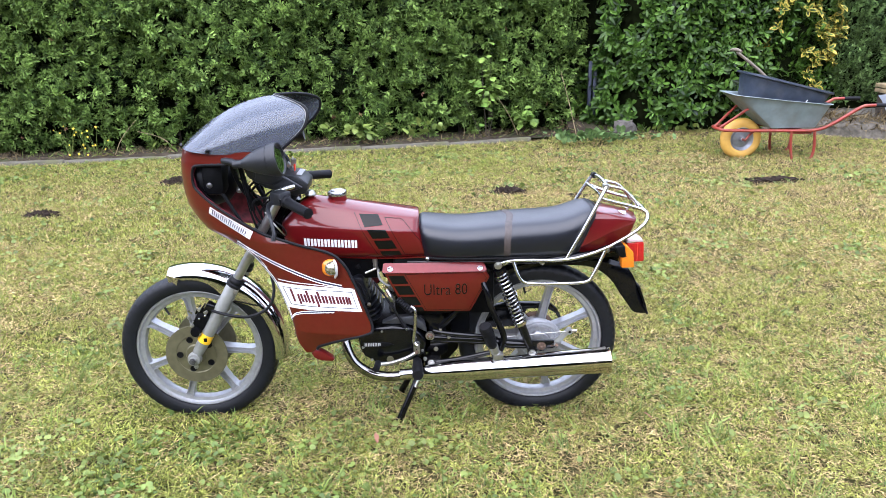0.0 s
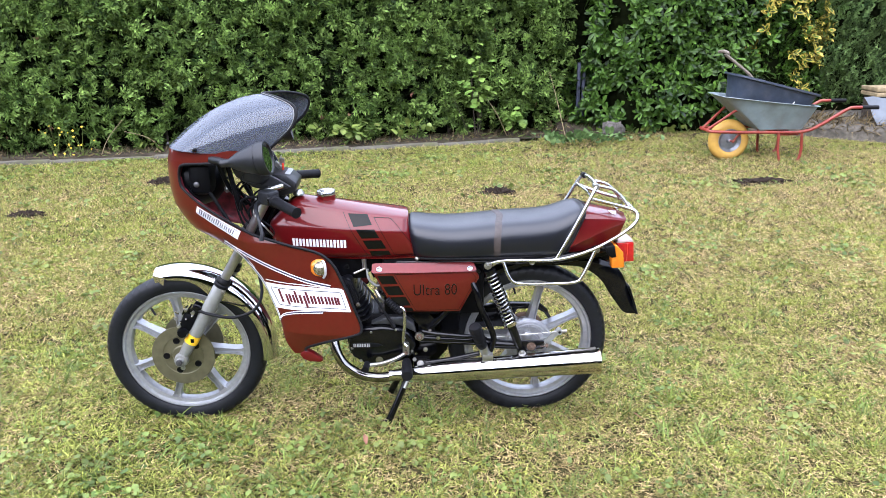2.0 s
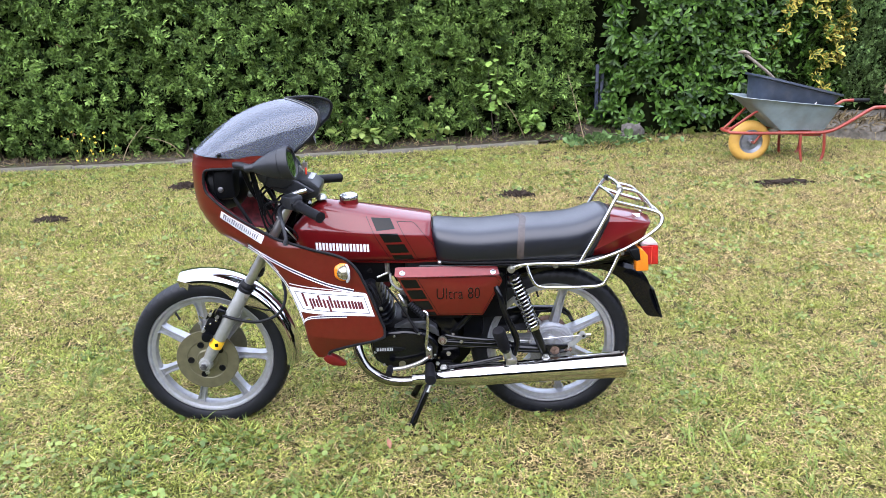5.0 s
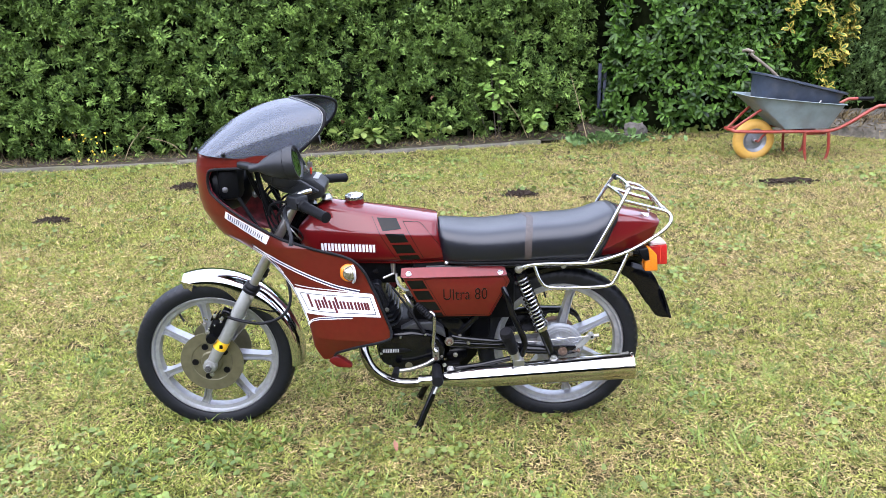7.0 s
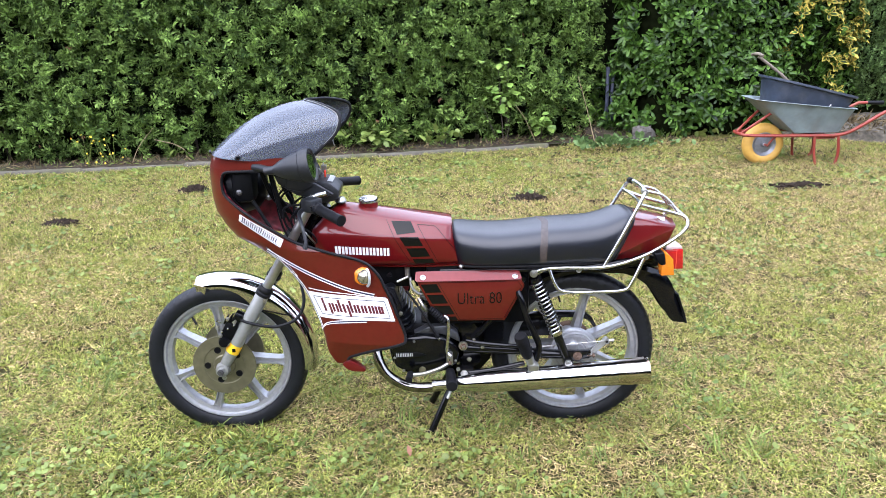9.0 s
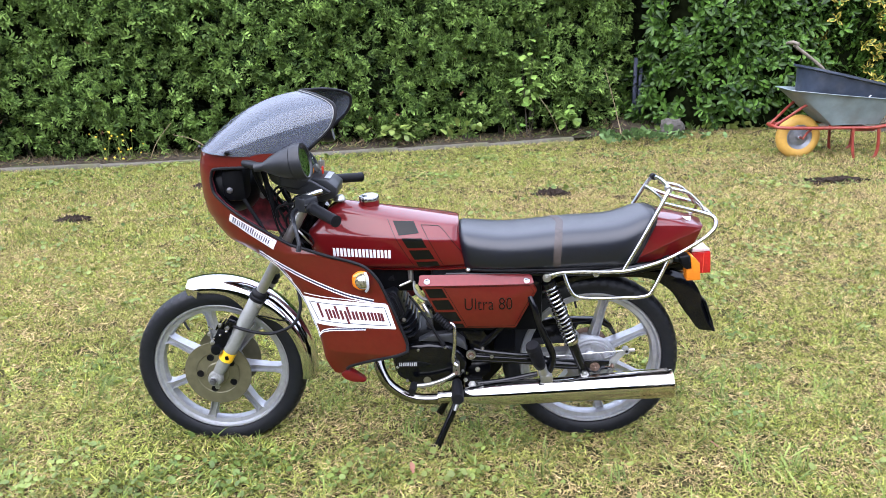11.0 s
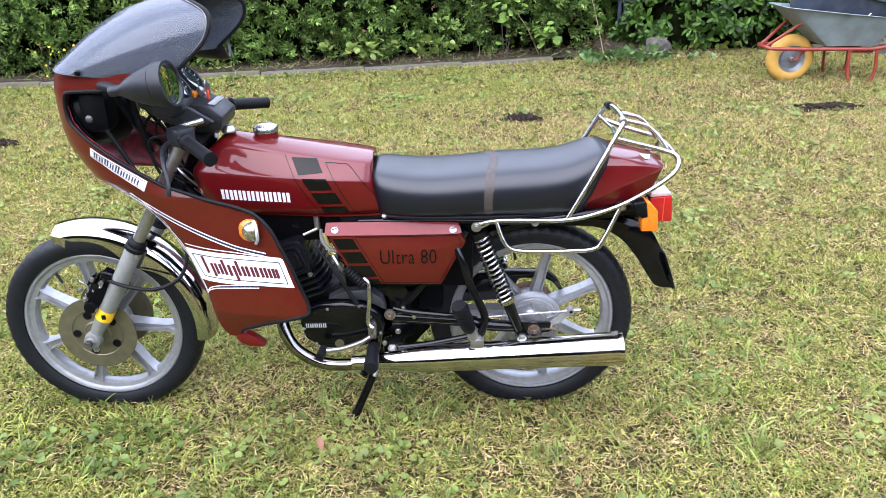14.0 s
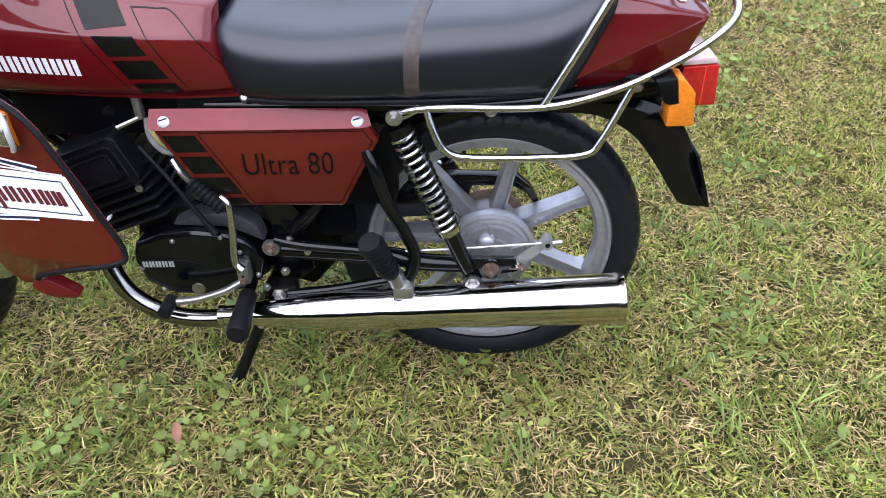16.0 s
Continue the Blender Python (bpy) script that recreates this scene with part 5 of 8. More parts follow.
def build_wheel(name, hub, r, wide, turn, dish):
    """Seven-spoke cast wheel with tyre."""
    h = wide / 2
    prof = [(r - 0.056, -h * 0.60), (r - 0.0585, -h * 0.80), (r - 0.045, -h * 0.98), (r - 0.022, -h), (r - 0.010, -h * 0.82), (r - 0.003, -h * 0.5), (r, 0),
            (r - 0.003, h * 0.5), (r - 0.010, h * 0.82), (r - 0.022, h), (r - 0.045, h * 0.98), (r - 0.0585, h * 0.80), (r - 0.056, h * 0.60)]
    seg = 288
    bm = lathe(prof, hub, seg=seg)
    for v in bm.verts:
        d = v.co - hub
        rad = math.hypot(d.x, d.z)
        k = round(math.atan2(d.z, d.x) / (2 * math.pi) * seg)
        if rad > r - 0.026 and abs(d.y) > h * 0.3 and (k + (2 if abs(d.y) > h * 0.7 else 0) + (2 if abs(d.y) > h * 0.9 else 0)) % 5 < 2:
            f = (rad - 0.0020) / rad
            v.co = hub + Vector((d.x * f, d.y, d.z * f))
    wheel = tagged(new(name))
    wheel.parent = bike
    wheel["label"] = "seven-spoke silver cast wheel with black tyre"
    part("tyre", bm, TYRE, wheel, "black road tyre with grooved tread")
    ro = r - 0.062
    rim = lathe([(ro + 0.004, -h * 0.66), (ro, -h * 0.74), (ro - 0.006, -h * 0.70), (ro - 0.009, -h * 0.56), (ro - 0.011, -h * 0.50), (ro - 0.024, -h * 0.44), (ro - 0.026, -h * 0.30), (ro - 0.030, 0),
                 (ro - 0.026, h * 0.30), (ro - 0.024, h * 0.44), (ro - 0.009, h * 0.56), (ro - 0.006, h * 0.70), (ro, h * 0.74), (ro + 0.004, h * 0.66)], hub, seg=96, closed=True)
    part("rim", rim, ALLOY, wheel)
    hub = hub + Vector((0, dish, 0))
    part("hub", lathe([(0, -0.05), (0.045, -0.05), (0.06, -0.042), (0.066, -0.02), (0.066, 0.02), (0.06, 0.042), (0.045, 0.05), (0, 0.05)], hub, seg=40), ALLOY, wheel)
    for k in range(7):
        a = turn + 2 * math.pi * k / 7
        m = Matrix.Translation(hub) @ Matrix.Rotation(-a, 4, "Y")
        bm = bmesh.new()
        rows = []
        for x, w, d in ((0.050, 0.0160, 0.026), (0.09, 0.0135, 0.022), (ro - 0.06, 0.0108, 0.019), (ro - 0.034, 0.0125, 0.021), (ro - 0.022, 0.019, 0.024)):
            g = d - 0.012
            rows.append([(x, -d, -w), (x, -d, -w + 0.0034), (x, -g, -w + 0.0052), (x, -g, w - 0.0052), (x, -d, w - 0.0034), (x, -d, w), (x, d, w), (x, d, w - 0.0034), (x, g, w - 0.0052), (x, g, -w + 0.0052), (x, d, -w + 0.0034), (x, d, -w)])
        sheet(rows, close=True, bm=bm)
        bmesh.ops.recalc_face_normals(bm, faces=bm.faces)
        bm.transform(m)
        part("spoke", bm, ALLOY, wheel)
    a = turn + 0.5
    vx = hub + Vector((math.cos(a), 0, math.sin(a))) * (ro - 0.03)
    part("valve", tube([vx, vx + (hub - vx).normalized() * 0.03 + Vector((0, -0.012, 0))], 0.004, 6), RUBBER, wheel)
    return wheel


build_wheel("front_wheel", F_HUB, 0.291, 0.080, radians(98), 0.0)
build_wheel("rear_wheel", R_HUB, 0.300, 0.090, radians(76), 0.018)


def build_front_end():
    # disc with flat carrier, holes suggested by recessed bosses
    d = part("brake_disc", lathe([(0.016, -0.066), (0.112, -0.066), (0.113, -0.0685), (0.112, -0.071), (0.074, -0.071), (0.072, -0.069), (0.03, -0.069), (0.016, -0.074)], F_HUB, seg=72, closed=True), DISC, bike, "dull grey-brown steel brake disc")
    for k in range(5):
        a = radians(37 + 72 * k)
        p = F_HUB + Vector((math.cos(a) * 0.060, -0.0695, math.sin(a) * 0.060))
        part("carrier_hole", lathe([(0, 0.001), (0.0095, 0.001), (0.0105, 0.002), (0.012, 0.0018), (0.012, -0.001), (0, -0.001)], p, (0, -1, 0), 20), MATT, d)
    part("hub_ring", lathe([(0.02, -0.076), (0.036, -0.075), (0.04, -0.07), (0.02, -0.07)], F_HUB, seg=32, closed=True), DISC, d)
    part("brake_disc", lathe([(0.016, 0.066), (0.112, 0.066), (0.112, 0.071), (0.016, 0.071)], F_HUB, seg=48, closed=True), DISC, bike)
    up = Vector((0.168, 0, 0.280)).normalized()
    for s in (-1, 1):
        base = Vector((-0.630, s * 0.094, 0.285))
        leg = part("fork_slider", tube([base - up * 0.012, base + up * 0.02, base + up * 0.05, base + up * 0.10, base + up * 0.318, base + up * 0.322], [0.016, 0.019, 0.021, 0.0235, 0.0235, 0.022], 20, False), FORK_GREY, bike, "grey painted fork slider")
        part("stanchion", tube([base + up * 0.31, base + up * 0.72], 0.0165, 18, False), STEEL, bike, "steel fork tube")
        bmz = lathe([(0.017, 0.0), (0.027, 0.002), (0.028, 0.012), (0.024, 0.016), (0.026, 0.02), (0.026, 0.028), (0.02, 0.036), (0.017, 0.036)], base + up * 0.316, up, 24)
        part("dust_boot", bmz, RUBBER, leg, "black rubber fork boot")
        part("axle_clamp", lathe([(0, 0.022), (0.012, 0.022), (0.014, 0.01), (0.022, 0.008), (0.026, -0.012), (0.0, -0.012)], base + Vector((0, s * 0.016, -0.002)), (0, s, 0), 20), FORK_GREY, leg)
        part("axle_nut", bolt(base + Vector((0, s * 0.036, 0)), 0.010, (0, s, 0), 0.012), CASING, leg)
        part("mudguard_bolt", bolt(base + up * 0.30 + Vector((0.02, s * 0.02, 0)), 0.006, (0, s, 0), 0.008), STEEL, leg)
        if s < 0:
            part("clamp_sticker", tube([base + up * 0.073, base + up * 0.108], 0.0243, 20, False, caps=False), YELLOW, leg, "yellow maker's band")
            part("band_mark", block((-0.006, -0.002, -0.007), (0.006, 0.0, 0.007), 0.001, Matrix.Translation(base + up * 0.09 + Vector((0.004, -0.0245, 0)))), MATT, leg)
            part("drain_bolt", bolt(base + Vector((0.004, -0.012, -0.032)), 0.007, (0, -1, 0), 0.010), STEEL, leg)
    # caliper ahead of the leg, over the disc
    cal = part("brake_caliper", block((-0.022, -0.024, -0.034), (0.024, 0.026, 0.032), 0.009, Matrix.Translation((-0.592, -0.088, 0.432)) @ Matrix.Rotation(radians(28), 4, "Y")), MATT, bike, "black brake caliper")
    part("caliper_piston", lathe([(0, 0.012), (0.016, 0.010), (0.02, 0), (0.02, -0.02)], (-0.612, -0.112, 0.392), (0, -1, 0), 24), MATT, cal)
    part("caliper_bridge", block((-0.016, -0.012, -0.012), (0.016, 0.03, 0.012), 0.004, Matrix.Translation((-0.555, -0.10, 0.480)) @ Matrix.Rotation(radians(30), 4, "Y")), BLACK, cal)
    for x, z in ((-0.622, 0.418), (-0.628, 0.448), (-0.59, 0.478), (-0.568, 0.468), (-0.60, 0.386)):
        part("caliper_bolt", bolt((x, -0.112, z), 0.0065, (0, -1, 0), 0.010), STEEL, cal)
    for k in range(3):
        part("caliper_rib", block((-0.003, -0.026, -0.010), (0.003, 0.020, 0.012), 0.002, Matrix.Translation((-0.600 + 0.016 * k, -0.092, 0.470 + 0.004 * k)) @ Matrix.Rotation(radians(28), 4, "Y")), BLACK, cal)
        part("caliper_bolt", bolt((-0.612 + 0.021 * k, -0.114, 0.435 + 0.011 * k), 0.005, (0, -1, 0), 0.012, True), CHROME, cal)
    part("bleed_nipple", tube([(-0.618, -0.108, 0.462), (-0.630, -0.112, 0.474)], 0.0035, 8), CHROME, cal)
    part("caliper_bracket", tube([(-0.60, -0.09, 0.40), (-0.585, -0.09, 0.36), (-0.60, -0.09, 0.33)], 0.010, 10), STEEL, cal)
    # chrome mudguard
    rows, sk = [], []
    for i in range(49):
        a = radians(-7 + 111 * i / 48)
        flare = math.exp(-((math.degrees(a) - 58) / 15) ** 2)
        lip = 0.285 - 0.040 * flare
        if i > 44:
            lip = 0.285 + 0.03 * (i - 44) / 4
        prof = [(-0.060, lip), (-0.060, 0.298), (-0.054, 0.312), (-0.040, 0.321), (-0.02, 0.326), (0, 0.328), (0.02, 0.326), (0.040, 0.321), (0.054, 0.312), (0.060, 0.298), (0.060, lip)]
        rows.append([F_HUB + Vector((math.cos(a) * q, y, math.sin(a) * q)) for y, q in prof])
    bm = sheet(rows)
    solidify(bm, 0.0025)
    part("front_mudguard", bm, CHROME, bike, "polished chrome front mudguard")
    # hose from the caliper to the fairing
    part("brake_hose", tube([(-0.565, -0.10, 0.475), (-0.50, -0.125, 0.462), (-0.42, -0.13, 0.452), (-0.35, -0.125, 0.478), (-0.325, -0.10, 0.53), (-0.34, -0.06, 0.60), (-0.36, -0.03, 0.70)], 0.0055, 8), RUBBER, bike)
    part("front_axle", tube([(-0.632, -0.115, 0.285), (-0.632, 0.115, 0.285)], 0.008, 10), STEEL, bike)
    for z0, k in ((0.715, "lower"), (0.868, "upper")):
        c = Vector((-0.630, 0, 0.285)) + up * ((z0 - 0.285) / up.z)
        part("fork_yoke", block((-0.035, -0.115, -0.015), (0.05, 0.115, 0.015), 0.01, Matrix.Translation(c) @ Matrix.Rotation(radians(31), 4, "Y")), MATT, bike, k + " black fork yoke")
    part("steering_head", tube([(-0.335, 0, 0.70), (-0.245, 0, 0.855)], 0.026, 16), BLACK, bike)


# fairing: for each height the front edge (x, y) and the rear edge x of the left half
FAIR = [(1.046, -0.606, 0.0, -0.300), (1.030, -0.612, 0.0, -0.320), (1.008, -0.617, 0.0, -0.345), (1.002, -0.619, 0.0, -0.512), (0.990, -0.621, 0.0, -0.550), (0.960, -0.623, 0.0, -0.564),
        (0.920, -0.622, 0.0, -0.556), (0.888, -0.620, 0.0, -0.522), (0.846, -0.612, 0.0, -0.458), (0.806, -0.590, 0.0, -0.396), (0.768, -0.550, -0.03, -0.322), (0.748, -0.500, -0.07, -0.250),
        (0.734, -0.455, -0.11, -0.192), (0.722, -0.425, -0.13, -0.132), (0.708, -0.400, -0.14, -0.096), (0.690, -0.375, -0.15, -0.071), (0.660, -0.350, -0.153, -0.050), (0.615, -0.318, -0.157, -0.030),
        (0.567, -0.292, -0.16, -0.010), (0.520, -0.275, -0.163, 0.006), (0.478, -0.261, -0.165, 0.021), (0.450, -0.255, -0.167, 0.028), (0.432, -0.251, -0.168, 0.022), (0.419, -0.249, -0.169, -0.008),
        (0.403, -0.247, -0.17, -0.058), (0.382, -0.243, -0.17, -0.120), (0.360, -0.235, -0.17, -0.165), (0.342, -0.224, -0.17, -0.180), (0.328, -0.214, -0.17, -0.188)]


def fair_y(x, xf, yf, z):
    """How far out the left half stands."""
    reach = 0.12 + 0.13 * min(max((z - 0.70) / 0.12, 0), 1)
    q = min(max((x - xf) / reach, 0), 1)
    full = -(0.175 + 0.075 * min(max((x + 0.42) / 0.42, 0), 1) * min(max((0.80 - z) / 0.06, 0), 1))
    tuck = 0.05 * min(max((0.42 - z) / 0.12, 0), 1)
    return yf + (full + tuck - yf) * math.sqrt(max(0, 1 - (1 - q) ** 2))


def build_fairing():
    rows, edge, front_edge = [], [], []
    for i in range(len(FAIR) - 1):
        for k in range(3):
            t = k / 3
            z, xf, yf, xr = [FAIR[i][j] + (FAIR[i + 1][j] - FAIR[i][j]) * t for j in range(4)]
            rows.append((z, xf, yf, xr))
    rows.append(FAIR[-1])
    grid = []
    for z, xf, yf, xr in rows:
        line = []
        for c in range(25):
            f = (c / 24) ** 1.7
            x = xf + (xr - xf) * f
            line.append(Vector((x, fair_y(x, xf, yf, z), z)))
        grid.append(line)
        edge.append(line[-1])
        front_edge.append(line[0])
    bm = sheet(grid)
    mirrored(bm)
    bmesh.ops.remove_doubles(bm, verts=bm.verts, dist=0.0006)
    # outer skin, and a laminate lining just inside it
    lining = bm.copy()
    bmesh.ops.recalc_face_normals(bm, faces=bm.faces)
    solidify(bm, 0.003)
    bvh = BVHTree.FromBMesh(bm)
    fairing = part("fairing", bm, FAIRING_RED, bike, "brick red glass-fibre half fairing")
    for v in lining.verts:
        v.co.y *= 1 - 0.0075 / max(abs(v.co.y), 0.02)
        v.co.x += 0.006 if v.co.z > 0.8 else 0.001
    part("lining", solidify(lining, 0.002), INNER_RED, fairing, "mottled dark red inside of the fairing")
    deep = sheet([[Vector((p.x + 0.012, p.y * (1 - 0.014 / max(abs(p.y), 0.02)), p.z)) for p in line] for (z, _, _, _), line in zip(rows, grid) if 0.868 <= z <= 1.003])
    mirrored(deep)
    part("black_lining", solidify(deep, 0.002), MATT, fairing, "black lining round the headlamp")
    # rubber edging round the opening and down the rear edge
    start = next(i for i, r in enumerate(rows) if r[0] <= 1.008)
    path = [p + Vector((0.002, -0.001, 0)) for p in edge[start:-4]]
    pts = spline(path[::2], 7)
    bm = tube(pts, [0.0054 if k % 2 else 0.0044 for k in range(len(pts))], 8, False)
    mirrored(bm)
    part("edging", bm, RUBBER, fairing, "black rubber edge strip")
    # lower lip
    lip = prism([(-0.196, 0.326), (-0.184, 0.338), (-0.166, 0.340), (-0.143, 0.326), (-0.122, 0.309), (-0.115, 0.300), (-0.124, 0.295), (-0.162, 0.298), (-0.184, 0.309)], -0.182, -0.154, 0.004)
    part("lower_lip", lip, RED, fairing, "dark red lip at the fairing's foot")
    # white panel with pin stripes
    quad = [(-0.293, 0.600), (-0.026, 0.588), (-0.003, 0.509), (-0.262, 0.507)]

    def spot(u, v):
        (ax, az), (bx, bz), (cx, cz), (dx, dz) = quad
        return ((ax + (bx - ax) * u) * (1 - v) + (dx + (cx - dx) * u) * v, (az + (bz - az) * u) * (1 - v) + (dz + (cz - dz) * u) * v)
    white = decal(bvh, quad, nx=20, nz=6)
    part("white_panel", white, WHITE, fairing, "white sticker panel with lettering")
    lines = bmesh.new()
    for a, b in ((spot(0.05, 0.16), spot(0.95, 0.13)), (spot(0.95, 0.13), spot(0.95, 0.87)), (spot(0.95, 0.87), spot(0.07, 0.84)), (spot(0.07, 0.84), spot(0.05, 0.16))):
        ribbon(bvh, [a, ((a[0] + b[0]) / 2, (a[1] + b[1]) / 2), b], 0.0022, 0.002, lines)
    part("pin_stripe", lines, NAVY, fairing)
    sw, thin = bmesh.new(), bmesh.new()
    shift = lambda pts, d: [(x + 0.35 * d, z + d) for x, z in pts]
    upper = [(-0.425, 0.733), (-0.357, 0.696), (-0.302, 0.669), (-0.244, 0.644), (-0.186, 0.621), (-0.139, 0.606), (-0.071, 0.593)]
    nose = [(-0.440, 0.731), (-0.383, 0.703), (-0.341, 0.661), (-0.316, 0.632), (-0.296, 0.600), (-0.279, 0.555), (-0.262, 0.510), (-0.250, 0.466)]
    under = [(-0.252, 0.466), (-0.238, 0.480), (-0.207, 0.491), (-0.156, 0.498), (-0.099, 0.502)]
    for base, gap, w in ((upper, 0.0085, 0.0034), (nose, -0.009, 0.0034), (under, 0.008, 0.003)):
        ribbon(bvh, base, w, 0.0014, sw)
        ribbon(bvh, shift(base, gap), w, 0.0014, sw)
        ribbon(bvh, shift(base, gap / 2), abs(gap) - w + 0.0006, 0.0011, thin)
    ribbon(bvh, [(-0.290, 0.611), (-0.240, 0.606), (-0.170, 0.601), (-0.09, 0.594), (-0.030, 0.590)], 0.0030, 0.0016, sw)
    part("white_stripe", sw, WHITE, fairing, "thin white swoosh stripes")
    part("navy_stripe", thin, NAVY, fairing, "dark line between the white stripes")
    # maker's lettering as plain upright bars with a dark edge
    bars, edge = bmesh.new(), bmesh.new()
    u = 0.135
    for w, hi, lo in ((0.100, 0.20, 0.80), (0.072, 0.37, 0.70), (0.034, 0.22, 0.70), (0.078, 0.37, 0.88), (0.074, 0.22, 0.70), (0.076, 0.37, 0.70), (0.078, 0.37, 0.70), (0.066, 0.37, 0.70), (0.060, 0.37, 0.70)):
        for k, at in enumerate((0.0, w - 0.026) if w > 0.05 else (0.0,)):
            top, foot = (hi, min(lo, 0.72)) if k == 0 else (0.38, lo)
            for bm, a, b, lift in ((edge, at - 0.005, at + 0.026, 0.0019), (bars, at, at + 0.026, 0.0023)):
                decal(bvh, [spot(u + a + 0.005, top), spot(u + b + 0.005, top - 0.02), spot(u + b, foot - 0.02), spot(u + a, foot)], lift, 2, 3, bm)
        u += w + 0.0155
    part("lettering_edge", edge, NAVY, fairing)
    part("lettering", bars, MAROON, fairing, "maroon lettering strokes")
    # small sticker under the opening
    st = decal(bvh, [(-0.502, 0.860), (-0.360, 0.779), (-0.373, 0.752), (-0.510, 0.836)], nx=10, nz=3, lift=0.0014)
    part("small_sticker", st, WHITE, fairing, "small white sticker with black lettering")
    bars = bmesh.new()
    for k in range(9):
        f0 = 0.07 + 0.098 * k
        for df in (0.0, 0.045):
            f = f0 + df
            if k == 8 and df:
                continue
            tx, tz, bx, bz = -0.502 + 0.142 * f, 0.860 - 0.081 * f, -0.510 + 0.137 * f, 0.836 - 0.084 * f
            hi = 0.12 if k in (0, 2, 4) else 0.3
            a, b = (tx + (bx - tx) * hi, tz + (bz - tz) * hi), (tx + (bx - tx) * 0.78, tz + (bz - tz) * 0.78)
            decal(bvh, [a, (a[0] + 0.0035, a[1] - 0.002), (b[0] + 0.0035, b[1] - 0.002), b], 0.0024, 1, 2, bars)
    part("lettering", bars, NAVY, fairing, "black lettering strokes")
    border = bmesh.new()
    for a, b in (((-0.498, 0.852), (-0.366, 0.777)), ((-0.377, 0.759), (-0.504, 0.838))):
        ribbon(bvh, [a, ((a[0] + b[0]) / 2, (a[1] + b[1]) / 2), b], 0.0014, 0.0024, border)
    part("pin_stripe", border, NAVY, fairing)
    # flush indicator on the wing
    p = on_side(bvh, -0.101, 0.663, 0.0)
    base = bmesh.new()
    bmesh.ops.create_uvsphere(base, u_segments=32, v_segments=20, radius=1)
    for v in base.verts:
        v.co = p + Vector((max(-0.029, min(0.018, v.co.x * 0.033)), v.co.y * 0.016, v.co.z * 0.031))
    ind = part("front_indicator", base, ORANGE, bike, "rounded orange indicator base")
    dome = bmesh.new()
    bmesh.ops.create_uvsphere(dome, u_segments=32, v_segments=20, radius=1)
    for v in dome.verts:
        v.co = p + Vector((min(0.017, v.co.x * 0.028 + 0.006), v.co.y * 0.024 - 0.004, v.co.z * 0.026))
    part("lens", dome, CLEAR_LENS, ind, "clear half-round lens")
    part("lens_edge", tube([p + Vector((0.012, -0.014, -0.030)), p + Vector((0.019, -0.022, -0.018)), p + Vector((0.021, -0.026, 0)), p + Vector((0.019, -0.022, 0.018)), p + Vector((0.012, -0.014, 0.030))], 0.0042, 8), GREY_PRINT, ind, "pale lens rim")
    # headlamp bowl and bracket inside the nose
    lamp = part("headlamp", lathe([(0, 0.11), (0.04, 0.105), (0.075, 0.08), (0.09, 0.04), (0.095, 0), (0.098, -0.03), (0.09, -0.035)], (-0.545, 0, 0.925), (1, 0, -0.05), 40), PLASTIC, bike, "black headlamp bowl")
    part("lamp_glass", lathe([(0.09, -0.03), (0.06, -0.042), (0, -0.048)], (-0.545, 0, 0.925), (1, 0, -0.05), 40), MIRROR, lamp)
    for s in (-1, 1):
        part("lamp_bolt", bolt((-0.505, s * 0.116, 0.925), 0.010, (0, s, 0), 0.006, True), CASING, lamp)
        part("fairing_bracket", tube([(-0.36, s * 0.05, 0.84), (-0.40, s * 0.09, 0.90), (-0.42, s * 0.13, 0.99), (-0.40, s * 0.155, 1.02)], 0.008, 8), MATT, bike)
        part("fairing_stay", tube([(-0.46, s * 0.13, 0.90), (-0.40, s * 0.15, 0.80), (-0.38, s * 0.16, 0.76)], 0.006, 8), MATT, bike)
    part("black_liner", block((-0.533, -0.116, 0.886), (-0.455, 0.116, 1.004), 0.024), MATT, bike, "black lining behind the headlamp")
    part("stay_bolt", bolt((-0.432, -0.010, 0.884), 0.012, (0.2, -1, 0.1), 0.008, True), STEEL, bike)
    return bvh


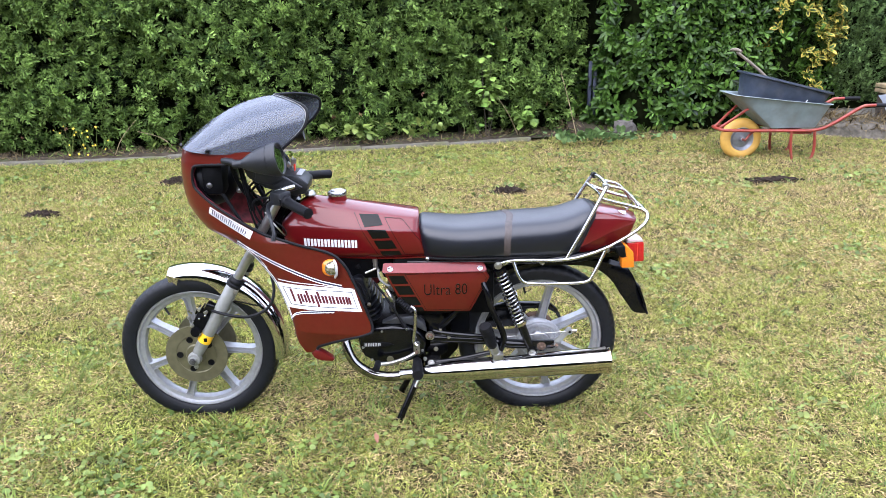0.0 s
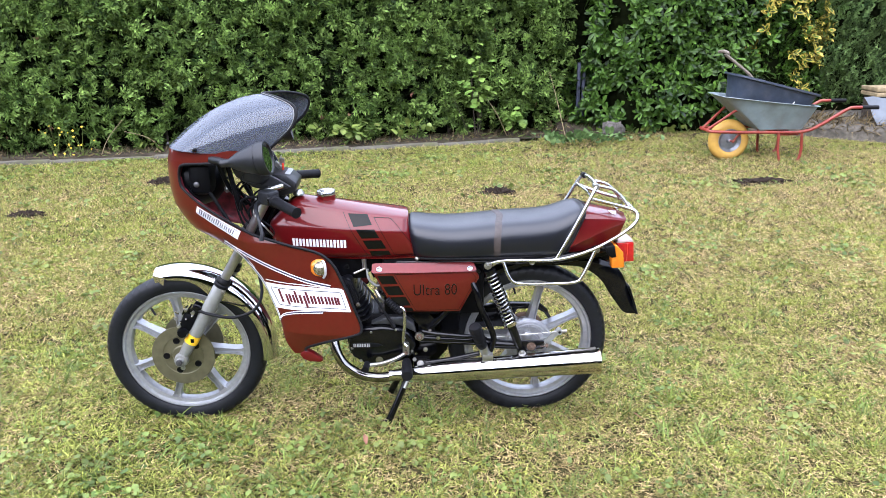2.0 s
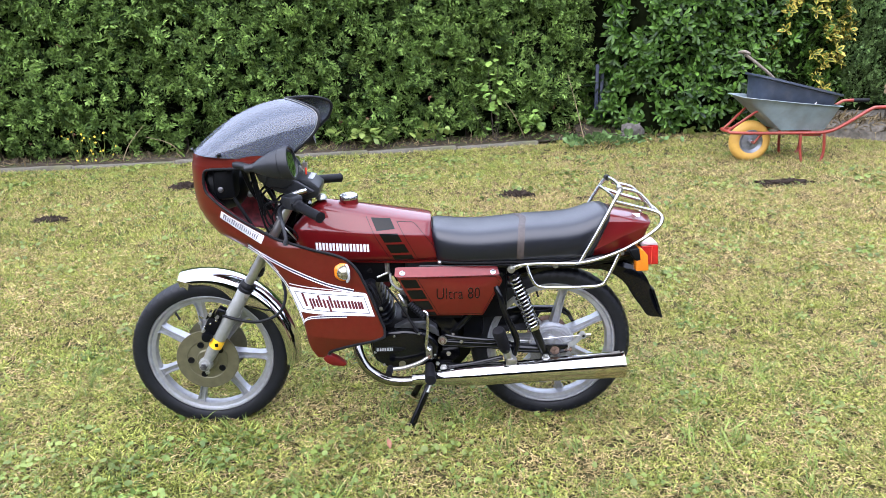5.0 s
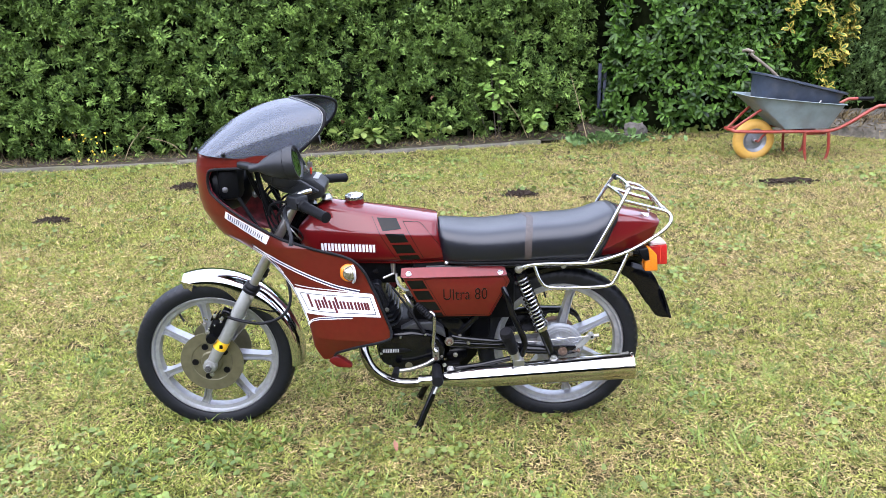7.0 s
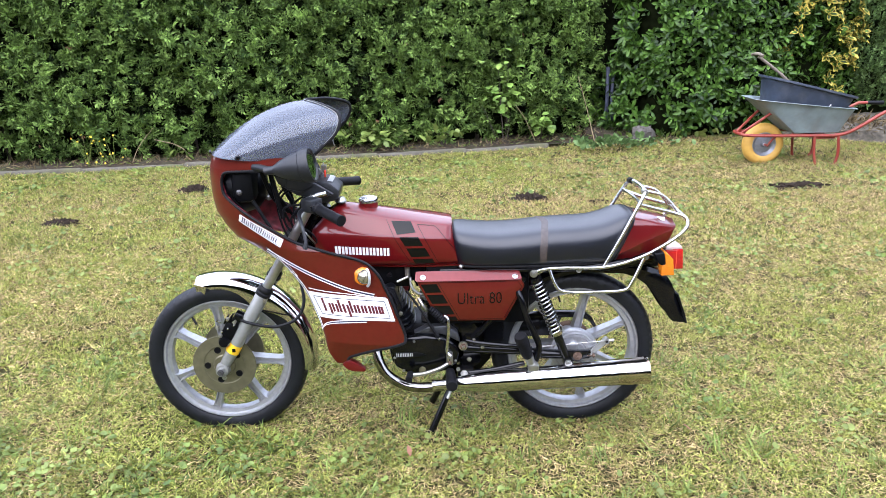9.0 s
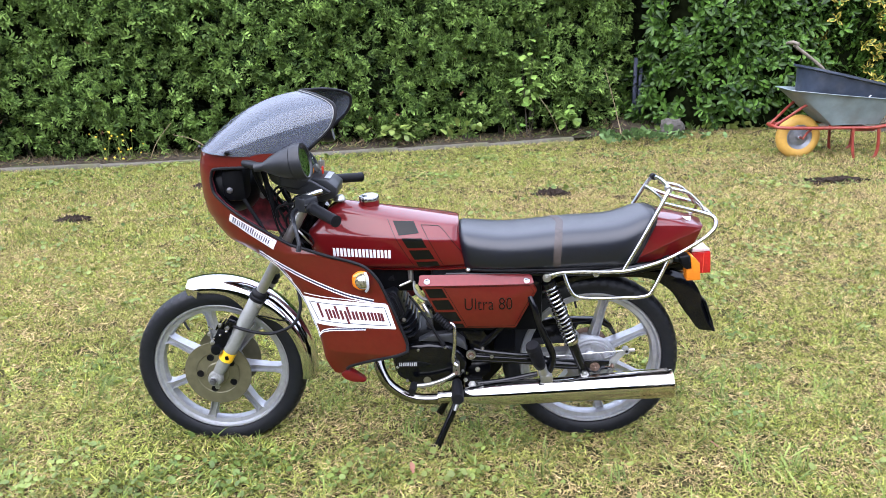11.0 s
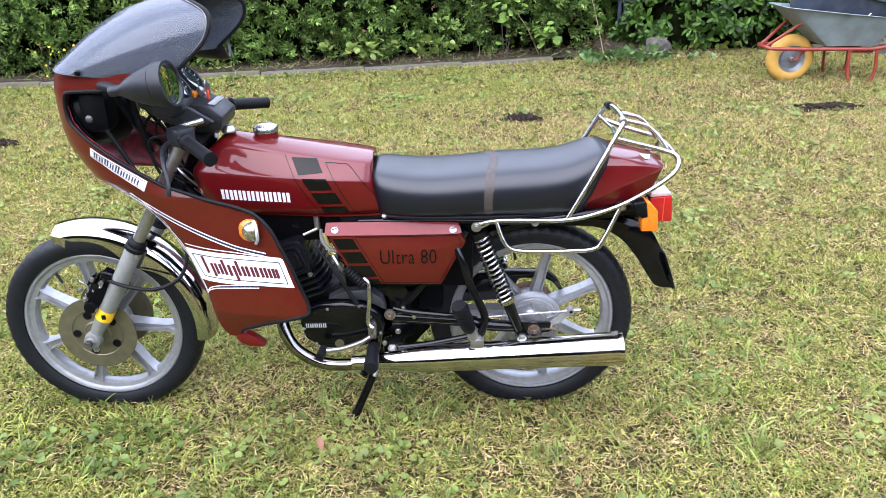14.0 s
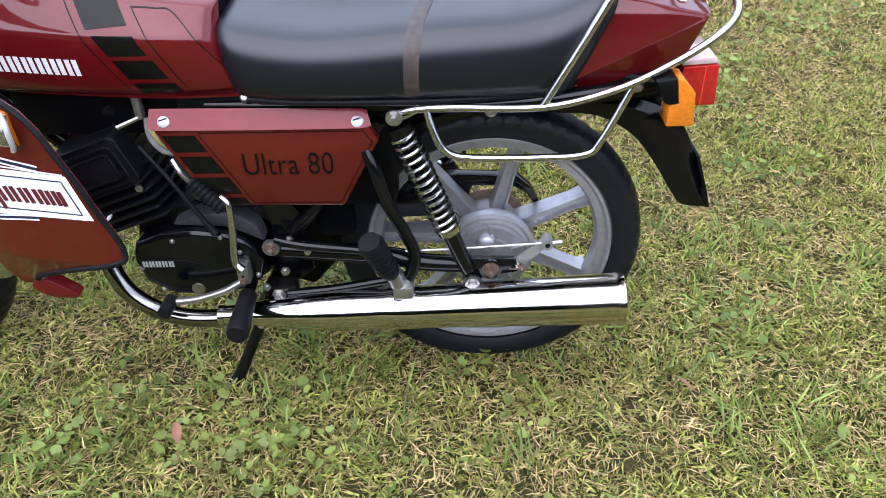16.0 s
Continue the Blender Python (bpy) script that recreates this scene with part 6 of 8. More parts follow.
def build_screen():
    B = [(-0.245, -0.172, 1.050), (-0.364, -0.172, 1.038), (-0.461, -0.166, 1.038), (-0.535, -0.146, 1.043), (-0.582, -0.095, 1.045), (-0.602, -0.045, 1.045), (-0.609, 0.0, 1.045)]
    E = [(-0.243, -0.172, 1.053), (-0.215, -0.174, 1.077), (-0.172, -0.173, 1.117), (-0.154, -0.167, 1.156), (-0.165, -0.148, 1.184), (-0.222, -0.090, 1.203), (-0.285, 0.0, 1.209)]
    C = [(0, 0, 0), (0, -0.004, 0), (-0.004, -0.010, 0.0), (-0.007, -0.020, 0.005), (-0.009, -0.028, 0.016), (-0.004, -0.020, 0.029), (0.0, 0, 0.036)]
    nb = spline(B, 5)
    ne = spline(E, 5)
    nc = spline(C, 5)
    full = list(zip(nb, ne, nc))
    mir = [(Vector((b.x, -b.y, b.z)), Vector((e.x, -e.y, e.z)), Vector((c.x, -c.y, c.z))) for b, e, c in full[:-1]][::-1]
    rows = []
    for b, e, c in full + mir:
        mid = (b + e) / 2 + c * 2
        rows.append([(1 - t) ** 2 * b + 2 * t * (1 - t) * mid + t * t * e for t in [k / 16 for k in range(17)]])
    bm = sheet(rows)
    solidify(bm, 0.003)
    screen = part("windscreen", bm, SMOKED, bike, "smoked grey bubble windscreen")
    top = [r[-1] for r in rows]
    part("edging", tube(top[::2], 0.005, 8, per=3), RUBBER, screen, "black edge strip round the screen")
    # A thin pale tube draws the highlight along the acrylic edge.
    rim = [r[-2].lerp(r[-1], 0.75) + Vector((0, -0.002 if r[-1].y < 0 else 0.002, 0.002)) for r in rows]
    part("screen_edge", tube(rim[::2], 0.0012, 6, per=3), FORK_GREY, screen, "pale line modelled as the highlight along the acrylic edge")
    for s in (-1, 1):
        part("screen_bolt", bolt((-0.485, s * 0.168, 1.050), 0.008, (0, s, 0), 0.008, True), BLACK, screen)
        part("screen_bolt", bolt((-0.598, s * 0.06, 1.052), 0.008, (-1, s * 0.5, 0), 0.008, True), BLACK, screen)


def build_mirror(s):
    ax = Vector((0.92, 0.10 * s, 0.12)).normalized()
    c = Vector((-0.246, 0.238 * s, 1.033 + 0.015 * (1 + s)))
    bm = lathe([(0.0, -0.150), (0.0120, -0.148), (0.0130, -0.122), (0.0165, -0.114), (0.0260, -0.098), (0.0360, -0.074), (0.0445, -0.048), (0.0490, -0.031), (0.0494, -0.0275), (0.0484, -0.0265), (0.0490, -0.0255), (0.0520, -0.0245), (0.0545, -0.012), (0.0545, 0.0), (0.053, 0.008), (0.047, 0.008), (0.046, 0.003)], c, ax, 36)
    glass = lathe([(0.0465, 0.004), (0.03, 0.0052), (0, 0.0058)], c, ax, 36)
    for mesh in (bm, glass):
        for v in mesh.verts:
            along = (v.co - c).dot(ax)
            v.co += ax * (-0.08 * (v.co.z - c.z) * max(0.0, min(1.0, (along + 0.06) / 0.06)))
    mir = part("mirror", bm, FADED, bike, "black cone-shaped rear-view mirror")
    part("mirror_glass", glass, MIRROR, mir)
    stem = tube([(-0.438, 0.160 * s, 1.017), (-0.408, 0.184 * s, 1.016), (-0.385, 0.205 * s, 1.015 + 0.015 * (1 + s)), (-0.34, 0.226 * s, 1.020 + 0.015 * (1 + s))], [0.0125, 0.0122, 0.0125, 0.0135], 12)
    part("stem", stem, FADED, mir)


def build_cockpit():
    bar = [(-0.248, -0.205, 0.884), (-0.262, -0.17, 0.890), (-0.272, -0.11, 0.892), (-0.268, -0.05, 0.895), (-0.268, 0.05, 0.895), (-0.272, 0.11, 0.892), (-0.262, 0.17, 0.890), (-0.248, 0.205, 0.884)]
    hb = part("handlebar", tube(bar, 0.0112, 14), CHROME, bike, "chromed handlebar")
    for s in (-1, 1):
        a, b = Vector((-0.240, 0.20 * s, 0.885)), Vector((-0.153, 0.30 * s, 0.868))
        part("grip", tube([a, a.lerp(b, 0.02), a.lerp(b, 0.06), a.lerp(b, 0.10), a.lerp(b, 0.94), a.lerp(b, 0.99), b], [0.015, 0.021, 0.021, 0.0165, 0.0165, 0.018, 0.012], 20, False), RUBBER, hb, "black rubber grip")
        part("switch_block", block((-0.028, -0.026, -0.024), (0.026, 0.026, 0.022), 0.008, Matrix.Translation((-0.262, 0.165 * s, 0.890)) @ Matrix.Rotation(radians(40) * s, 4, "Z")), FADED, hb)
        lev = tube([(-0.275, 0.15 * s, 0.882), (-0.30, 0.19 * s, 0.868), (-0.285, 0.25 * s, 0.845), (-0.272, 0.275 * s, 0.80), (-0.275, 0.28 * s, 0.775)], [0.008, 0.007, 0.006, 0.006, 0.008], 8)
        part("lever", lev, FADED, hb, "black control lever")
        part("lever_clamp", block((-0.02, -0.014, -0.014), (0.02, 0.014, 0.014), 0.004, Matrix.Translation((-0.283, 0.15 * s, 0.883))), MATT, hb)
    # dash: pad over the bar clamps, sloped panel in front, two round dials
    pad = part("handlebar_pad", prism([(-0.300, 0.905), (-0.268, 0.948), (-0.215, 0.940), (-0.182, 0.912), (-0.190, 0.880), (-0.240, 0.868), (-0.285, 0.880)], -0.068, 0.068, 0.006, 2), FADED, bike, "black padded handlebar cover")
    bars = bmesh.new()
    for k in range(8):
        block((-0.224, -0.046 + 0.0118 * k, 0.0), (-0.206, -0.038 + 0.0118 * k, 0.0016), 0.0, Matrix.Translation((0, 0, 0.9405)) @ Matrix.Rotation(0, 4, "Y"), bars)
    bars.transform(Matrix.Translation((-0.215, 0, 0.9405)) @ Matrix.Rotation(radians(10), 4, "Y") @ Matrix.Translation((0.215, 0, -0.9405)))
    part("lettering", bars, GREY_PRINT, pad, "pale raised lettering strokes")
    dash = part("dash_panel", prism([(-0.345, 0.990), (-0.330, 1.010), (-0.268, 0.962), (-0.262, 0.935), (-0.30, 0.915), (-0.36, 0.93)], -0.105, 0.105, 0.010, 3), FADED, bike, "black instrument panel")
    for s in (-1, 1):
        part("side_cheek", prism([(-0.397, 0.988), (-0.324, 0.973), (-0.253, 0.942), (-0.198, 0.906), (-0.250, 0.889), (-0.323, 0.907), (-0.380, 0.946)], 0.098 * s, 0.080 * s, 0.005), FADED, dash, "sloped black cheek of the instrument panel")
        part("dash_strut", tube([(-0.402, 0.100 * s, 0.990), (-0.386, 0.100 * s, 0.900), (-0.372, 0.095 * s, 0.830)], 0.009, 8), MATT, dash)
    ax = Vector((0.78, 0, 0.62)).normalized()
    for y, r in ((-0.048, 0.040), (0.052, 0.044)):
        c = Vector((-0.292, y, 0.992))
        dial = part("dial", lathe([(0, -0.06), (r * 0.8, -0.055), (r, -0.03), (r, 0.004), (r * 0.96, 0.008), (r * 0.88, 0.006), (r * 0.86, 0.0)], c, ax, 36), FADED, bike, "round black instrument")
        part("dial_face", lathe([(r * 0.87, 0.001), (r * 0.5, 0.0025), (0, 0.003)], c, ax, 36), DIAL, dial, "dark glass dial face")
        marks = bmesh.new()
        u = ax.cross(Vector((0, 1, 0))).normalized()
        for k in range(9):
            a = radians(-30 + 30 * k)
            p = c + ax * 0.0045 + (Vector((0, 1, 0)) * math.cos(a) + u * math.sin(a)) * r * 0.68
            block((-0.0012, -0.0022, -0.0022), (0.0, 0.0022, 0.0022), 0, Matrix.Translation(p), marks)
        part("dial_mark", marks, GREY_PRINT, dial)
    part("warning_lamp", block((-0.278, -0.020, 0.952), (-0.262, 0.004, 0.968), 0.003), ORANGE, dash, "orange warning lamp")
    part("ignition_lock", lathe([(0, 0.012), (0.013, 0.012), (0.014, 0.0), (0, 0.0)], (-0.262, 0.022, 0.957), ax, 20), STEEL, dash)
    key = part("key", block((-0.252, 0.020, 0.960), (-0.232, 0.024, 0.985), 0.001, None), STEEL, bike, "ignition key with red tag")
    part("key_tag", block((-0.240, 0.004, 0.944), (-0.234, 0.013, 0.968), 0.002), KEY_RED, key, "red key tag")
    part("key_ring", tube([Vector((-0.243, 0.022 + 0.012 * math.cos(a), 0.978 + 0.014 * math.sin(a))) for a in [2 * math.pi * k / 12 for k in range(13)]], 0.0012, 5), STEEL, key)
    # cables
    for k, pts in enumerate(([(-0.27, -0.14, 0.878), (-0.33, -0.10, 0.85), (-0.33, -0.05, 0.76), (-0.27, -0.05, 0.66)], [(-0.28, -0.13, 0.87), (-0.35, -0.08, 0.82), (-0.31, -0.06, 0.72), (-0.2, -0.04, 0.62)],
                             [(-0.28, 0.13, 0.87), (-0.36, 0.07, 0.84), (-0.34, 0.05, 0.74), (-0.25, 0.04, 0.66)], [(-0.29, -0.03, 0.95), (-0.39, -0.05, 0.90), (-0.38, -0.06, 0.78), (-0.33, -0.05, 0.7)],
                             [(-0.28, -0.14, 0.885), (-0.36, -0.12, 0.87), (-0.36, -0.10, 0.80), (-0.30, -0.09, 0.74)], [(-0.30, 0.02, 0.93), (-0.40, 0.04, 0.87), (-0.37, 0.0, 0.79)])):
        part("control_cable", tube(pts, 0.004, 6), RUBBER, bike)
    for k in range(3):
        part("wiring", tube([(-0.30 - 0.02 * k, -0.07 + 0.01 * k, 0.87), (-0.335, -0.09 + 0.01 * k, 0.83 - 0.01 * k), (-0.315 + 0.02 * k, -0.10, 0.77), (-0.27, -0.06, 0.72)], 0.003, 5), STEEL if k == 1 else RUBBER, bike)
    part("horn", lathe([(0, -0.02), (0.03, -0.018), (0.036, 0), (0.03, 0.008), (0, 0.01)], (-0.34, -0.075, 0.735), (0, -1, 0.2), 24), MATT, bike)
    part("lever_perch", tube([(-0.290, -0.128, 0.898), (-0.258, -0.114, 0.906), (-0.225, -0.098, 0.911)], [0.008, 0.0095, 0.009], 12), SATIN, hb, "bright lever clamp")
    part("ignition_coil_clamp", bolt((-0.185, -0.02, 0.862), 0.02, (0, 0, 1), 0.02, True), STEEL, bike)


def build_tank():
    # cage rows along the length; columns from left bottom over the top to right bottom
    us = [(0.0, 0.28), (0.0, 0.46), (0.05, 0.62), (0.14, 0.70), (0.32, 0.79), (0.55, 0.89), (0.78, 0.93), (0.93, 0.88), (1.0, 0.80), (1.0, 0.5)]
    prof = [  # front x, rear x, half width, front z, rear z
        (-0.20, 0.228, 0.055, 0.645, 0.645), (-0.225, 0.238, 0.108, 0.645, 0.645), (-0.262, 0.234, 0.124, 0.668, 0.664), (-0.292, 0.212, 0.134, 0.725, 0.712), (-0.290, 0.200, 0.137, 0.768, 0.744), (-0.283, 0.196, 0.134, 0.780, 0.752),
        (-0.225, 0.196, 0.102, 0.836, 0.782), (-0.212, 0.196, 0.092, 0.845, 0.788), (-0.185, 0.193, 0.045, 0.857, 0.793), (-0.178, 0.193, 0.0, 0.860, 0.794)]
    full = prof + [(a, b, -c, d, e) for a, b, c, d, e in prof[:-1][::-1]]
    rows = []
    for u, k in us:
        rows.append([(a + (b - a) * u, -c * k, (d + (e - d) * u)) for a, b, c, d, e in full])
    g = bspline_rows(rows, 44, 70)
    bm = sheet(g)
    bmesh.ops.holes_fill(bm, edges=[e for e in bm.edges if e.is_boundary], sides=0)
    bmesh.ops.recalc_face_normals(bm, faces=bm.faces)
    bvh = BVHTree.FromBMesh(bm)
    tank = part("fuel_tank", bm, RED, bike, "metallic dark red fuel tank")
    part("tank_seam", tube([(-0.205, -0.052, 0.648), (-0.12, -0.066, 0.647), (-0.03, -0.078, 0.646), (0.10, -0.090, 0.645), (0.232, -0.086, 0.646)], 0.004, 6), RED, tank)
    lid = lathe([(0, 0.052), (0.010, 0.052), (0.018, 0.0505), (0.022, 0.049), (0.026, 0.046), (0.031, 0.045), (0.033, 0.041), (0.033, 0.030), (0.030, 0.028), (0.030, 0.0), (0, 0.0)], (-0.091, 0, 0.826), (-0.04, 0, 1), 112)
    for v in lid.verts:  # radial flutes round the edge
        dx, dy = v.co.x + 0.091, v.co.y
        if v.co.z > 0.853 and math.hypot(dx, dy) > 0.015 and math.cos(28 * math.atan2(dy, dx)) < 0:
            v.co.x -= 0.012 * dx
            v.co.y -= 0.012 * dy
            v.co.z -= 0.0002
    part("filler_cap", lid, SATIN, tank, "ribbed bright aluminium filler cap")
    part("filler_neck", lathe([(0.0315, 0.030), (0.0315, 0.0), (0.036, -0.006)], (-0.091, 0, 0.829), (-0.04, 0, 1), 40), RED, tank)
    blocks = [[(-0.012, 0.808), (0.054, 0.804), (0.070, 0.772), (0.007, 0.767)], [(0.015, 0.759), (0.078, 0.758), (0.094, 0.728), (0.033, 0.727)], [(0.036, 0.720), (0.100, 0.720), (0.117, 0.688), (0.053, 0.687)], [(0.057, 0.679), (0.124, 0.680), (0.133, 0.661), (0.066, 0.659)]]
    for q in blocks:
        part("stripe_block", decal(bvh, q, 0.001, 8, 6), DECAL, tank, "black slanted stripe block")
    fine = bmesh.new()
    for pts in ([(-0.028, 0.812), (0.001, 0.752), (0.046, 0.672), (0.052, 0.660)], [(0.076, 0.795), (0.101, 0.750), (0.137, 0.678), (0.145, 0.662)], [(0.076, 0.794), (0.110, 0.791), (0.142, 0.781), (0.200, 0.707), (0.222, 0.664)], [(0.145, 0.662), (0.180, 0.662), (0.222, 0.664)]):
        ribbon(bvh, pts, 0.0016, 0.0008, fine)
    part("pin_stripe", fine, DECAL, tank)
    # maker's name in white: plain pairs of bars
    bars = bmesh.new()
    for k in range(8):
        x, w, z0, hgt = -0.2065 + 0.02365 * k, 0.0205, 0.6975 - 0.0007 * k, 0.0285
        for q0, q1, zz in ((0.02, 0.42, (0, 1)), (0.58, 0.98, (0, 1))):
            decal(bvh, [(x + w * q0, z0 + hgt * zz[1]), (x + w * q1, z0 + hgt * zz[1]), (x + w * q1, z0 + hgt * zz[0]), (x + w * q0, z0 + hgt * zz[0])], 0.0013, 1, 2, bars)
    part("lettering", bars, WHITE, tank, "white block lettering strokes")
    part("mount_bolt", bolt((0.222, -0.088, 0.640), 0.009, (0, -1, 0.5), 0.008, True), STEEL, tank)
    part("tap", tube([(0.035, -0.07, 0.645), (0.037, -0.075, 0.60)], 0.009, 10), STEEL, tank, "fuel tap")
    part("tap_lever", tube([(0.037, -0.085, 0.605), (0.0, -0.095, 0.592)], 0.004, 6), STEEL, tank)
    part("fuel_line", tube([(0.045, -0.075, 0.60), (0.05, -0.09, 0.57), (0.075, -0.10, 0.548), (0.11, -0.09, 0.547), (0.13, -0.06, 0.55)], 0.005, 8), FORK_GREY, tank, "grey fuel hose")


def build_seat():
    # cage: along the length, from left lower edge over the top to the right
    stations = [(0.205, 0.192, 0.60, 0.750), (0.212, 0.190, 0.82, 0.766), (0.25, 0.215, 0.95, 0.766), (0.33, 0.32, 1.0, 0.750), (0.43, 0.42, 1.0, 0.755), (0.53, 0.53, 1.0, 0.767), (0.62, 0.63, 0.98, 0.769), (0.685, 0.715, 0.95, 0.776), (0.728, 0.775, 0.92, 0.806), (0.752, 0.815, 0.84, 0.808), (0.760, 0.826, 0.6, 0.790)]
    rows = []
    for xb, xt, k, zt in stations:
        p = []
        zb = 0.645
        for y, f in ((0.10, 0.0), (0.128, 0.0), (0.140, 0.22), (0.142, 0.55), (0.134, 0.82), (0.108, 0.98), (0.06, 1.02), (0.0, 1.03)):
            p.append((xb + (xt - xb) * f, -y * k, zb + (zt - zb) * f))
        rows.append(p + [(x, -y, z) for x, y, z in p[:-1][::-1]])
    bm = sheet(bspline_rows(rows, 60, 48))
    bmesh.ops.holes_fill(bm, edges=[e for e in bm.edges if e.is_boundary], sides=0)
    bmesh.ops.recalc_face_normals(bm, faces=bm.faces)
    bvh = BVHTree.FromBMesh(bm)
    seat = part("seat", bm, VINYL, bike, "long black vinyl dual seat")
    part("seat_edge", tube([(0.232, -0.110, 0.647), (0.33, -0.122, 0.645), (0.55, -0.122, 0.645), (0.735, -0.106, 0.649)], 0.005, 8), RUBBER, seat)
    rows = []
    for x in (0.498, 0.510, 0.522):
        line = []
        for k in range(31):
            a = radians(-24 + 228 * k / 30)
            lean = x - 0.012 + 0.022 * max(0.0, math.sin(a)) ** 1.5
            o = Vector((lean, -math.cos(a) * 0.5, 0.70 + math.sin(a) * 0.5))
            hit = bvh.ray_cast(o, (Vector((lean, 0, 0.70)) - o).normalized())[0]
            line.append(hit + (o - Vector((lean, 0, 0.70))).normalized() * (0.0025 if x == 0.510 else 0.0012) if hit else o)
        rows.append(line)
    bm = sheet(rows)
    part("strap", bm, STRAP, seat, "worn grey-brown leather seat strap")


def build_tail():
    # wedge with a rising side crease, a bevelled shoulder and an upright rear face
    lines = [[(0.742, 0.088, 0.648), (0.800, 0.090, 0.655), (0.860, 0.087, 0.670), (0.928, 0.078, 0.688)],
             [(0.752, 0.113, 0.672), (0.810, 0.112, 0.700), (0.870, 0.106, 0.727), (0.950, 0.088, 0.752)],
             [(0.806, 0.103, 0.775), (0.850, 0.102, 0.774), (0.900, 0.098, 0.771), (0.954, 0.086, 0.760)],
             [(0.815, 0.085, 0.797), (0.855, 0.088, 0.788), (0.905, 0.088, 0.776), (0.957, 0.080, 0.764)],
             [(0.830, 0.0, 0.803), (0.865, 0.0, 0.797), (0.915, 0.0, 0.786), (0.968, 0.0, 0.768)]]
    runs = [spline(line, 5) for line in lines]
    rows = []
    for k in range(len(runs[0])):
        c = [run[k] for run in runs]
        p = [c[0]]
        for q, m, n in zip(c, c[1:], c[2:]):
            d = 0.0035
            p += [m + (q - m).normalized() * d, m + (q - m).normalized() * 0.0007 + (n - m).normalized() * 0.0007, m + (n - m).normalized() * d]
        p += [c[3].lerp(c[4], 0.5) + Vector((0, 0, -0.002)), c[4]]
        rows.append([Vector((v.x, -v.y, v.z)) for v in p] + p[:-1][::-1])
    mid = sum(rows[-1], Vector()) / len(rows[-1])
    rows.append([v + (mid - v) * 0.04 + Vector((0.003, 0, 0)) for v in rows[-1]])
    rows.append([v + (mid - v) * 0.10 for v in rows[-1]])
    bm = sheet(rows)
    bmesh.ops.holes_fill(bm, edges=[e for e in bm.edges if e.is_boundary], sides=0)
    bmesh.ops.recalc_face_normals(bm, faces=bm.faces)
    bvh = BVHTree.FromBMesh(bm)
    tail = part("tail_hump", bm, RED, bike, "metallic dark red tail section with a side crease")
    half = [(0.737, 0.096, 0.646), (0.746, 0.114, 0.672), (0.772, 0.112, 0.722), (0.799, 0.106, 0.774), (0.808, 0.088, 0.796)]
    part("tail_edge", tube([(x, -y, z) for x, y, z in half] + [(0.822, 0, 0.801)] + [(x, y, z) for x, y, z in half[::-1]], 0.0055, 8), RUBBER, tail, "black edge between seat and tail")
    # Small four-cornered white patch lying on the tail's top.
    corners = [Vector((0.905, -0.035, 0.9)), Vector((0.938, -0.018, 0.9)), Vector((0.925, -0.058, 0.9)), Vector((0.914, -0.060, 0.9))]
    corners = [bvh.ray_cast(c, Vector((0, 0, -1)))[0] + Vector((0, 0, 0.0015)) for c in corners]
    bm = bmesh.new()
    bm.faces.new([bm.verts.new(c) for c in corners])
    solidify(bm, 0.001)
    part("torn_sticker", bm, WHITE, tail, "small white patch on top of the tail")
    part("tail_tray", block((0.70, -0.080, 0.612), (0.90, 0.080, 0.660), 0.012, Matrix.Translation((0.8, 0, 0.64)) @ Matrix.Rotation(radians(-8), 4, "Y") @ Matrix.Translation((-0.8, 0, -0.64))), PLASTIC, bike, "black tray under the tail")
    # tail lamp
    lamp = part("tail_lamp", prism([(0.948, 0.594), (0.941, 0.664), (1.001, 0.668), (1.006, 0.595)], -0.050, 0.050, 0.004), LENS_RED, bike, "red box-shaped tail lamp")
    part("lamp_top", prism([(0.939, 0.665), (0.944, 0.676), (0.994, 0.680), (1.001, 0.669)], -0.048, 0.048, 0.003), LAMP_TOP, lamp, "pale clear top of the tail lamp, sky reflection in its colour")
    part("lens_seam", block((0.978, -0.0508, 0.597), (0.9803, 0.0508, 0.664), 0.0), KEY_RED, lamp)
    part("lamp_bracket", block((0.89, -0.035, 0.600), (0.955, 0.035, 0.655), 0.008), PLASTIC, lamp, "black lamp bracket")
    for s in (-1, 1):
        body = prism([(0.872, 0.684), (0.903, 0.690), (0.911, 0.648), (0.896, 0.645), (0.886, 0.652)], 0.103 * s, 0.153 * s, 0.003)
        ind = part("rear_indicator", body, PLASTIC, bike, "black wedge-shaped rear indicator body")
        lens = prism([(0.898, 0.607), (0.897, 0.643), (0.9125, 0.646), (0.9045, 0.688), (0.915, 0.687), (0.936, 0.664), (0.942, 0.608)], 0.105 * s, 0.150 * s, 0.0025)
        part("lens", lens, ORANGE, ind, "orange indicator lens")
        part("stalk", tube([(0.84, 0.08 * s, 0.662), (0.89, 0.115 * s, 0.666)], 0.010, 8), PLASTIC, ind)
        part("bracket_bolt", bolt((0.849, 0.128 * s, 0.668), 0.010, (0, s, 0), 0.010, True), STEEL, ind)


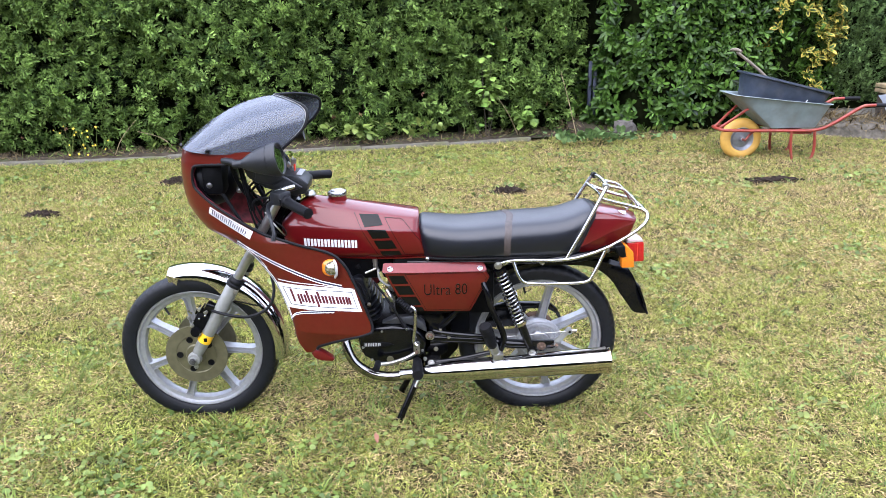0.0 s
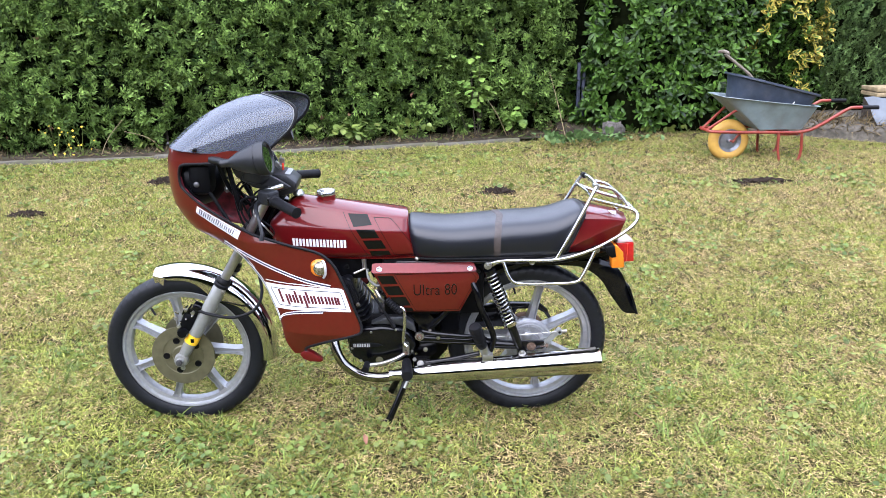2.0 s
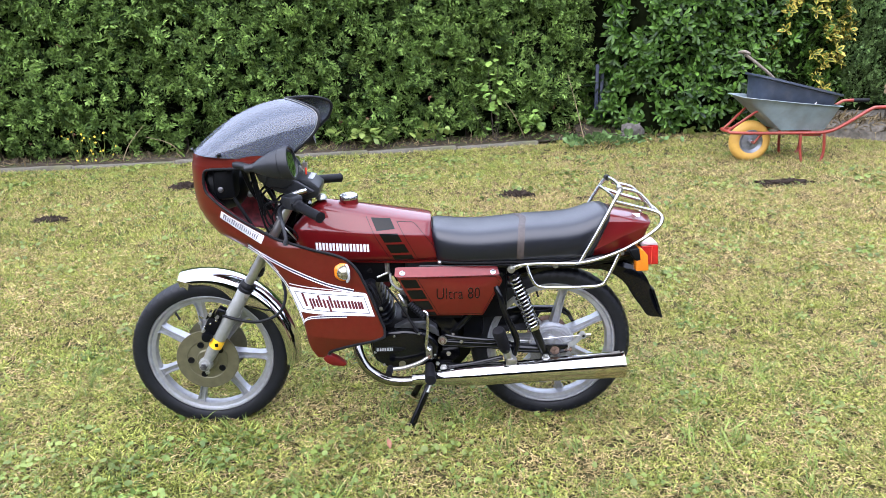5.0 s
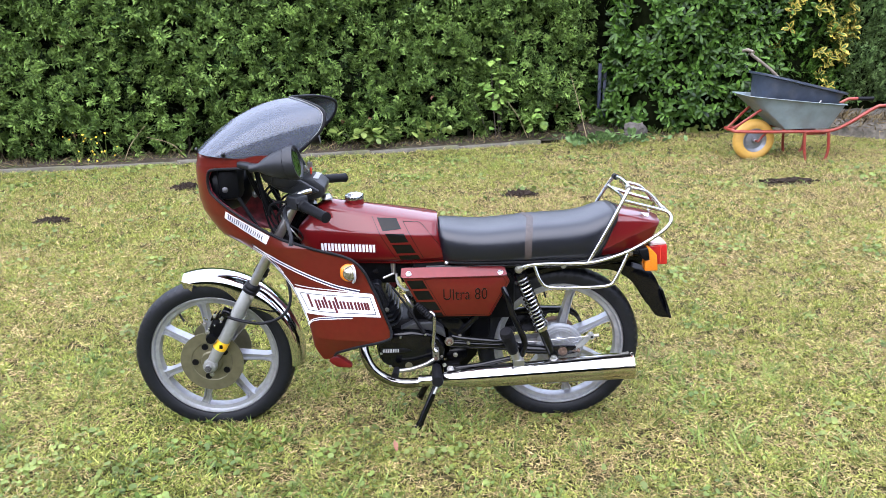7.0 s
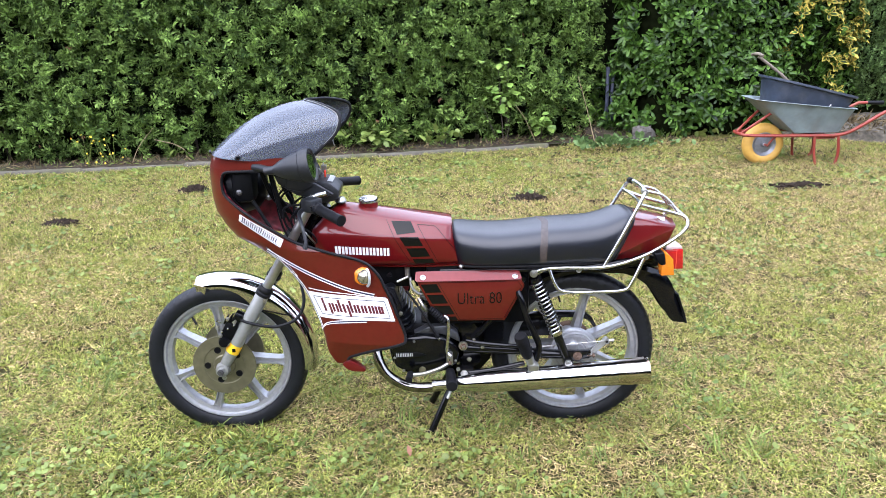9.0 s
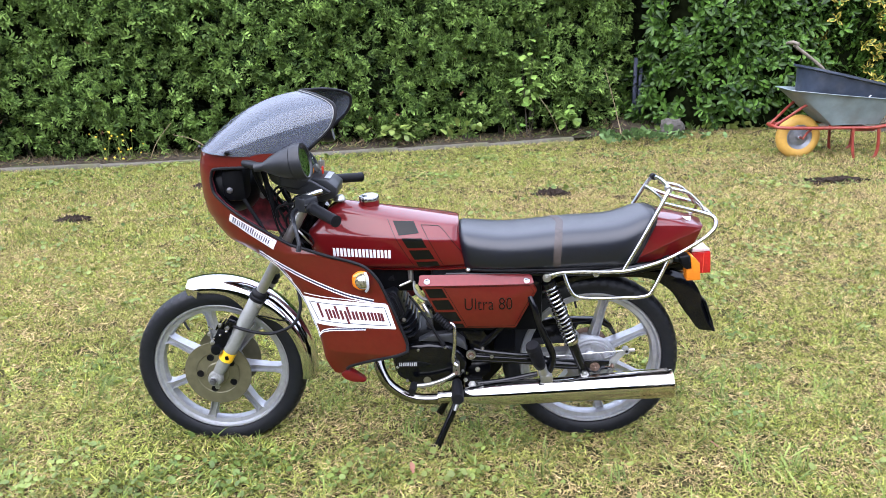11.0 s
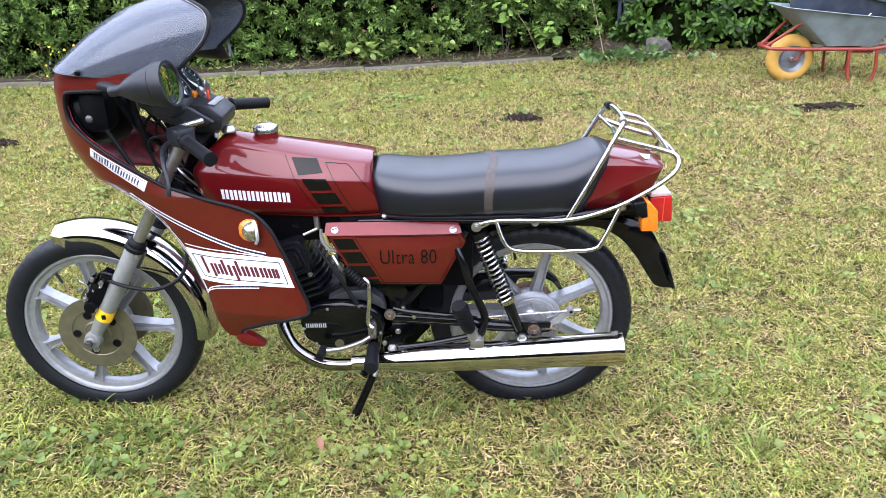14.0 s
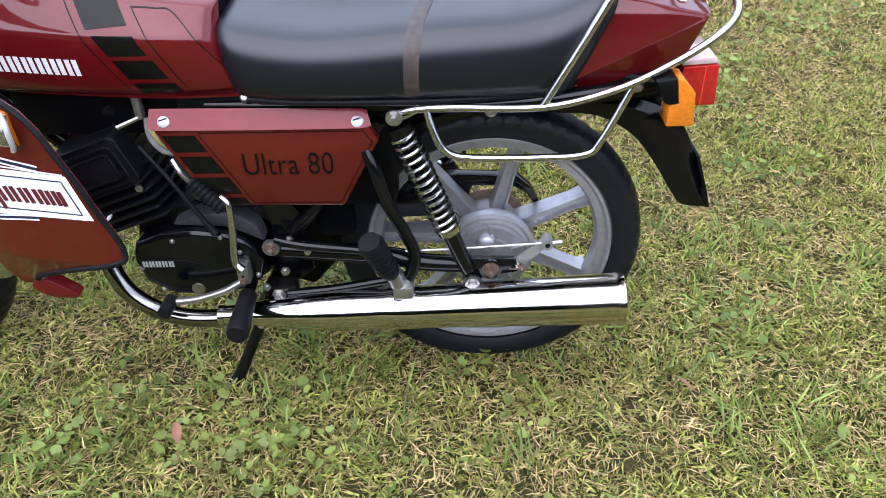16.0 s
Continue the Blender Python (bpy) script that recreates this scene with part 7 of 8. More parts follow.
def build_rear_mudguard():
    out = [(0.40, 0.50), (0.47, 0.566), (0.57, 0.605), (0.68, 0.615), (0.78, 0.618), (0.87, 0.608), (0.93, 0.585), (0.968, 0.545), (0.995, 0.480), (1.020, 0.425), (1.030, 0.395)]
    inn = [(0.415, 0.495), (0.475, 0.545), (0.57, 0.582), (0.66, 0.594), (0.74, 0.590), (0.81, 0.582), (0.872, 0.545), (0.920, 0.485), (0.955, 0.430), (0.98, 0.400), (1.022, 0.393)]
    o, n = spline([(x, 0, z) for x, z in out], 4), spline([(x, 0, z) for x, z in inn], 4)
    rows = []
    for i, (a, b) in enumerate(zip(o, n)):
        w = 0.062 - 0.010 * i / len(o)
        rows.append([Vector((b.x, -w, b.z)), Vector((a.x * 0.7 + b.x * 0.3, -w - 0.002, a.z * 0.7 + b.z * 0.3)), Vector((a.x, -w * 0.8, a.z)), Vector((a.x, 0, a.z + 0.004)), Vector((a.x, w * 0.8, a.z)), Vector((a.x * 0.7 + b.x * 0.3, w + 0.002, a.z * 0.7 + b.z * 0.3)), Vector((b.x, w, b.z))])
    bm = sheet(rows)
    solidify(bm, 0.003)
    g = part("rear_mudguard", bm, BLACK, bike, "glossy black rear mudguard")
    part("number_plate", block((1.000, -0.055, 0.410), (1.006, 0.055, 0.50), 0.002, Matrix.Translation((0.996, 0, 0.46)) @ Matrix.Rotation(radians(-20), 4, "Y") @ Matrix.Translation((-0.992, 0, -0.46))), PLASTIC, g, "plate on the back of the mudguard")
    part("flap", prism([(1.012, 0.43), (1.022, 0.43), (1.036, 0.388), (1.026, 0.388)], -0.05, 0.05, 0.002), RUBBER, g)


def build_rack():
    rack = tagged(new("luggage_rack"))
    rack.parent = bike
    rack["label"] = "chromed tube luggage rack round the tail"
    def bar(pts, r=0.0065):
        part("bar", tube(pts, r, 10), SATIN, rack)
    for s in (-1, 1):
        bar([(0.467, 0.122 * s, 0.621), (0.500, 0.135 * s, 0.636), (0.56, 0.140 * s, 0.641), (0.706, 0.140 * s, 0.640), (0.816, 0.138 * s, 0.667), (0.90, 0.128 * s, 0.704), (0.965, 0.115 * s, 0.742), (0.990, 0.105 * s, 0.770), (0.985, 0.092 * s, 0.795), (0.95, 0.082 * s, 0.807), (0.88, 0.092 * s, 0.828), (0.820, 0.112 * s, 0.848)])
        bar([(0.704, 0.138 * s, 0.642), (0.77, 0.130 * s, 0.760), (0.822, 0.116 * s, 0.855), (0.841, 0.102 * s, 0.887)])
        bar([(0.519, 0.138 * s, 0.638), (0.535, 0.150 * s, 0.592), (0.556, 0.152 * s, 0.565), (0.60, 0.152 * s, 0.557), (0.70, 0.150 * s, 0.555), (0.775, 0.148 * s, 0.559), (0.800, 0.146 * s, 0.585), (0.842, 0.135 * s, 0.672)])
        bar([(0.846, 0.045 * s, 0.880), (0.90, 0.045 * s, 0.868), (0.925, 0.045 * s, 0.856), (0.955, 0.050 * s, 0.825), (0.970, 0.055 * s, 0.803)], 0.0055)
        part("mount", prism([(0.456, 0.613), (0.470, 0.609), (0.512, 0.632), (0.507, 0.643), (0.478, 0.634), (0.458, 0.630)], 0.131 * s, 0.128 * s, 0.001), SATIN, rack)
        part("washer", lathe([(0, 0.003), (0.0135, 0.003), (0.0135, 0), (0, 0)], (0.467, 0.131 * s, 0.621), (0, s, 0), 20), STEEL, rack)
        part("rack_bolt", bolt((0.467, 0.134 * s, 0.621), 0.0085, (0, s, 0), 0.012), STEEL, rack)
        part("rack_bolt", bolt((0.622, 0.126 * s, 0.628), 0.010, (0, s, 0), 0.008, True), STEEL, rack)
    bar([(0.841, -0.104, 0.886), (0.848, -0.04, 0.890), (0.848, 0.04, 0.890), (0.841, 0.104, 0.886)], 0.0075)
    bar([(0.955, -0.050, 0.828), (0.957, 0, 0.829), (0.955, 0.050, 0.828)], 0.0055)
    bar([(0.985, -0.09, 0.795), (0.992, 0, 0.793), (0.985, 0.09, 0.795)], 0.006)
    bar([(0.822, -0.112, 0.852), (0.835, 0.0, 0.846), (0.822, 0.112, 0.852)], 0.0055)
    for s in (-1, 1):
        part("end_cap", tube([(0.842, 0.080 * s, 0.8875), (0.841, 0.106 * s, 0.8862)], 0.0105, 10, False), RUBBER if s > 0 else STEEL, rack)


def build_side_cover(s):
    out = [(0.066, 0.600), (0.139, 0.450), (0.371, 0.446), (0.440, 0.574), (0.424, 0.600)]
    y = 0.118 * s
    plate = prism(out, y, y - 0.04 * s, 0.006)
    cover = part("side_cover", plate, FAIRING_RED, bike, "red side cover with black stripes")
    bvh = BVHTree.FromBMesh(prism(out, y, y - 0.04 * s, 0.006))
    top = sheet([[(0.062, y, 0.602), (0.07, y + 0.002 * s, 0.598), (0.25, y + 0.003 * s, 0.597), (0.41, y + 0.002 * s, 0.597), (0.428, y, 0.600)],
                 [(0.066, y - 0.016 * s, 0.624), (0.076, y - 0.014 * s, 0.626), (0.25, y - 0.014 * s, 0.6245), (0.412, y - 0.014 * s, 0.621), (0.420, y - 0.016 * s, 0.618)],
                 [(0.068, y - 0.022 * s, 0.618), (0.078, y - 0.022 * s, 0.620), (0.25, y - 0.022 * s, 0.618), (0.41, y - 0.022 * s, 0.615), (0.418, y - 0.022 * s, 0.612)]])
    bmesh.ops.recalc_face_normals(top, faces=top.faces)
    part("top_band", solidify(top, -0.003), SKYLIT_RED, cover, "bevelled red upper edge, lightened in colour for sky light")
    for x, z in ((0.089, 0.611), (0.405, 0.607)):
        part("cover_screw", lathe([(0, 0.0055), (0.008, 0.005), (0.011, 0.0025), (0.011, -0.002), (0, -0.002)], (x, y - 0.006 * s, z), (0, s, 0.9), 20), GREY_PRINT, cover, "pale screw head")
        part("screw_slot", block((-0.007, -0.0009, 0.0), (0.007, 0.0009, 0.001), 0, Matrix.Translation((x, y + 0.0 * s - 0.0022 * (-s) * -1, z + 0.005)) @ Matrix.Rotation(radians(48) * -s, 4, "X") @ Matrix.Rotation(0.3, 4, "Z")), MATT, cover)
    if s < 0:
        for q in ([(0.081, 0.588), (0.136, 0.588), (0.152, 0.557), (0.097, 0.557)], [(0.101, 0.549), (0.156, 0.549), (0.174, 0.516), (0.119, 0.516)], [(0.123, 0.508), (0.178, 0.508), (0.196, 0.475), (0.141, 0.475)], [(0.138, 0.467), (0.199, 0.467), (0.207, 0.453), (0.144, 0.453)]):
            part("stripe_block", decal(bvh, q, 0.001, 2, 2), DECAL, cover, "black slanted stripe block")
        edge = bmesh.new()
        for a, b in (((0.142, 0.590), (0.215, 0.453)), ((0.142, 0.592), (0.415, 0.592)), ((0.414, 0.592), (0.428, 0.572)), ((0.428, 0.572), (0.366, 0.456)), ((0.366, 0.455), (0.215, 0.456))):
            ribbon(bvh, [a, ((a[0] + b[0]) / 2, (a[1] + b[1]) / 2), b], 0.0014, 0.001, edge)
        part("pin_stripe", edge, DECAL, cover)
        # raised model lettering
        font = bpy.data.curves.new("lettering", "FONT")
        font.body, font.size, font.space_character, font.extrude, font.offset = "Ultra 80", 0.060, 1.03, 0.0006, -0.0004
        ob = new("lettering", font)
        bpy.context.view_layer.update()
        me = bpy.data.meshes.new_from_object(ob.evaluated_get(bpy.context.evaluated_depsgraph_get()))
        bpy.data.objects.remove(ob)
        bm = bmesh.new()
        bm.from_mesh(me)
        bm.transform(Matrix.Translation((0.204, y - 0.0012, 0.5125)) @ Matrix.Rotation(radians(90), 4, "X") @ Matrix.Diagonal((0.755, 1.0, 1.0, 1.0)))
        part("lettering", bm, DECAL, cover, "black thin-stroke lettering")


def build_frame_and_engine():
    fr = tagged(new("frame"))
    fr.parent = bike
    fr["label"] = "black painted steel tube frame"
    part("backbone", tube([(-0.29, 0, 0.76), (-0.1, 0, 0.70), (0.2, 0, 0.63), (0.45, 0, 0.615)], 0.024, 12), BLACK, fr)
    part("down_tube", tube([(-0.31, 0, 0.70), (-0.15, 0, 0.52), (-0.06, 0, 0.40)], 0.018, 12), BLACK, fr)
    for s in (-1, 1):
        part("seat_rail", tube([(0.15, 0.07 * s, 0.62), (0.4, 0.085 * s, 0.622), (0.62, 0.10 * s, 0.628), (0.80, 0.10 * s, 0.645), (0.92, 0.07 * s, 0.655)], 0.013, 10), BLACK, fr)
        part("rear_stay", tube([(0.26, 0.07 * s, 0.36), (0.36, 0.085 * s, 0.48), (0.44, 0.095 * s, 0.60)], 0.013, 10), BLACK, fr)
        part("peg_tube", tube([(0.416, 0.11 * s, 0.552), (0.428, 0.122 * s, 0.520), (0.444, 0.128 * s, 0.462), (0.474, 0.13 * s, 0.395), (0.490, 0.13 * s, 0.345), (0.474, 0.135 * s, 0.296), (0.445, 0.135 * s, 0.285)], 0.0115, 10), BLACK, fr, "black footrest loop")
        part("pivot_plate", prism([(0.17, 0.30), (0.25, 0.24), (0.29, 0.27), (0.28, 0.40), (0.25, 0.44), (0.19, 0.42)], 0.062 * s, 0.070 * s, 0.002), BLACK, fr)
    part("battery_box", block((0.10, -0.080, 0.42), (0.46, 0.080, 0.645), 0.012), MATT, bike, "black air box behind the side covers")
    # Added black block that darkens the see-through gap under the tank.
    part("ignition_box", block((-0.19, -0.05, 0.555), (0.12, 0.05, 0.655), 0.01), MATT, bike, "black box added to darken the gap under the tank")
    part("inner_guard", block((0.30, -0.05, 0.33), (0.375, 0.05, 0.60), 0.015, Matrix.Rotation(0, 4, "Y")), MATT, bike, "black inner mudguard")
    for s in (-1, 1):
        arm = part("swingarm", tube([(0.226, 0.085 * s, 0.335), (0.42, 0.098 * s, 0.325), (0.52, 0.102 * s, 0.308), (0.672, 0.102 * s, 0.302)], [0.020, 0.018, 0.017, 0.016], 12), BLACK, bike, "black swingarm")
        part("axle_plate", prism([(0.585, 0.325), (0.675, 0.322), (0.680, 0.296), (0.60, 0.280), (0.575, 0.29)], 0.108 * s, 0.118 * s, 0.003), BLACK, arm)
        part("axle_nut", bolt((0.628, 0.121 * s, 0.304), 0.0105, (0, s, 0), 0.010), RUST, arm, "rusty axle nut")
        part("axle_end", lathe([(0, 0.021), (0.005, 0.020), (0.006, 0.018), (0.006, 0), (0, 0)], (0.628, 0.121 * s, 0.304), (0, s, 0), 14), RUST, arm)
        part("axle_washer", lathe([(0, 0.003), (0.0165, 0.003), (0.0165, 0), (0, 0)], (0.628, 0.118 * s, 0.304), (0, s, 0), 20), RUST, arm)
        part("adjuster_eye", lathe([(0.0165, 0.003), (0.021, 0.003), (0.021, -0.003), (0.0165, -0.003)], (0.628, 0.1185 * s, 0.304), (0, s, 0), 22, closed=True), BLACK, arm)
        part("adjuster_screw", bolt((0.684, 0.114 * s, 0.302), 0.007, (1, 0, 0), 0.007), RUST, arm)
        part("chain_adjuster", tube([(0.662, 0.114 * s, 0.303), (0.684, 0.114 * s, 0.302)], 0.0045, 8), RUST, arm)
        # shock: body, spring, lower tube
        a, b = Vector((0.467, 0.122 * s, 0.618)), Vector((0.594, 0.118 * s, 0.283))
        d = b - a
        sh = part("shock_absorber", tube([a + d * 0.05, a + d * 0.68], 0.013, 12, False), BLACK, bike, "black shock absorber with chrome spring")
        part("lower_body", tube([a + d * 0.66, a + d * 0.70, a + d * 0.94], [0.018, 0.016, 0.0145], 14, False), BLACK, sh)
        part("spring_seat", tube([a + d * 0.645, a + d * 0.675], 0.023, 16, False), CHROME, sh)
        part("upper_cap", tube([a + d * 0.04, a + d * 0.10], 0.023, 16, False), BLACK, sh)
        u = d.normalized()
        p1 = u.cross(Vector((0, 1, 0))).normalized()
        p2 = u.cross(p1)
        turns_n = 13.5
        hel = [a + d * (0.085 + 0.56 * i / 200) + 0.0215 * (math.cos(2 * math.pi * turns_n * i / 200) * p1 + math.sin(2 * math.pi * turns_n * i / 200) * p2) for i in range(201)]
        part("spring", tube(hel, 0.0034, 7, False), SATIN, sh, "chrome coil spring")
        part("lower_bolt", bolt(b + Vector((0, 0.012 * s, 0)), 0.011, (0, s, 0), 0.014), STEEL, sh)
        part("lower_eye", lathe([(0, 0.014), (0.017, 0.012), (0.018, 0), (0.017, -0.012), (0, -0.014)], b, (0, 1, 0), 18), BLACK, sh)
    # rear hub brake plate and arm, left
    pl = part("brake_plate", lathe([(0.082, -0.018), (0.089, -0.040), (0.087, -0.049), (0.081, -0.051), (0.079, -0.050), (0.077, -0.055), (0.072, -0.0565), (0.070, -0.0545), (0.066, -0.0545), (0.064, -0.059), (0.046, -0.061), (0.044, -0.0585), (0.040, -0.0585), (0.038, -0.064), (0, -0.065)], R_HUB, seg=56), ALLOY, bike, "cast aluminium brake plate")
    part("cam_boss", lathe([(0, 0.014), (0.012, 0.013), (0.019, 0.007), (0.022, -0.004), (0.0, -0.004)], R_HUB + Vector((-0.008, -0.062, 0.030)), (0, -1, 0), 24), ALLOY, pl, "domed boss on the brake plate")
    for k in range(5):
        a = radians(20 + 72 * k)
        part("plate_rib", block((0.044, -0.0655, -0.002), (0.072, -0.058, 0.002), 0.001, Matrix.Translation(R_HUB) @ Matrix.Rotation(-a, 4, "Y")), ALLOY, pl)
    part("plate_ridge", lathe([(0.062, -0.057), (0.064, -0.062), (0.067, -0.0545)], R_HUB, seg=56), ALLOY, pl)
    part("brake_arm", prism([(0.658, 0.300), (0.680, 0.292), (0.742, 0.352), (0.730, 0.364), (0.716, 0.358)], -0.100, -0.108, 0.003), FORK_GREY, pl, "grey brake arm")
    part("arm_bolt", bolt((0.672, -0.108, 0.306), 0.009, (0, -1, 0), 0.010), STEEL, pl)
    part("arm_pin", lathe([(0, 0.012), (0.010, 0.012), (0.011, 0), (0.011, -0.012), (0, -0.012)], (0.731, -0.105, 0.354), (0, -1, 0), 16), FORK_GREY, pl)
    part("pin_hole", lathe([(0, 0.0005), (0.0045, 0.0005), (0.005, 0), (0, 0)], (0.731, -0.1172, 0.354), (0, -1, 0), 12), MATT, pl)
    part("adjuster_nut", tube([(0.738, -0.108, 0.354), (0.758, -0.108, 0.356)], 0.006, 8), STEEL, pl)
    part("brake_rod", tube([(0.47, -0.100, 0.333), (0.60, -0.106, 0.344), (0.74, -0.108, 0.355)], 0.0022, 6), STEEL, bike, "thin steel brake rod")
    part("chain_guard", prism([(0.36, 0.30), (0.36, 0.385), (0.50, 0.402), (0.573, 0.405), (0.686, 0.40), (0.715, 0.375), (0.738, 0.328), (0.728, 0.325), (0.705, 0.36), (0.675, 0.378), (0.60, 0.378), (0.57, 0.31)], 0.055, 0.078, 0.004), BLACK, bike, "black chain guard")
    part("chain_case", prism([(0.19, 0.25), (0.19, 0.42), (0.37, 0.42), (0.40, 0.33), (0.34, 0.30), (0.29, 0.25)], 0.03, 0.06, 0.004), MATT, bike, "black chain case behind the engine")
    # Added black plate that darkens the see-through gap below the engine.
    part("footrest_plate", prism([(0.20, 0.16), (0.24, 0.27), (0.36, 0.30), (0.33, 0.22), (0.26, 0.14)], 0.05, 0.09, 0.004), MATT, bike, "black plate added on the far side to darken the gap")
    part("sprocket", lathe([(0.03, 0.05), (0.075, 0.05), (0.080, 0.053), (0.075, 0.056), (0.03, 0.056)], R_HUB, seg=40, closed=True), RUST, bike)
    # engine
    eng = tagged(new("engine"))
    eng.parent = bike
    eng["label"] = "black finned single-cylinder engine"
    case = [(-0.030, 0.335), (-0.020, 0.372), (0.03, 0.392), (0.09, 0.398), (0.150, 0.392), (0.186, 0.372), (0.212, 0.33), (0.205, 0.29), (0.17, 0.262), (0.10, 0.246), (0.03, 0.252), (-0.018, 0.282)]
    part("clutch_cover", prism(case, -0.122, -0.06, 0.012, 3), BLACK, eng, "polished black engine cover")
    part("crankcase", prism([(-0.04, 0.33), (-0.02, 0.41), (0.06, 0.425), (0.17, 0.428), (0.23, 0.39), (0.235, 0.29), (0.18, 0.245), (0.04, 0.235), (-0.03, 0.27)], -0.07, 0.10, 0.01), MATT, eng)
    part("casing_top", prism([(0.05, 0.40), (0.10, 0.425), (0.165, 0.428), (0.205, 0.398), (0.215, 0.36), (0.19, 0.375), (0.15, 0.395)], -0.105, 0.08, 0.006), GREY_CASE, eng, "dull grey upper casing")
    mark = prism([(-0.018, 0.320), (-0.018, 0.338), (0.045, 0.338), (0.075, 0.334), (0.092, 0.327), (0.075, 0.321), (0.045, 0.319)], -0.1245, -0.118, 0.001)
    part("cover_badge", mark, PLASTIC, eng, "raised maker's bar")
    bars = bmesh.new()
    for k in range(5):
        for q in (0.0, 0.0055):
            block((-0.012 + 0.0120 * k + q, -0.1262, 0.3230), (-0.0085 + 0.0120 * k + q, -0.1244, 0.3350), 0, None, bars)
    part("lettering", bars, GREY_PRINT, eng, "silver lettering strokes")
    for x, z, r in ((0.078, 0.268, 0.012),):
        part("filler_plug", lathe([(0, 0.003), (r, 0.003), (r * 1.1, 0), (0, 0)], (x, -0.122, z), (0, -1, 0), 20), DISC, eng)
    for x, z in ((-0.018, 0.318), (0.052, 0.378), (0.170, 0.352), (0.196, 0.300), (0.118, 0.258), (0.012, 0.268), (0.14, 0.385)):
        part("cover_screw", bolt((x, -0.1215, z), 0.005, (0, -1, 0), 0.005, True), STEEL, eng)
    tilt = Matrix.Translation((-0.008, -0.005, 0.388)) @ Matrix.Rotation(radians(-20), 4, "Y")
    part("cylinder", lathe([(0.05, 0.0), (0.05, 0.15)], (0, 0, 0), (0, 0, 1), 24), MATT, eng).matrix_basis = tilt
    for k in range(9):
        w = 0.084 if 1 < k < 8 else 0.076
        bm = prism([(-w, -0.075), (-w + 0.012, -0.088), (w - 0.030, -0.088), (w - 0.006, -0.072), (w, -0.045), (w, 0.045), (w - 0.022, 0.088), (-w + 0.012, 0.088), (-w, 0.075)], 0.0, 0.0065, 0.0018, 2)
        bm.transform(tilt @ Matrix.Translation((-0.003 * k, 0, 0.008 + 0.0185 * k)) @ Matrix.Rotation(radians(90), 4, "X"))
        part("fin", bm, ENGINE_BLACK, eng)
    part("cylinder_block", block((-0.070, -0.070, 0.005), (0.058, 0.070, 0.160), 0.012, tilt @ Matrix.Translation((-0.008, 0, 0))), MATT, eng)
    # finned head: a rounded box with a raised rim round a sunken side panel
    def rounded(x0, x1, z0, z1, r):
        pts = []
        for cx, cz, a0 in ((x1 - r, z1 - r, 0), (x0 + r, z1 - r, 90), (x0 + r, z0 + r, 180), (x1 - r, z0 + r, 270)):
            pts += [(cx + r * math.cos(radians(a0 + 22.5 * q)), cz + r * math.sin(radians(a0 + 22.5 * q))) for q in range(5)]
        return pts
    head = prism(rounded(-0.078, 0.060, 0.082, 0.182, 0.018), -0.090, 0.06, 0.006, 2)
    head.transform(tilt)
    part("cylinder_head", head, ENGINE_BLACK, eng, "black rounded cylinder head")
    for k, (grow, yy) in enumerate(((0.0, -0.0905), (-0.011, -0.094), (-0.022, -0.0975))):
        loop = rounded(-0.074 - grow * 0.7, 0.056 + grow, 0.086 - grow, 0.178 + grow, 0.016 - 0.003 * k)
        rim = tube([(x, yy, z) for x, z in loop + loop[:1]], 0.0028, 6, False)
        rim.transform(tilt)
        part("head_rim", rim, ENGINE_BLACK, eng)
    face = prism(rounded(-0.058, 0.033, 0.109, 0.155, 0.010), -0.0975, -0.088, 0.002, 2)
    face.transform(tilt)
    part("head_panel", face, ENGINE_BLACK, eng, "black sunken panel")
    for x, z in ((0.045, 0.076), (-0.060, 0.076)):
        q = tilt @ Vector((x, -0.089, z))
        part("head_bolt", bolt(q, 0.006, (0, -1, 0), 0.008), STEEL, eng)
    part("breather_hose", tube([(0.052, -0.085, 0.592), (0.060, -0.09, 0.575), (0.066, -0.09, 0.556), (0.078, -0.088, 0.540)], 0.0055, 8), HOSE, eng, "short aged yellow hose")
    part("carburettor_clip", tube([(0.072, -0.075, 0.52), (0.085, -0.085, 0.50), (0.10, -0.085, 0.478)], 0.007, 8), STEEL, eng)
    part("float_bowl", lathe([(0, 0.0), (0.020, 0.002), (0.023, 0.010), (0.022, 0.034), (0.018, 0.040), (0, 0.040)], (0.098, -0.045, 0.425), (0.15, 0, 1), 20), CASING, eng)
    part("spark_plug_cap", tube([(-0.05, -0.01, 0.56), (-0.055, -0.03, 0.59), (-0.02, -0.05, 0.605)], 0.009, 10), RUBBER, eng)
    part("carburettor", block((0.075, -0.055, 0.455), (0.125, 0.02, 0.535), 0.012), STEEL, eng, "grey carburettor")
    part("intake_boot", lathe([(0.026, 0), (0.030, 0.006), (0.026, 0.012), (0.030, 0.018), (0.026, 0.024), (0.030, 0.030), (0.026, 0.036)], (0.10, -0.07, 0.53), (0.6, 0.2, -0.5), 24), RUBBER, eng)
    bel = [(0.011 + 0.003 * (k % 2), 0.0045 * k) for k in range(17)]
    part("rubber_gaiter", lathe(bel, (0.110, -0.118, 0.500), (0.062, -0.02, -0.055), 18), RUBBER, eng, "ribbed black rubber gaiter")
    part("clutch_cable", tube([(0.03, -0.10, 0.56), (0.075, -0.115, 0.50), (0.115, -0.122, 0.43), (0.135, -0.124, 0.395)], [0.004, 0.004, 0.005, 0.008], 8), RUBBER, eng)
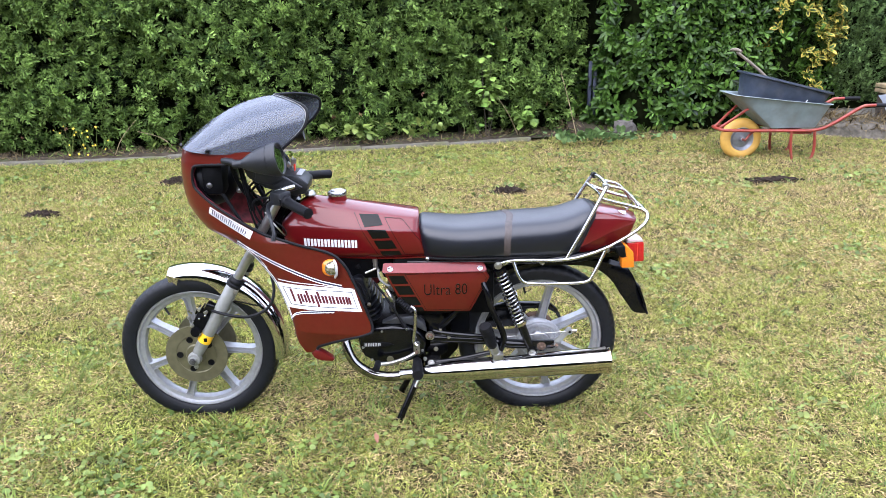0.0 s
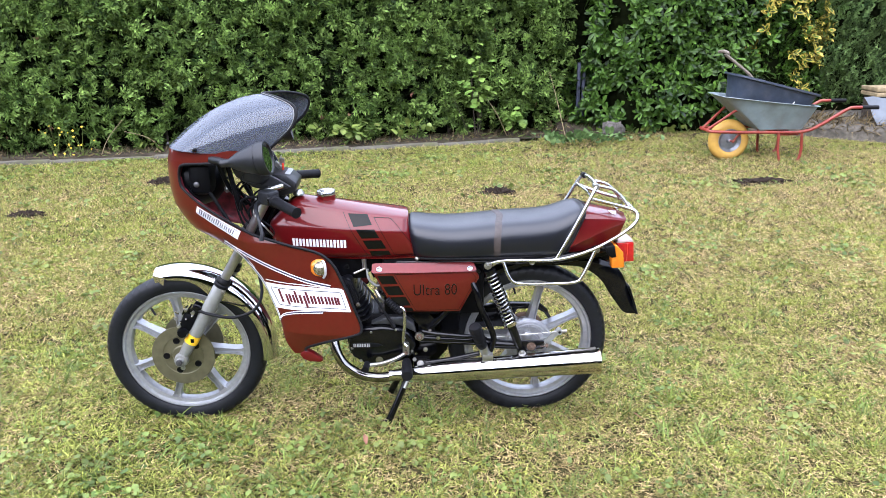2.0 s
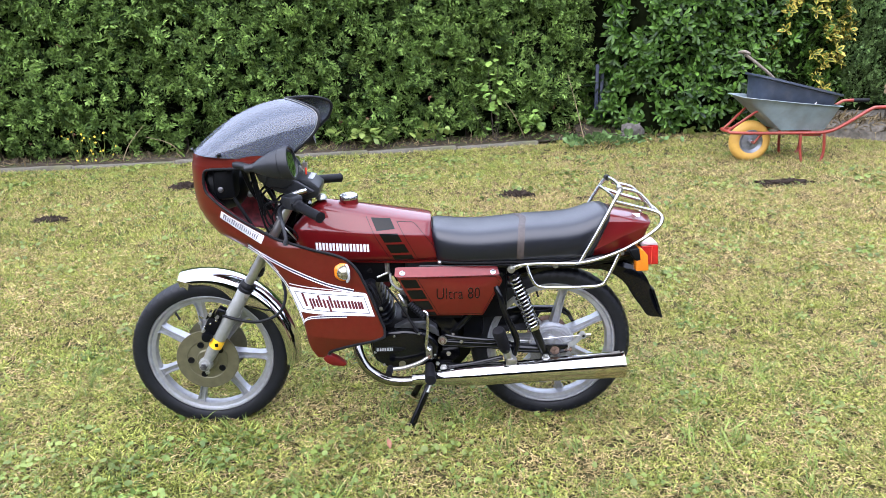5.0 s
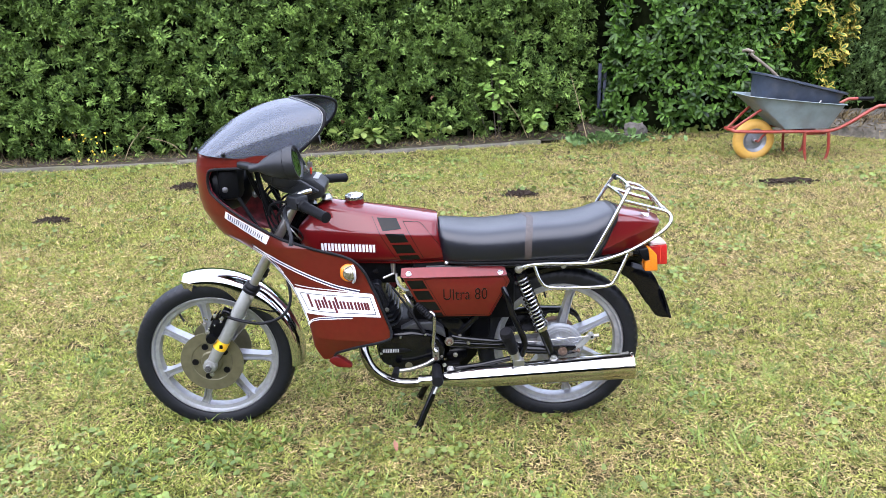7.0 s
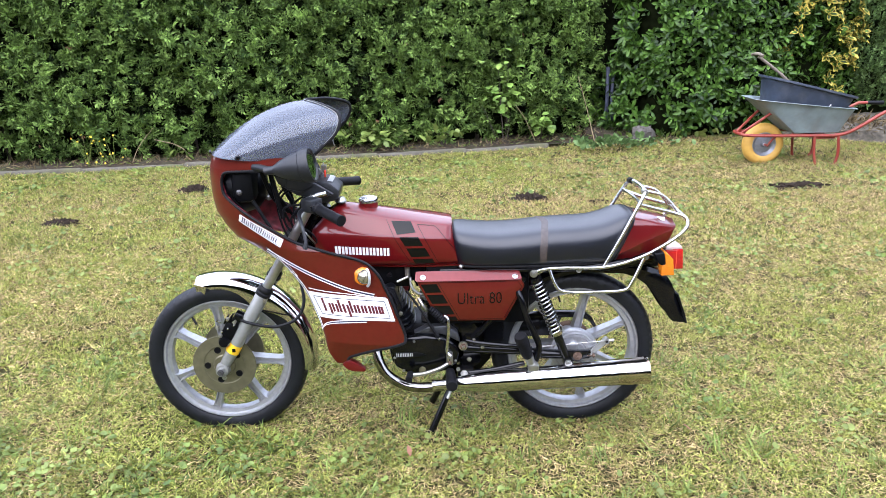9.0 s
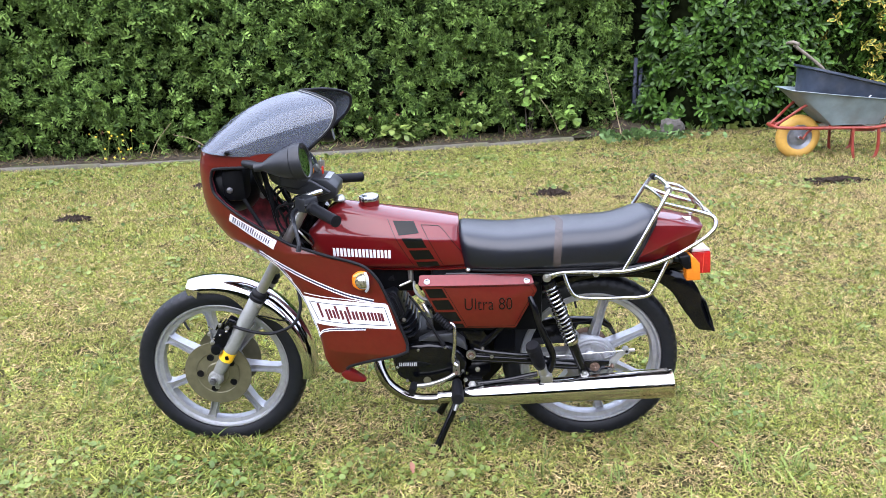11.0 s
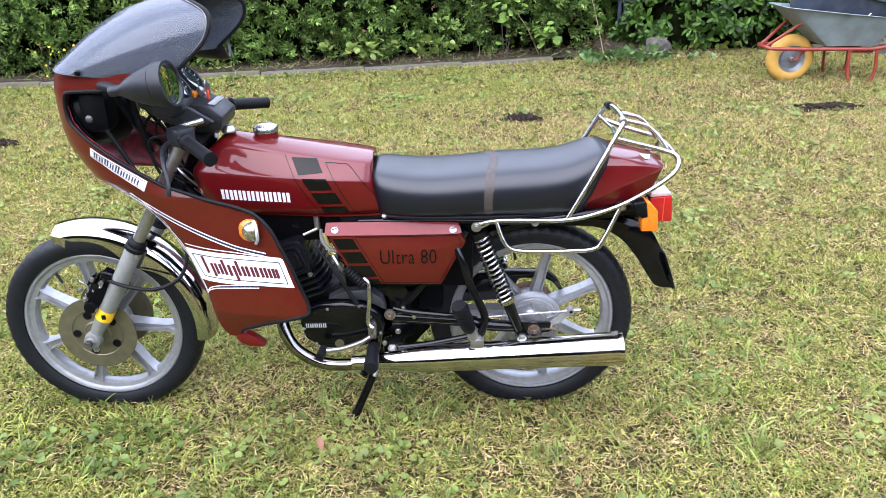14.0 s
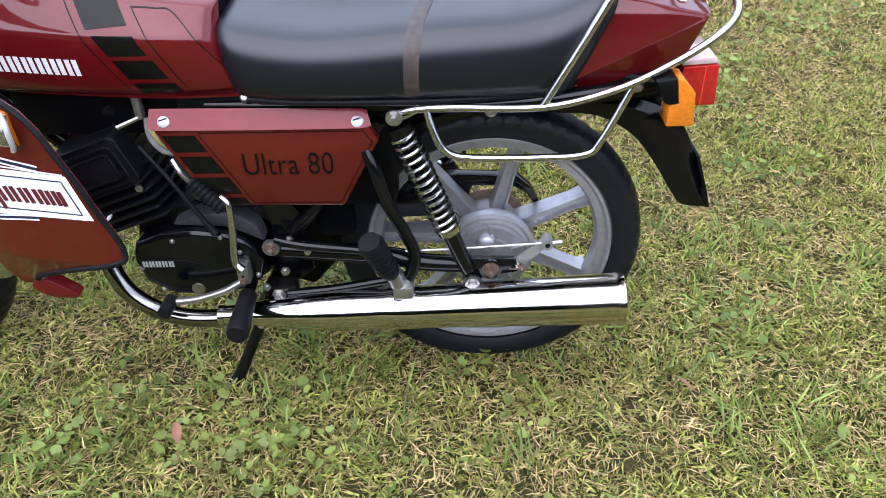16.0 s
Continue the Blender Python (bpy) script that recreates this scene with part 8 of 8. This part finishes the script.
    part("kick_lever", tube([(0.160, -0.128, 0.474), (0.172, -0.135, 0.462), (0.172, -0.142, 0.41), (0.166, -0.145, 0.35), (0.178, -0.150, 0.332)], [0.006, 0.0065, 0.0065, 0.007, 0.009], 10), SATIN, eng, "bent chrome lever")
    joint = part("lever_joint", block((0.163, -0.148, 0.294), (0.187, -0.118, 0.338), 0.007), STEEL, eng, "worn clamp of the gear lever")
    part("clamp_bolt", bolt((0.175, -0.148, 0.328), 0.006, (0, -1, 0), 0.006), STEEL, joint)
    part("clamp_slot", block((0.1735, -0.1488, 0.296), (0.1765, -0.140, 0.318), 0), MATT, joint)
    part("splined_shaft", lathe([(0, 0.004), (0.0065, 0.004), (0.007, 0), (0, 0)], (0.175, -0.148, 0.306), (0, -1, 0), 14), RUST, joint)
    part("shift_lever", tube([(0.180, -0.140, 0.306), (0.14, -0.150, 0.286), (0.085, -0.155, 0.270), (0.035, -0.158, 0.266)], 0.007, 10), STEEL, eng, "worn steel gear lever")
    part("shift_rubber", tube([(0.036, -0.15, 0.268), (0.030, -0.19, 0.263)], 0.0125, 12, False), RUBBER, eng)
    pivot = part("pivot_washer", lathe([(0, 0.004), (0.0155, 0.004), (0.0165, 0.001), (0.0165, -0.004), (0, -0.004)], (0.224, -0.107, 0.350), (0, -1, 0), 24), STEEL, bike, "large dull pivot washer")
    part("pivot_nut", bolt((0.224, -0.111, 0.350), 0.0095, (0, -1, 0), 0.008), RUST, pivot, "tarnished pivot nut")
    part("pivot_stud", lathe([(0, 0.015), (0.005, 0.014), (0.0055, 0), (0, 0)], (0.224, -0.111, 0.350), (0, -1, 0), 14), STEEL, pivot)
    for x, z, r in ((0.245, 0.300, 0.007), (0.262, 0.372, 0.006), (0.292, 0.345, 0.0055), (0.205, 0.262, 0.006)):
        part("frame_bolt", bolt((x, -0.110, z), r, (0, -1, 0), 0.010), STEEL, bike)
    part("peg_bolt", bolt((0.226, -0.110, 0.246), 0.011, (0, -1, 0), 0.014), STEEL, bike)
    part("pivot_link", tube([(0.235, -0.112, 0.372), (0.29, -0.118, 0.362), (0.43, -0.118, 0.345)], [0.007, 0.009, 0.008], 10), BLACK, bike)
    part("brake_link", tube([(0.245, -0.118, 0.250), (0.33, -0.122, 0.262), (0.44, -0.124, 0.285)], 0.009, 10), BLACK, bike)
    part("link_bracket", block((0.20, -0.115, 0.225), (0.262, -0.08, 0.268), 0.008), BLACK, bike)
    for s in (-1, 1):
        peg = part("rider_footrest", tube([(0.176, 0.14 * s, 0.268), (0.176, 0.145 * s, 0.268), (0.178, 0.245 * s, 0.266), (0.178, 0.252 * s, 0.266)], [0.0145, 0.0165, 0.0205, 0.018], 18, False), RUBBER, bike, "black rubber footrest")
        part("footrest_collar", tube([(0.176, 0.10 * s, 0.268), (0.176, 0.142 * s, 0.268)], 0.010, 10), BLACK, peg)
        pp = part("pillion_footrest", tube([(0.447, 0.158 * s, 0.325), (0.445, 0.160 * s, 0.332), (0.418, 0.185 * s, 0.412), (0.416, 0.187 * s, 0.418)], [0.0155, 0.018, 0.0225, 0.020], 18, False), RUBBER, bike, "folded-up ribbed pillion footrest")
        top, low = Vector((0.4175, 0.1855 * s, 0.414)), Vector((0.4455, 0.1595 * s, 0.331))
        for k in range(7):
            q = low.lerp(top, 0.10 + 0.13 * k)
            part("rib", tube([q, q.lerp(top, 0.045 / (0.95 - 0.13 * k))], 0.0192 + 0.0006 * k + 0.0012, 16, False), RUBBER, pp)
        part("footrest_hinge", tube([(0.450, 0.155 * s, 0.328), (0.458, 0.148 * s, 0.296)], 0.016, 14), STEEL, pp)
    # exhaust on the left
    ex = part("exhaust_pipe", tube([(-0.075, -0.05, 0.42), (-0.082, -0.09, 0.37), (-0.077, -0.115, 0.315), (-0.050, -0.128, 0.262), (0.004, -0.134, 0.222), (0.065, -0.136, 0.207), (0.15, -0.138, 0.211)], 0.0175, 18), DARK_CHROME, bike, "chromed exhaust pipe")
    part("pipe_clamp", tube([(0.112, -0.137, 0.2135), (0.122, -0.137, 0.214)], 0.0205, 18, False), CHROME, ex)
    axis = Vector((0.73, -0.012, 0.040)).normalized()
    o = Vector((0.150, -0.138, 0.2165))
    muf = lathe([(0.018, -0.03), (0.019, 0.0), (0.027, 0.06), (0.036, 0.14), (0.0395, 0.20), (0.0400, 0.285), (0.0415, 0.289), (0.0415, 0.345), (0.0402, 0.349), (0.0435, 0.50), (0.0460, 0.612)], o, axis, 48)
    tip = lathe([(0.0460, 0.612), (0.0474, 0.706), (0.0492, 0.709), (0.0496, 0.716), (0.0490, 0.723), (0.046, 0.725), (0.043, 0.719), (0.02, 0.714), (0.0, 0.714)], o, axis, 48)
    m = part("silencer", muf, CHROME, bike, "long chromed conical silencer, heat-stained at the end")
    part("silencer_end", tip, STAINED, m, "brown-stained silencer end")
    part("silencer_bracket", block((0.448, -0.165, 0.270), (0.486, -0.118, 0.296), 0.005), STEEL, m)
    part("bracket_bolt", bolt((0.468, -0.150, 0.294), 0.010, (0, -0.3, 1), 0.010), STEEL, m)
    # stand
    st = part("stand", tube([(0.195, -0.045, 0.20), (0.150, -0.075, 0.105), (0.105, -0.098, 0.010)], [0.014, 0.012, 0.013], 10), BLACK, bike, "black steel stand")
    part("stand_foot", tube([(0.112, -0.094, 0.012), (0.085, -0.105, -0.006)], [0.016, 0.013], 10), BLACK, st)
    part("stand_spring", tube([(0.20, -0.05, 0.205), (0.165, -0.08, 0.13)], 0.006, 8), STEEL, st)
    part("stand", tube([(0.195, 0.045, 0.20), (0.150, 0.085, 0.105), (0.105, 0.115, 0.010)], [0.014, 0.012, 0.013], 10), BLACK, bike)
    part("stand_tube", tube([(0.195, -0.06, 0.205), (0.195, 0.06, 0.205)], 0.013, 10), BLACK, bike)
    part("under_rail", tube([(-0.02, 0.03, 0.27), (0.10, 0.03, 0.22), (0.22, 0.03, 0.235)], 0.012, 8), BLACK, bike)


build_front_end()
build_fairing()
build_screen()
for side in (-1, 1):
    build_mirror(side)
build_cockpit()
build_tank()
build_seat()
build_tail()
build_rear_mudguard()
build_rack()
for side in (-1, 1):
    build_side_cover(side)
build_frame_and_engine()


# ---- grass, last ----
build_lawn()
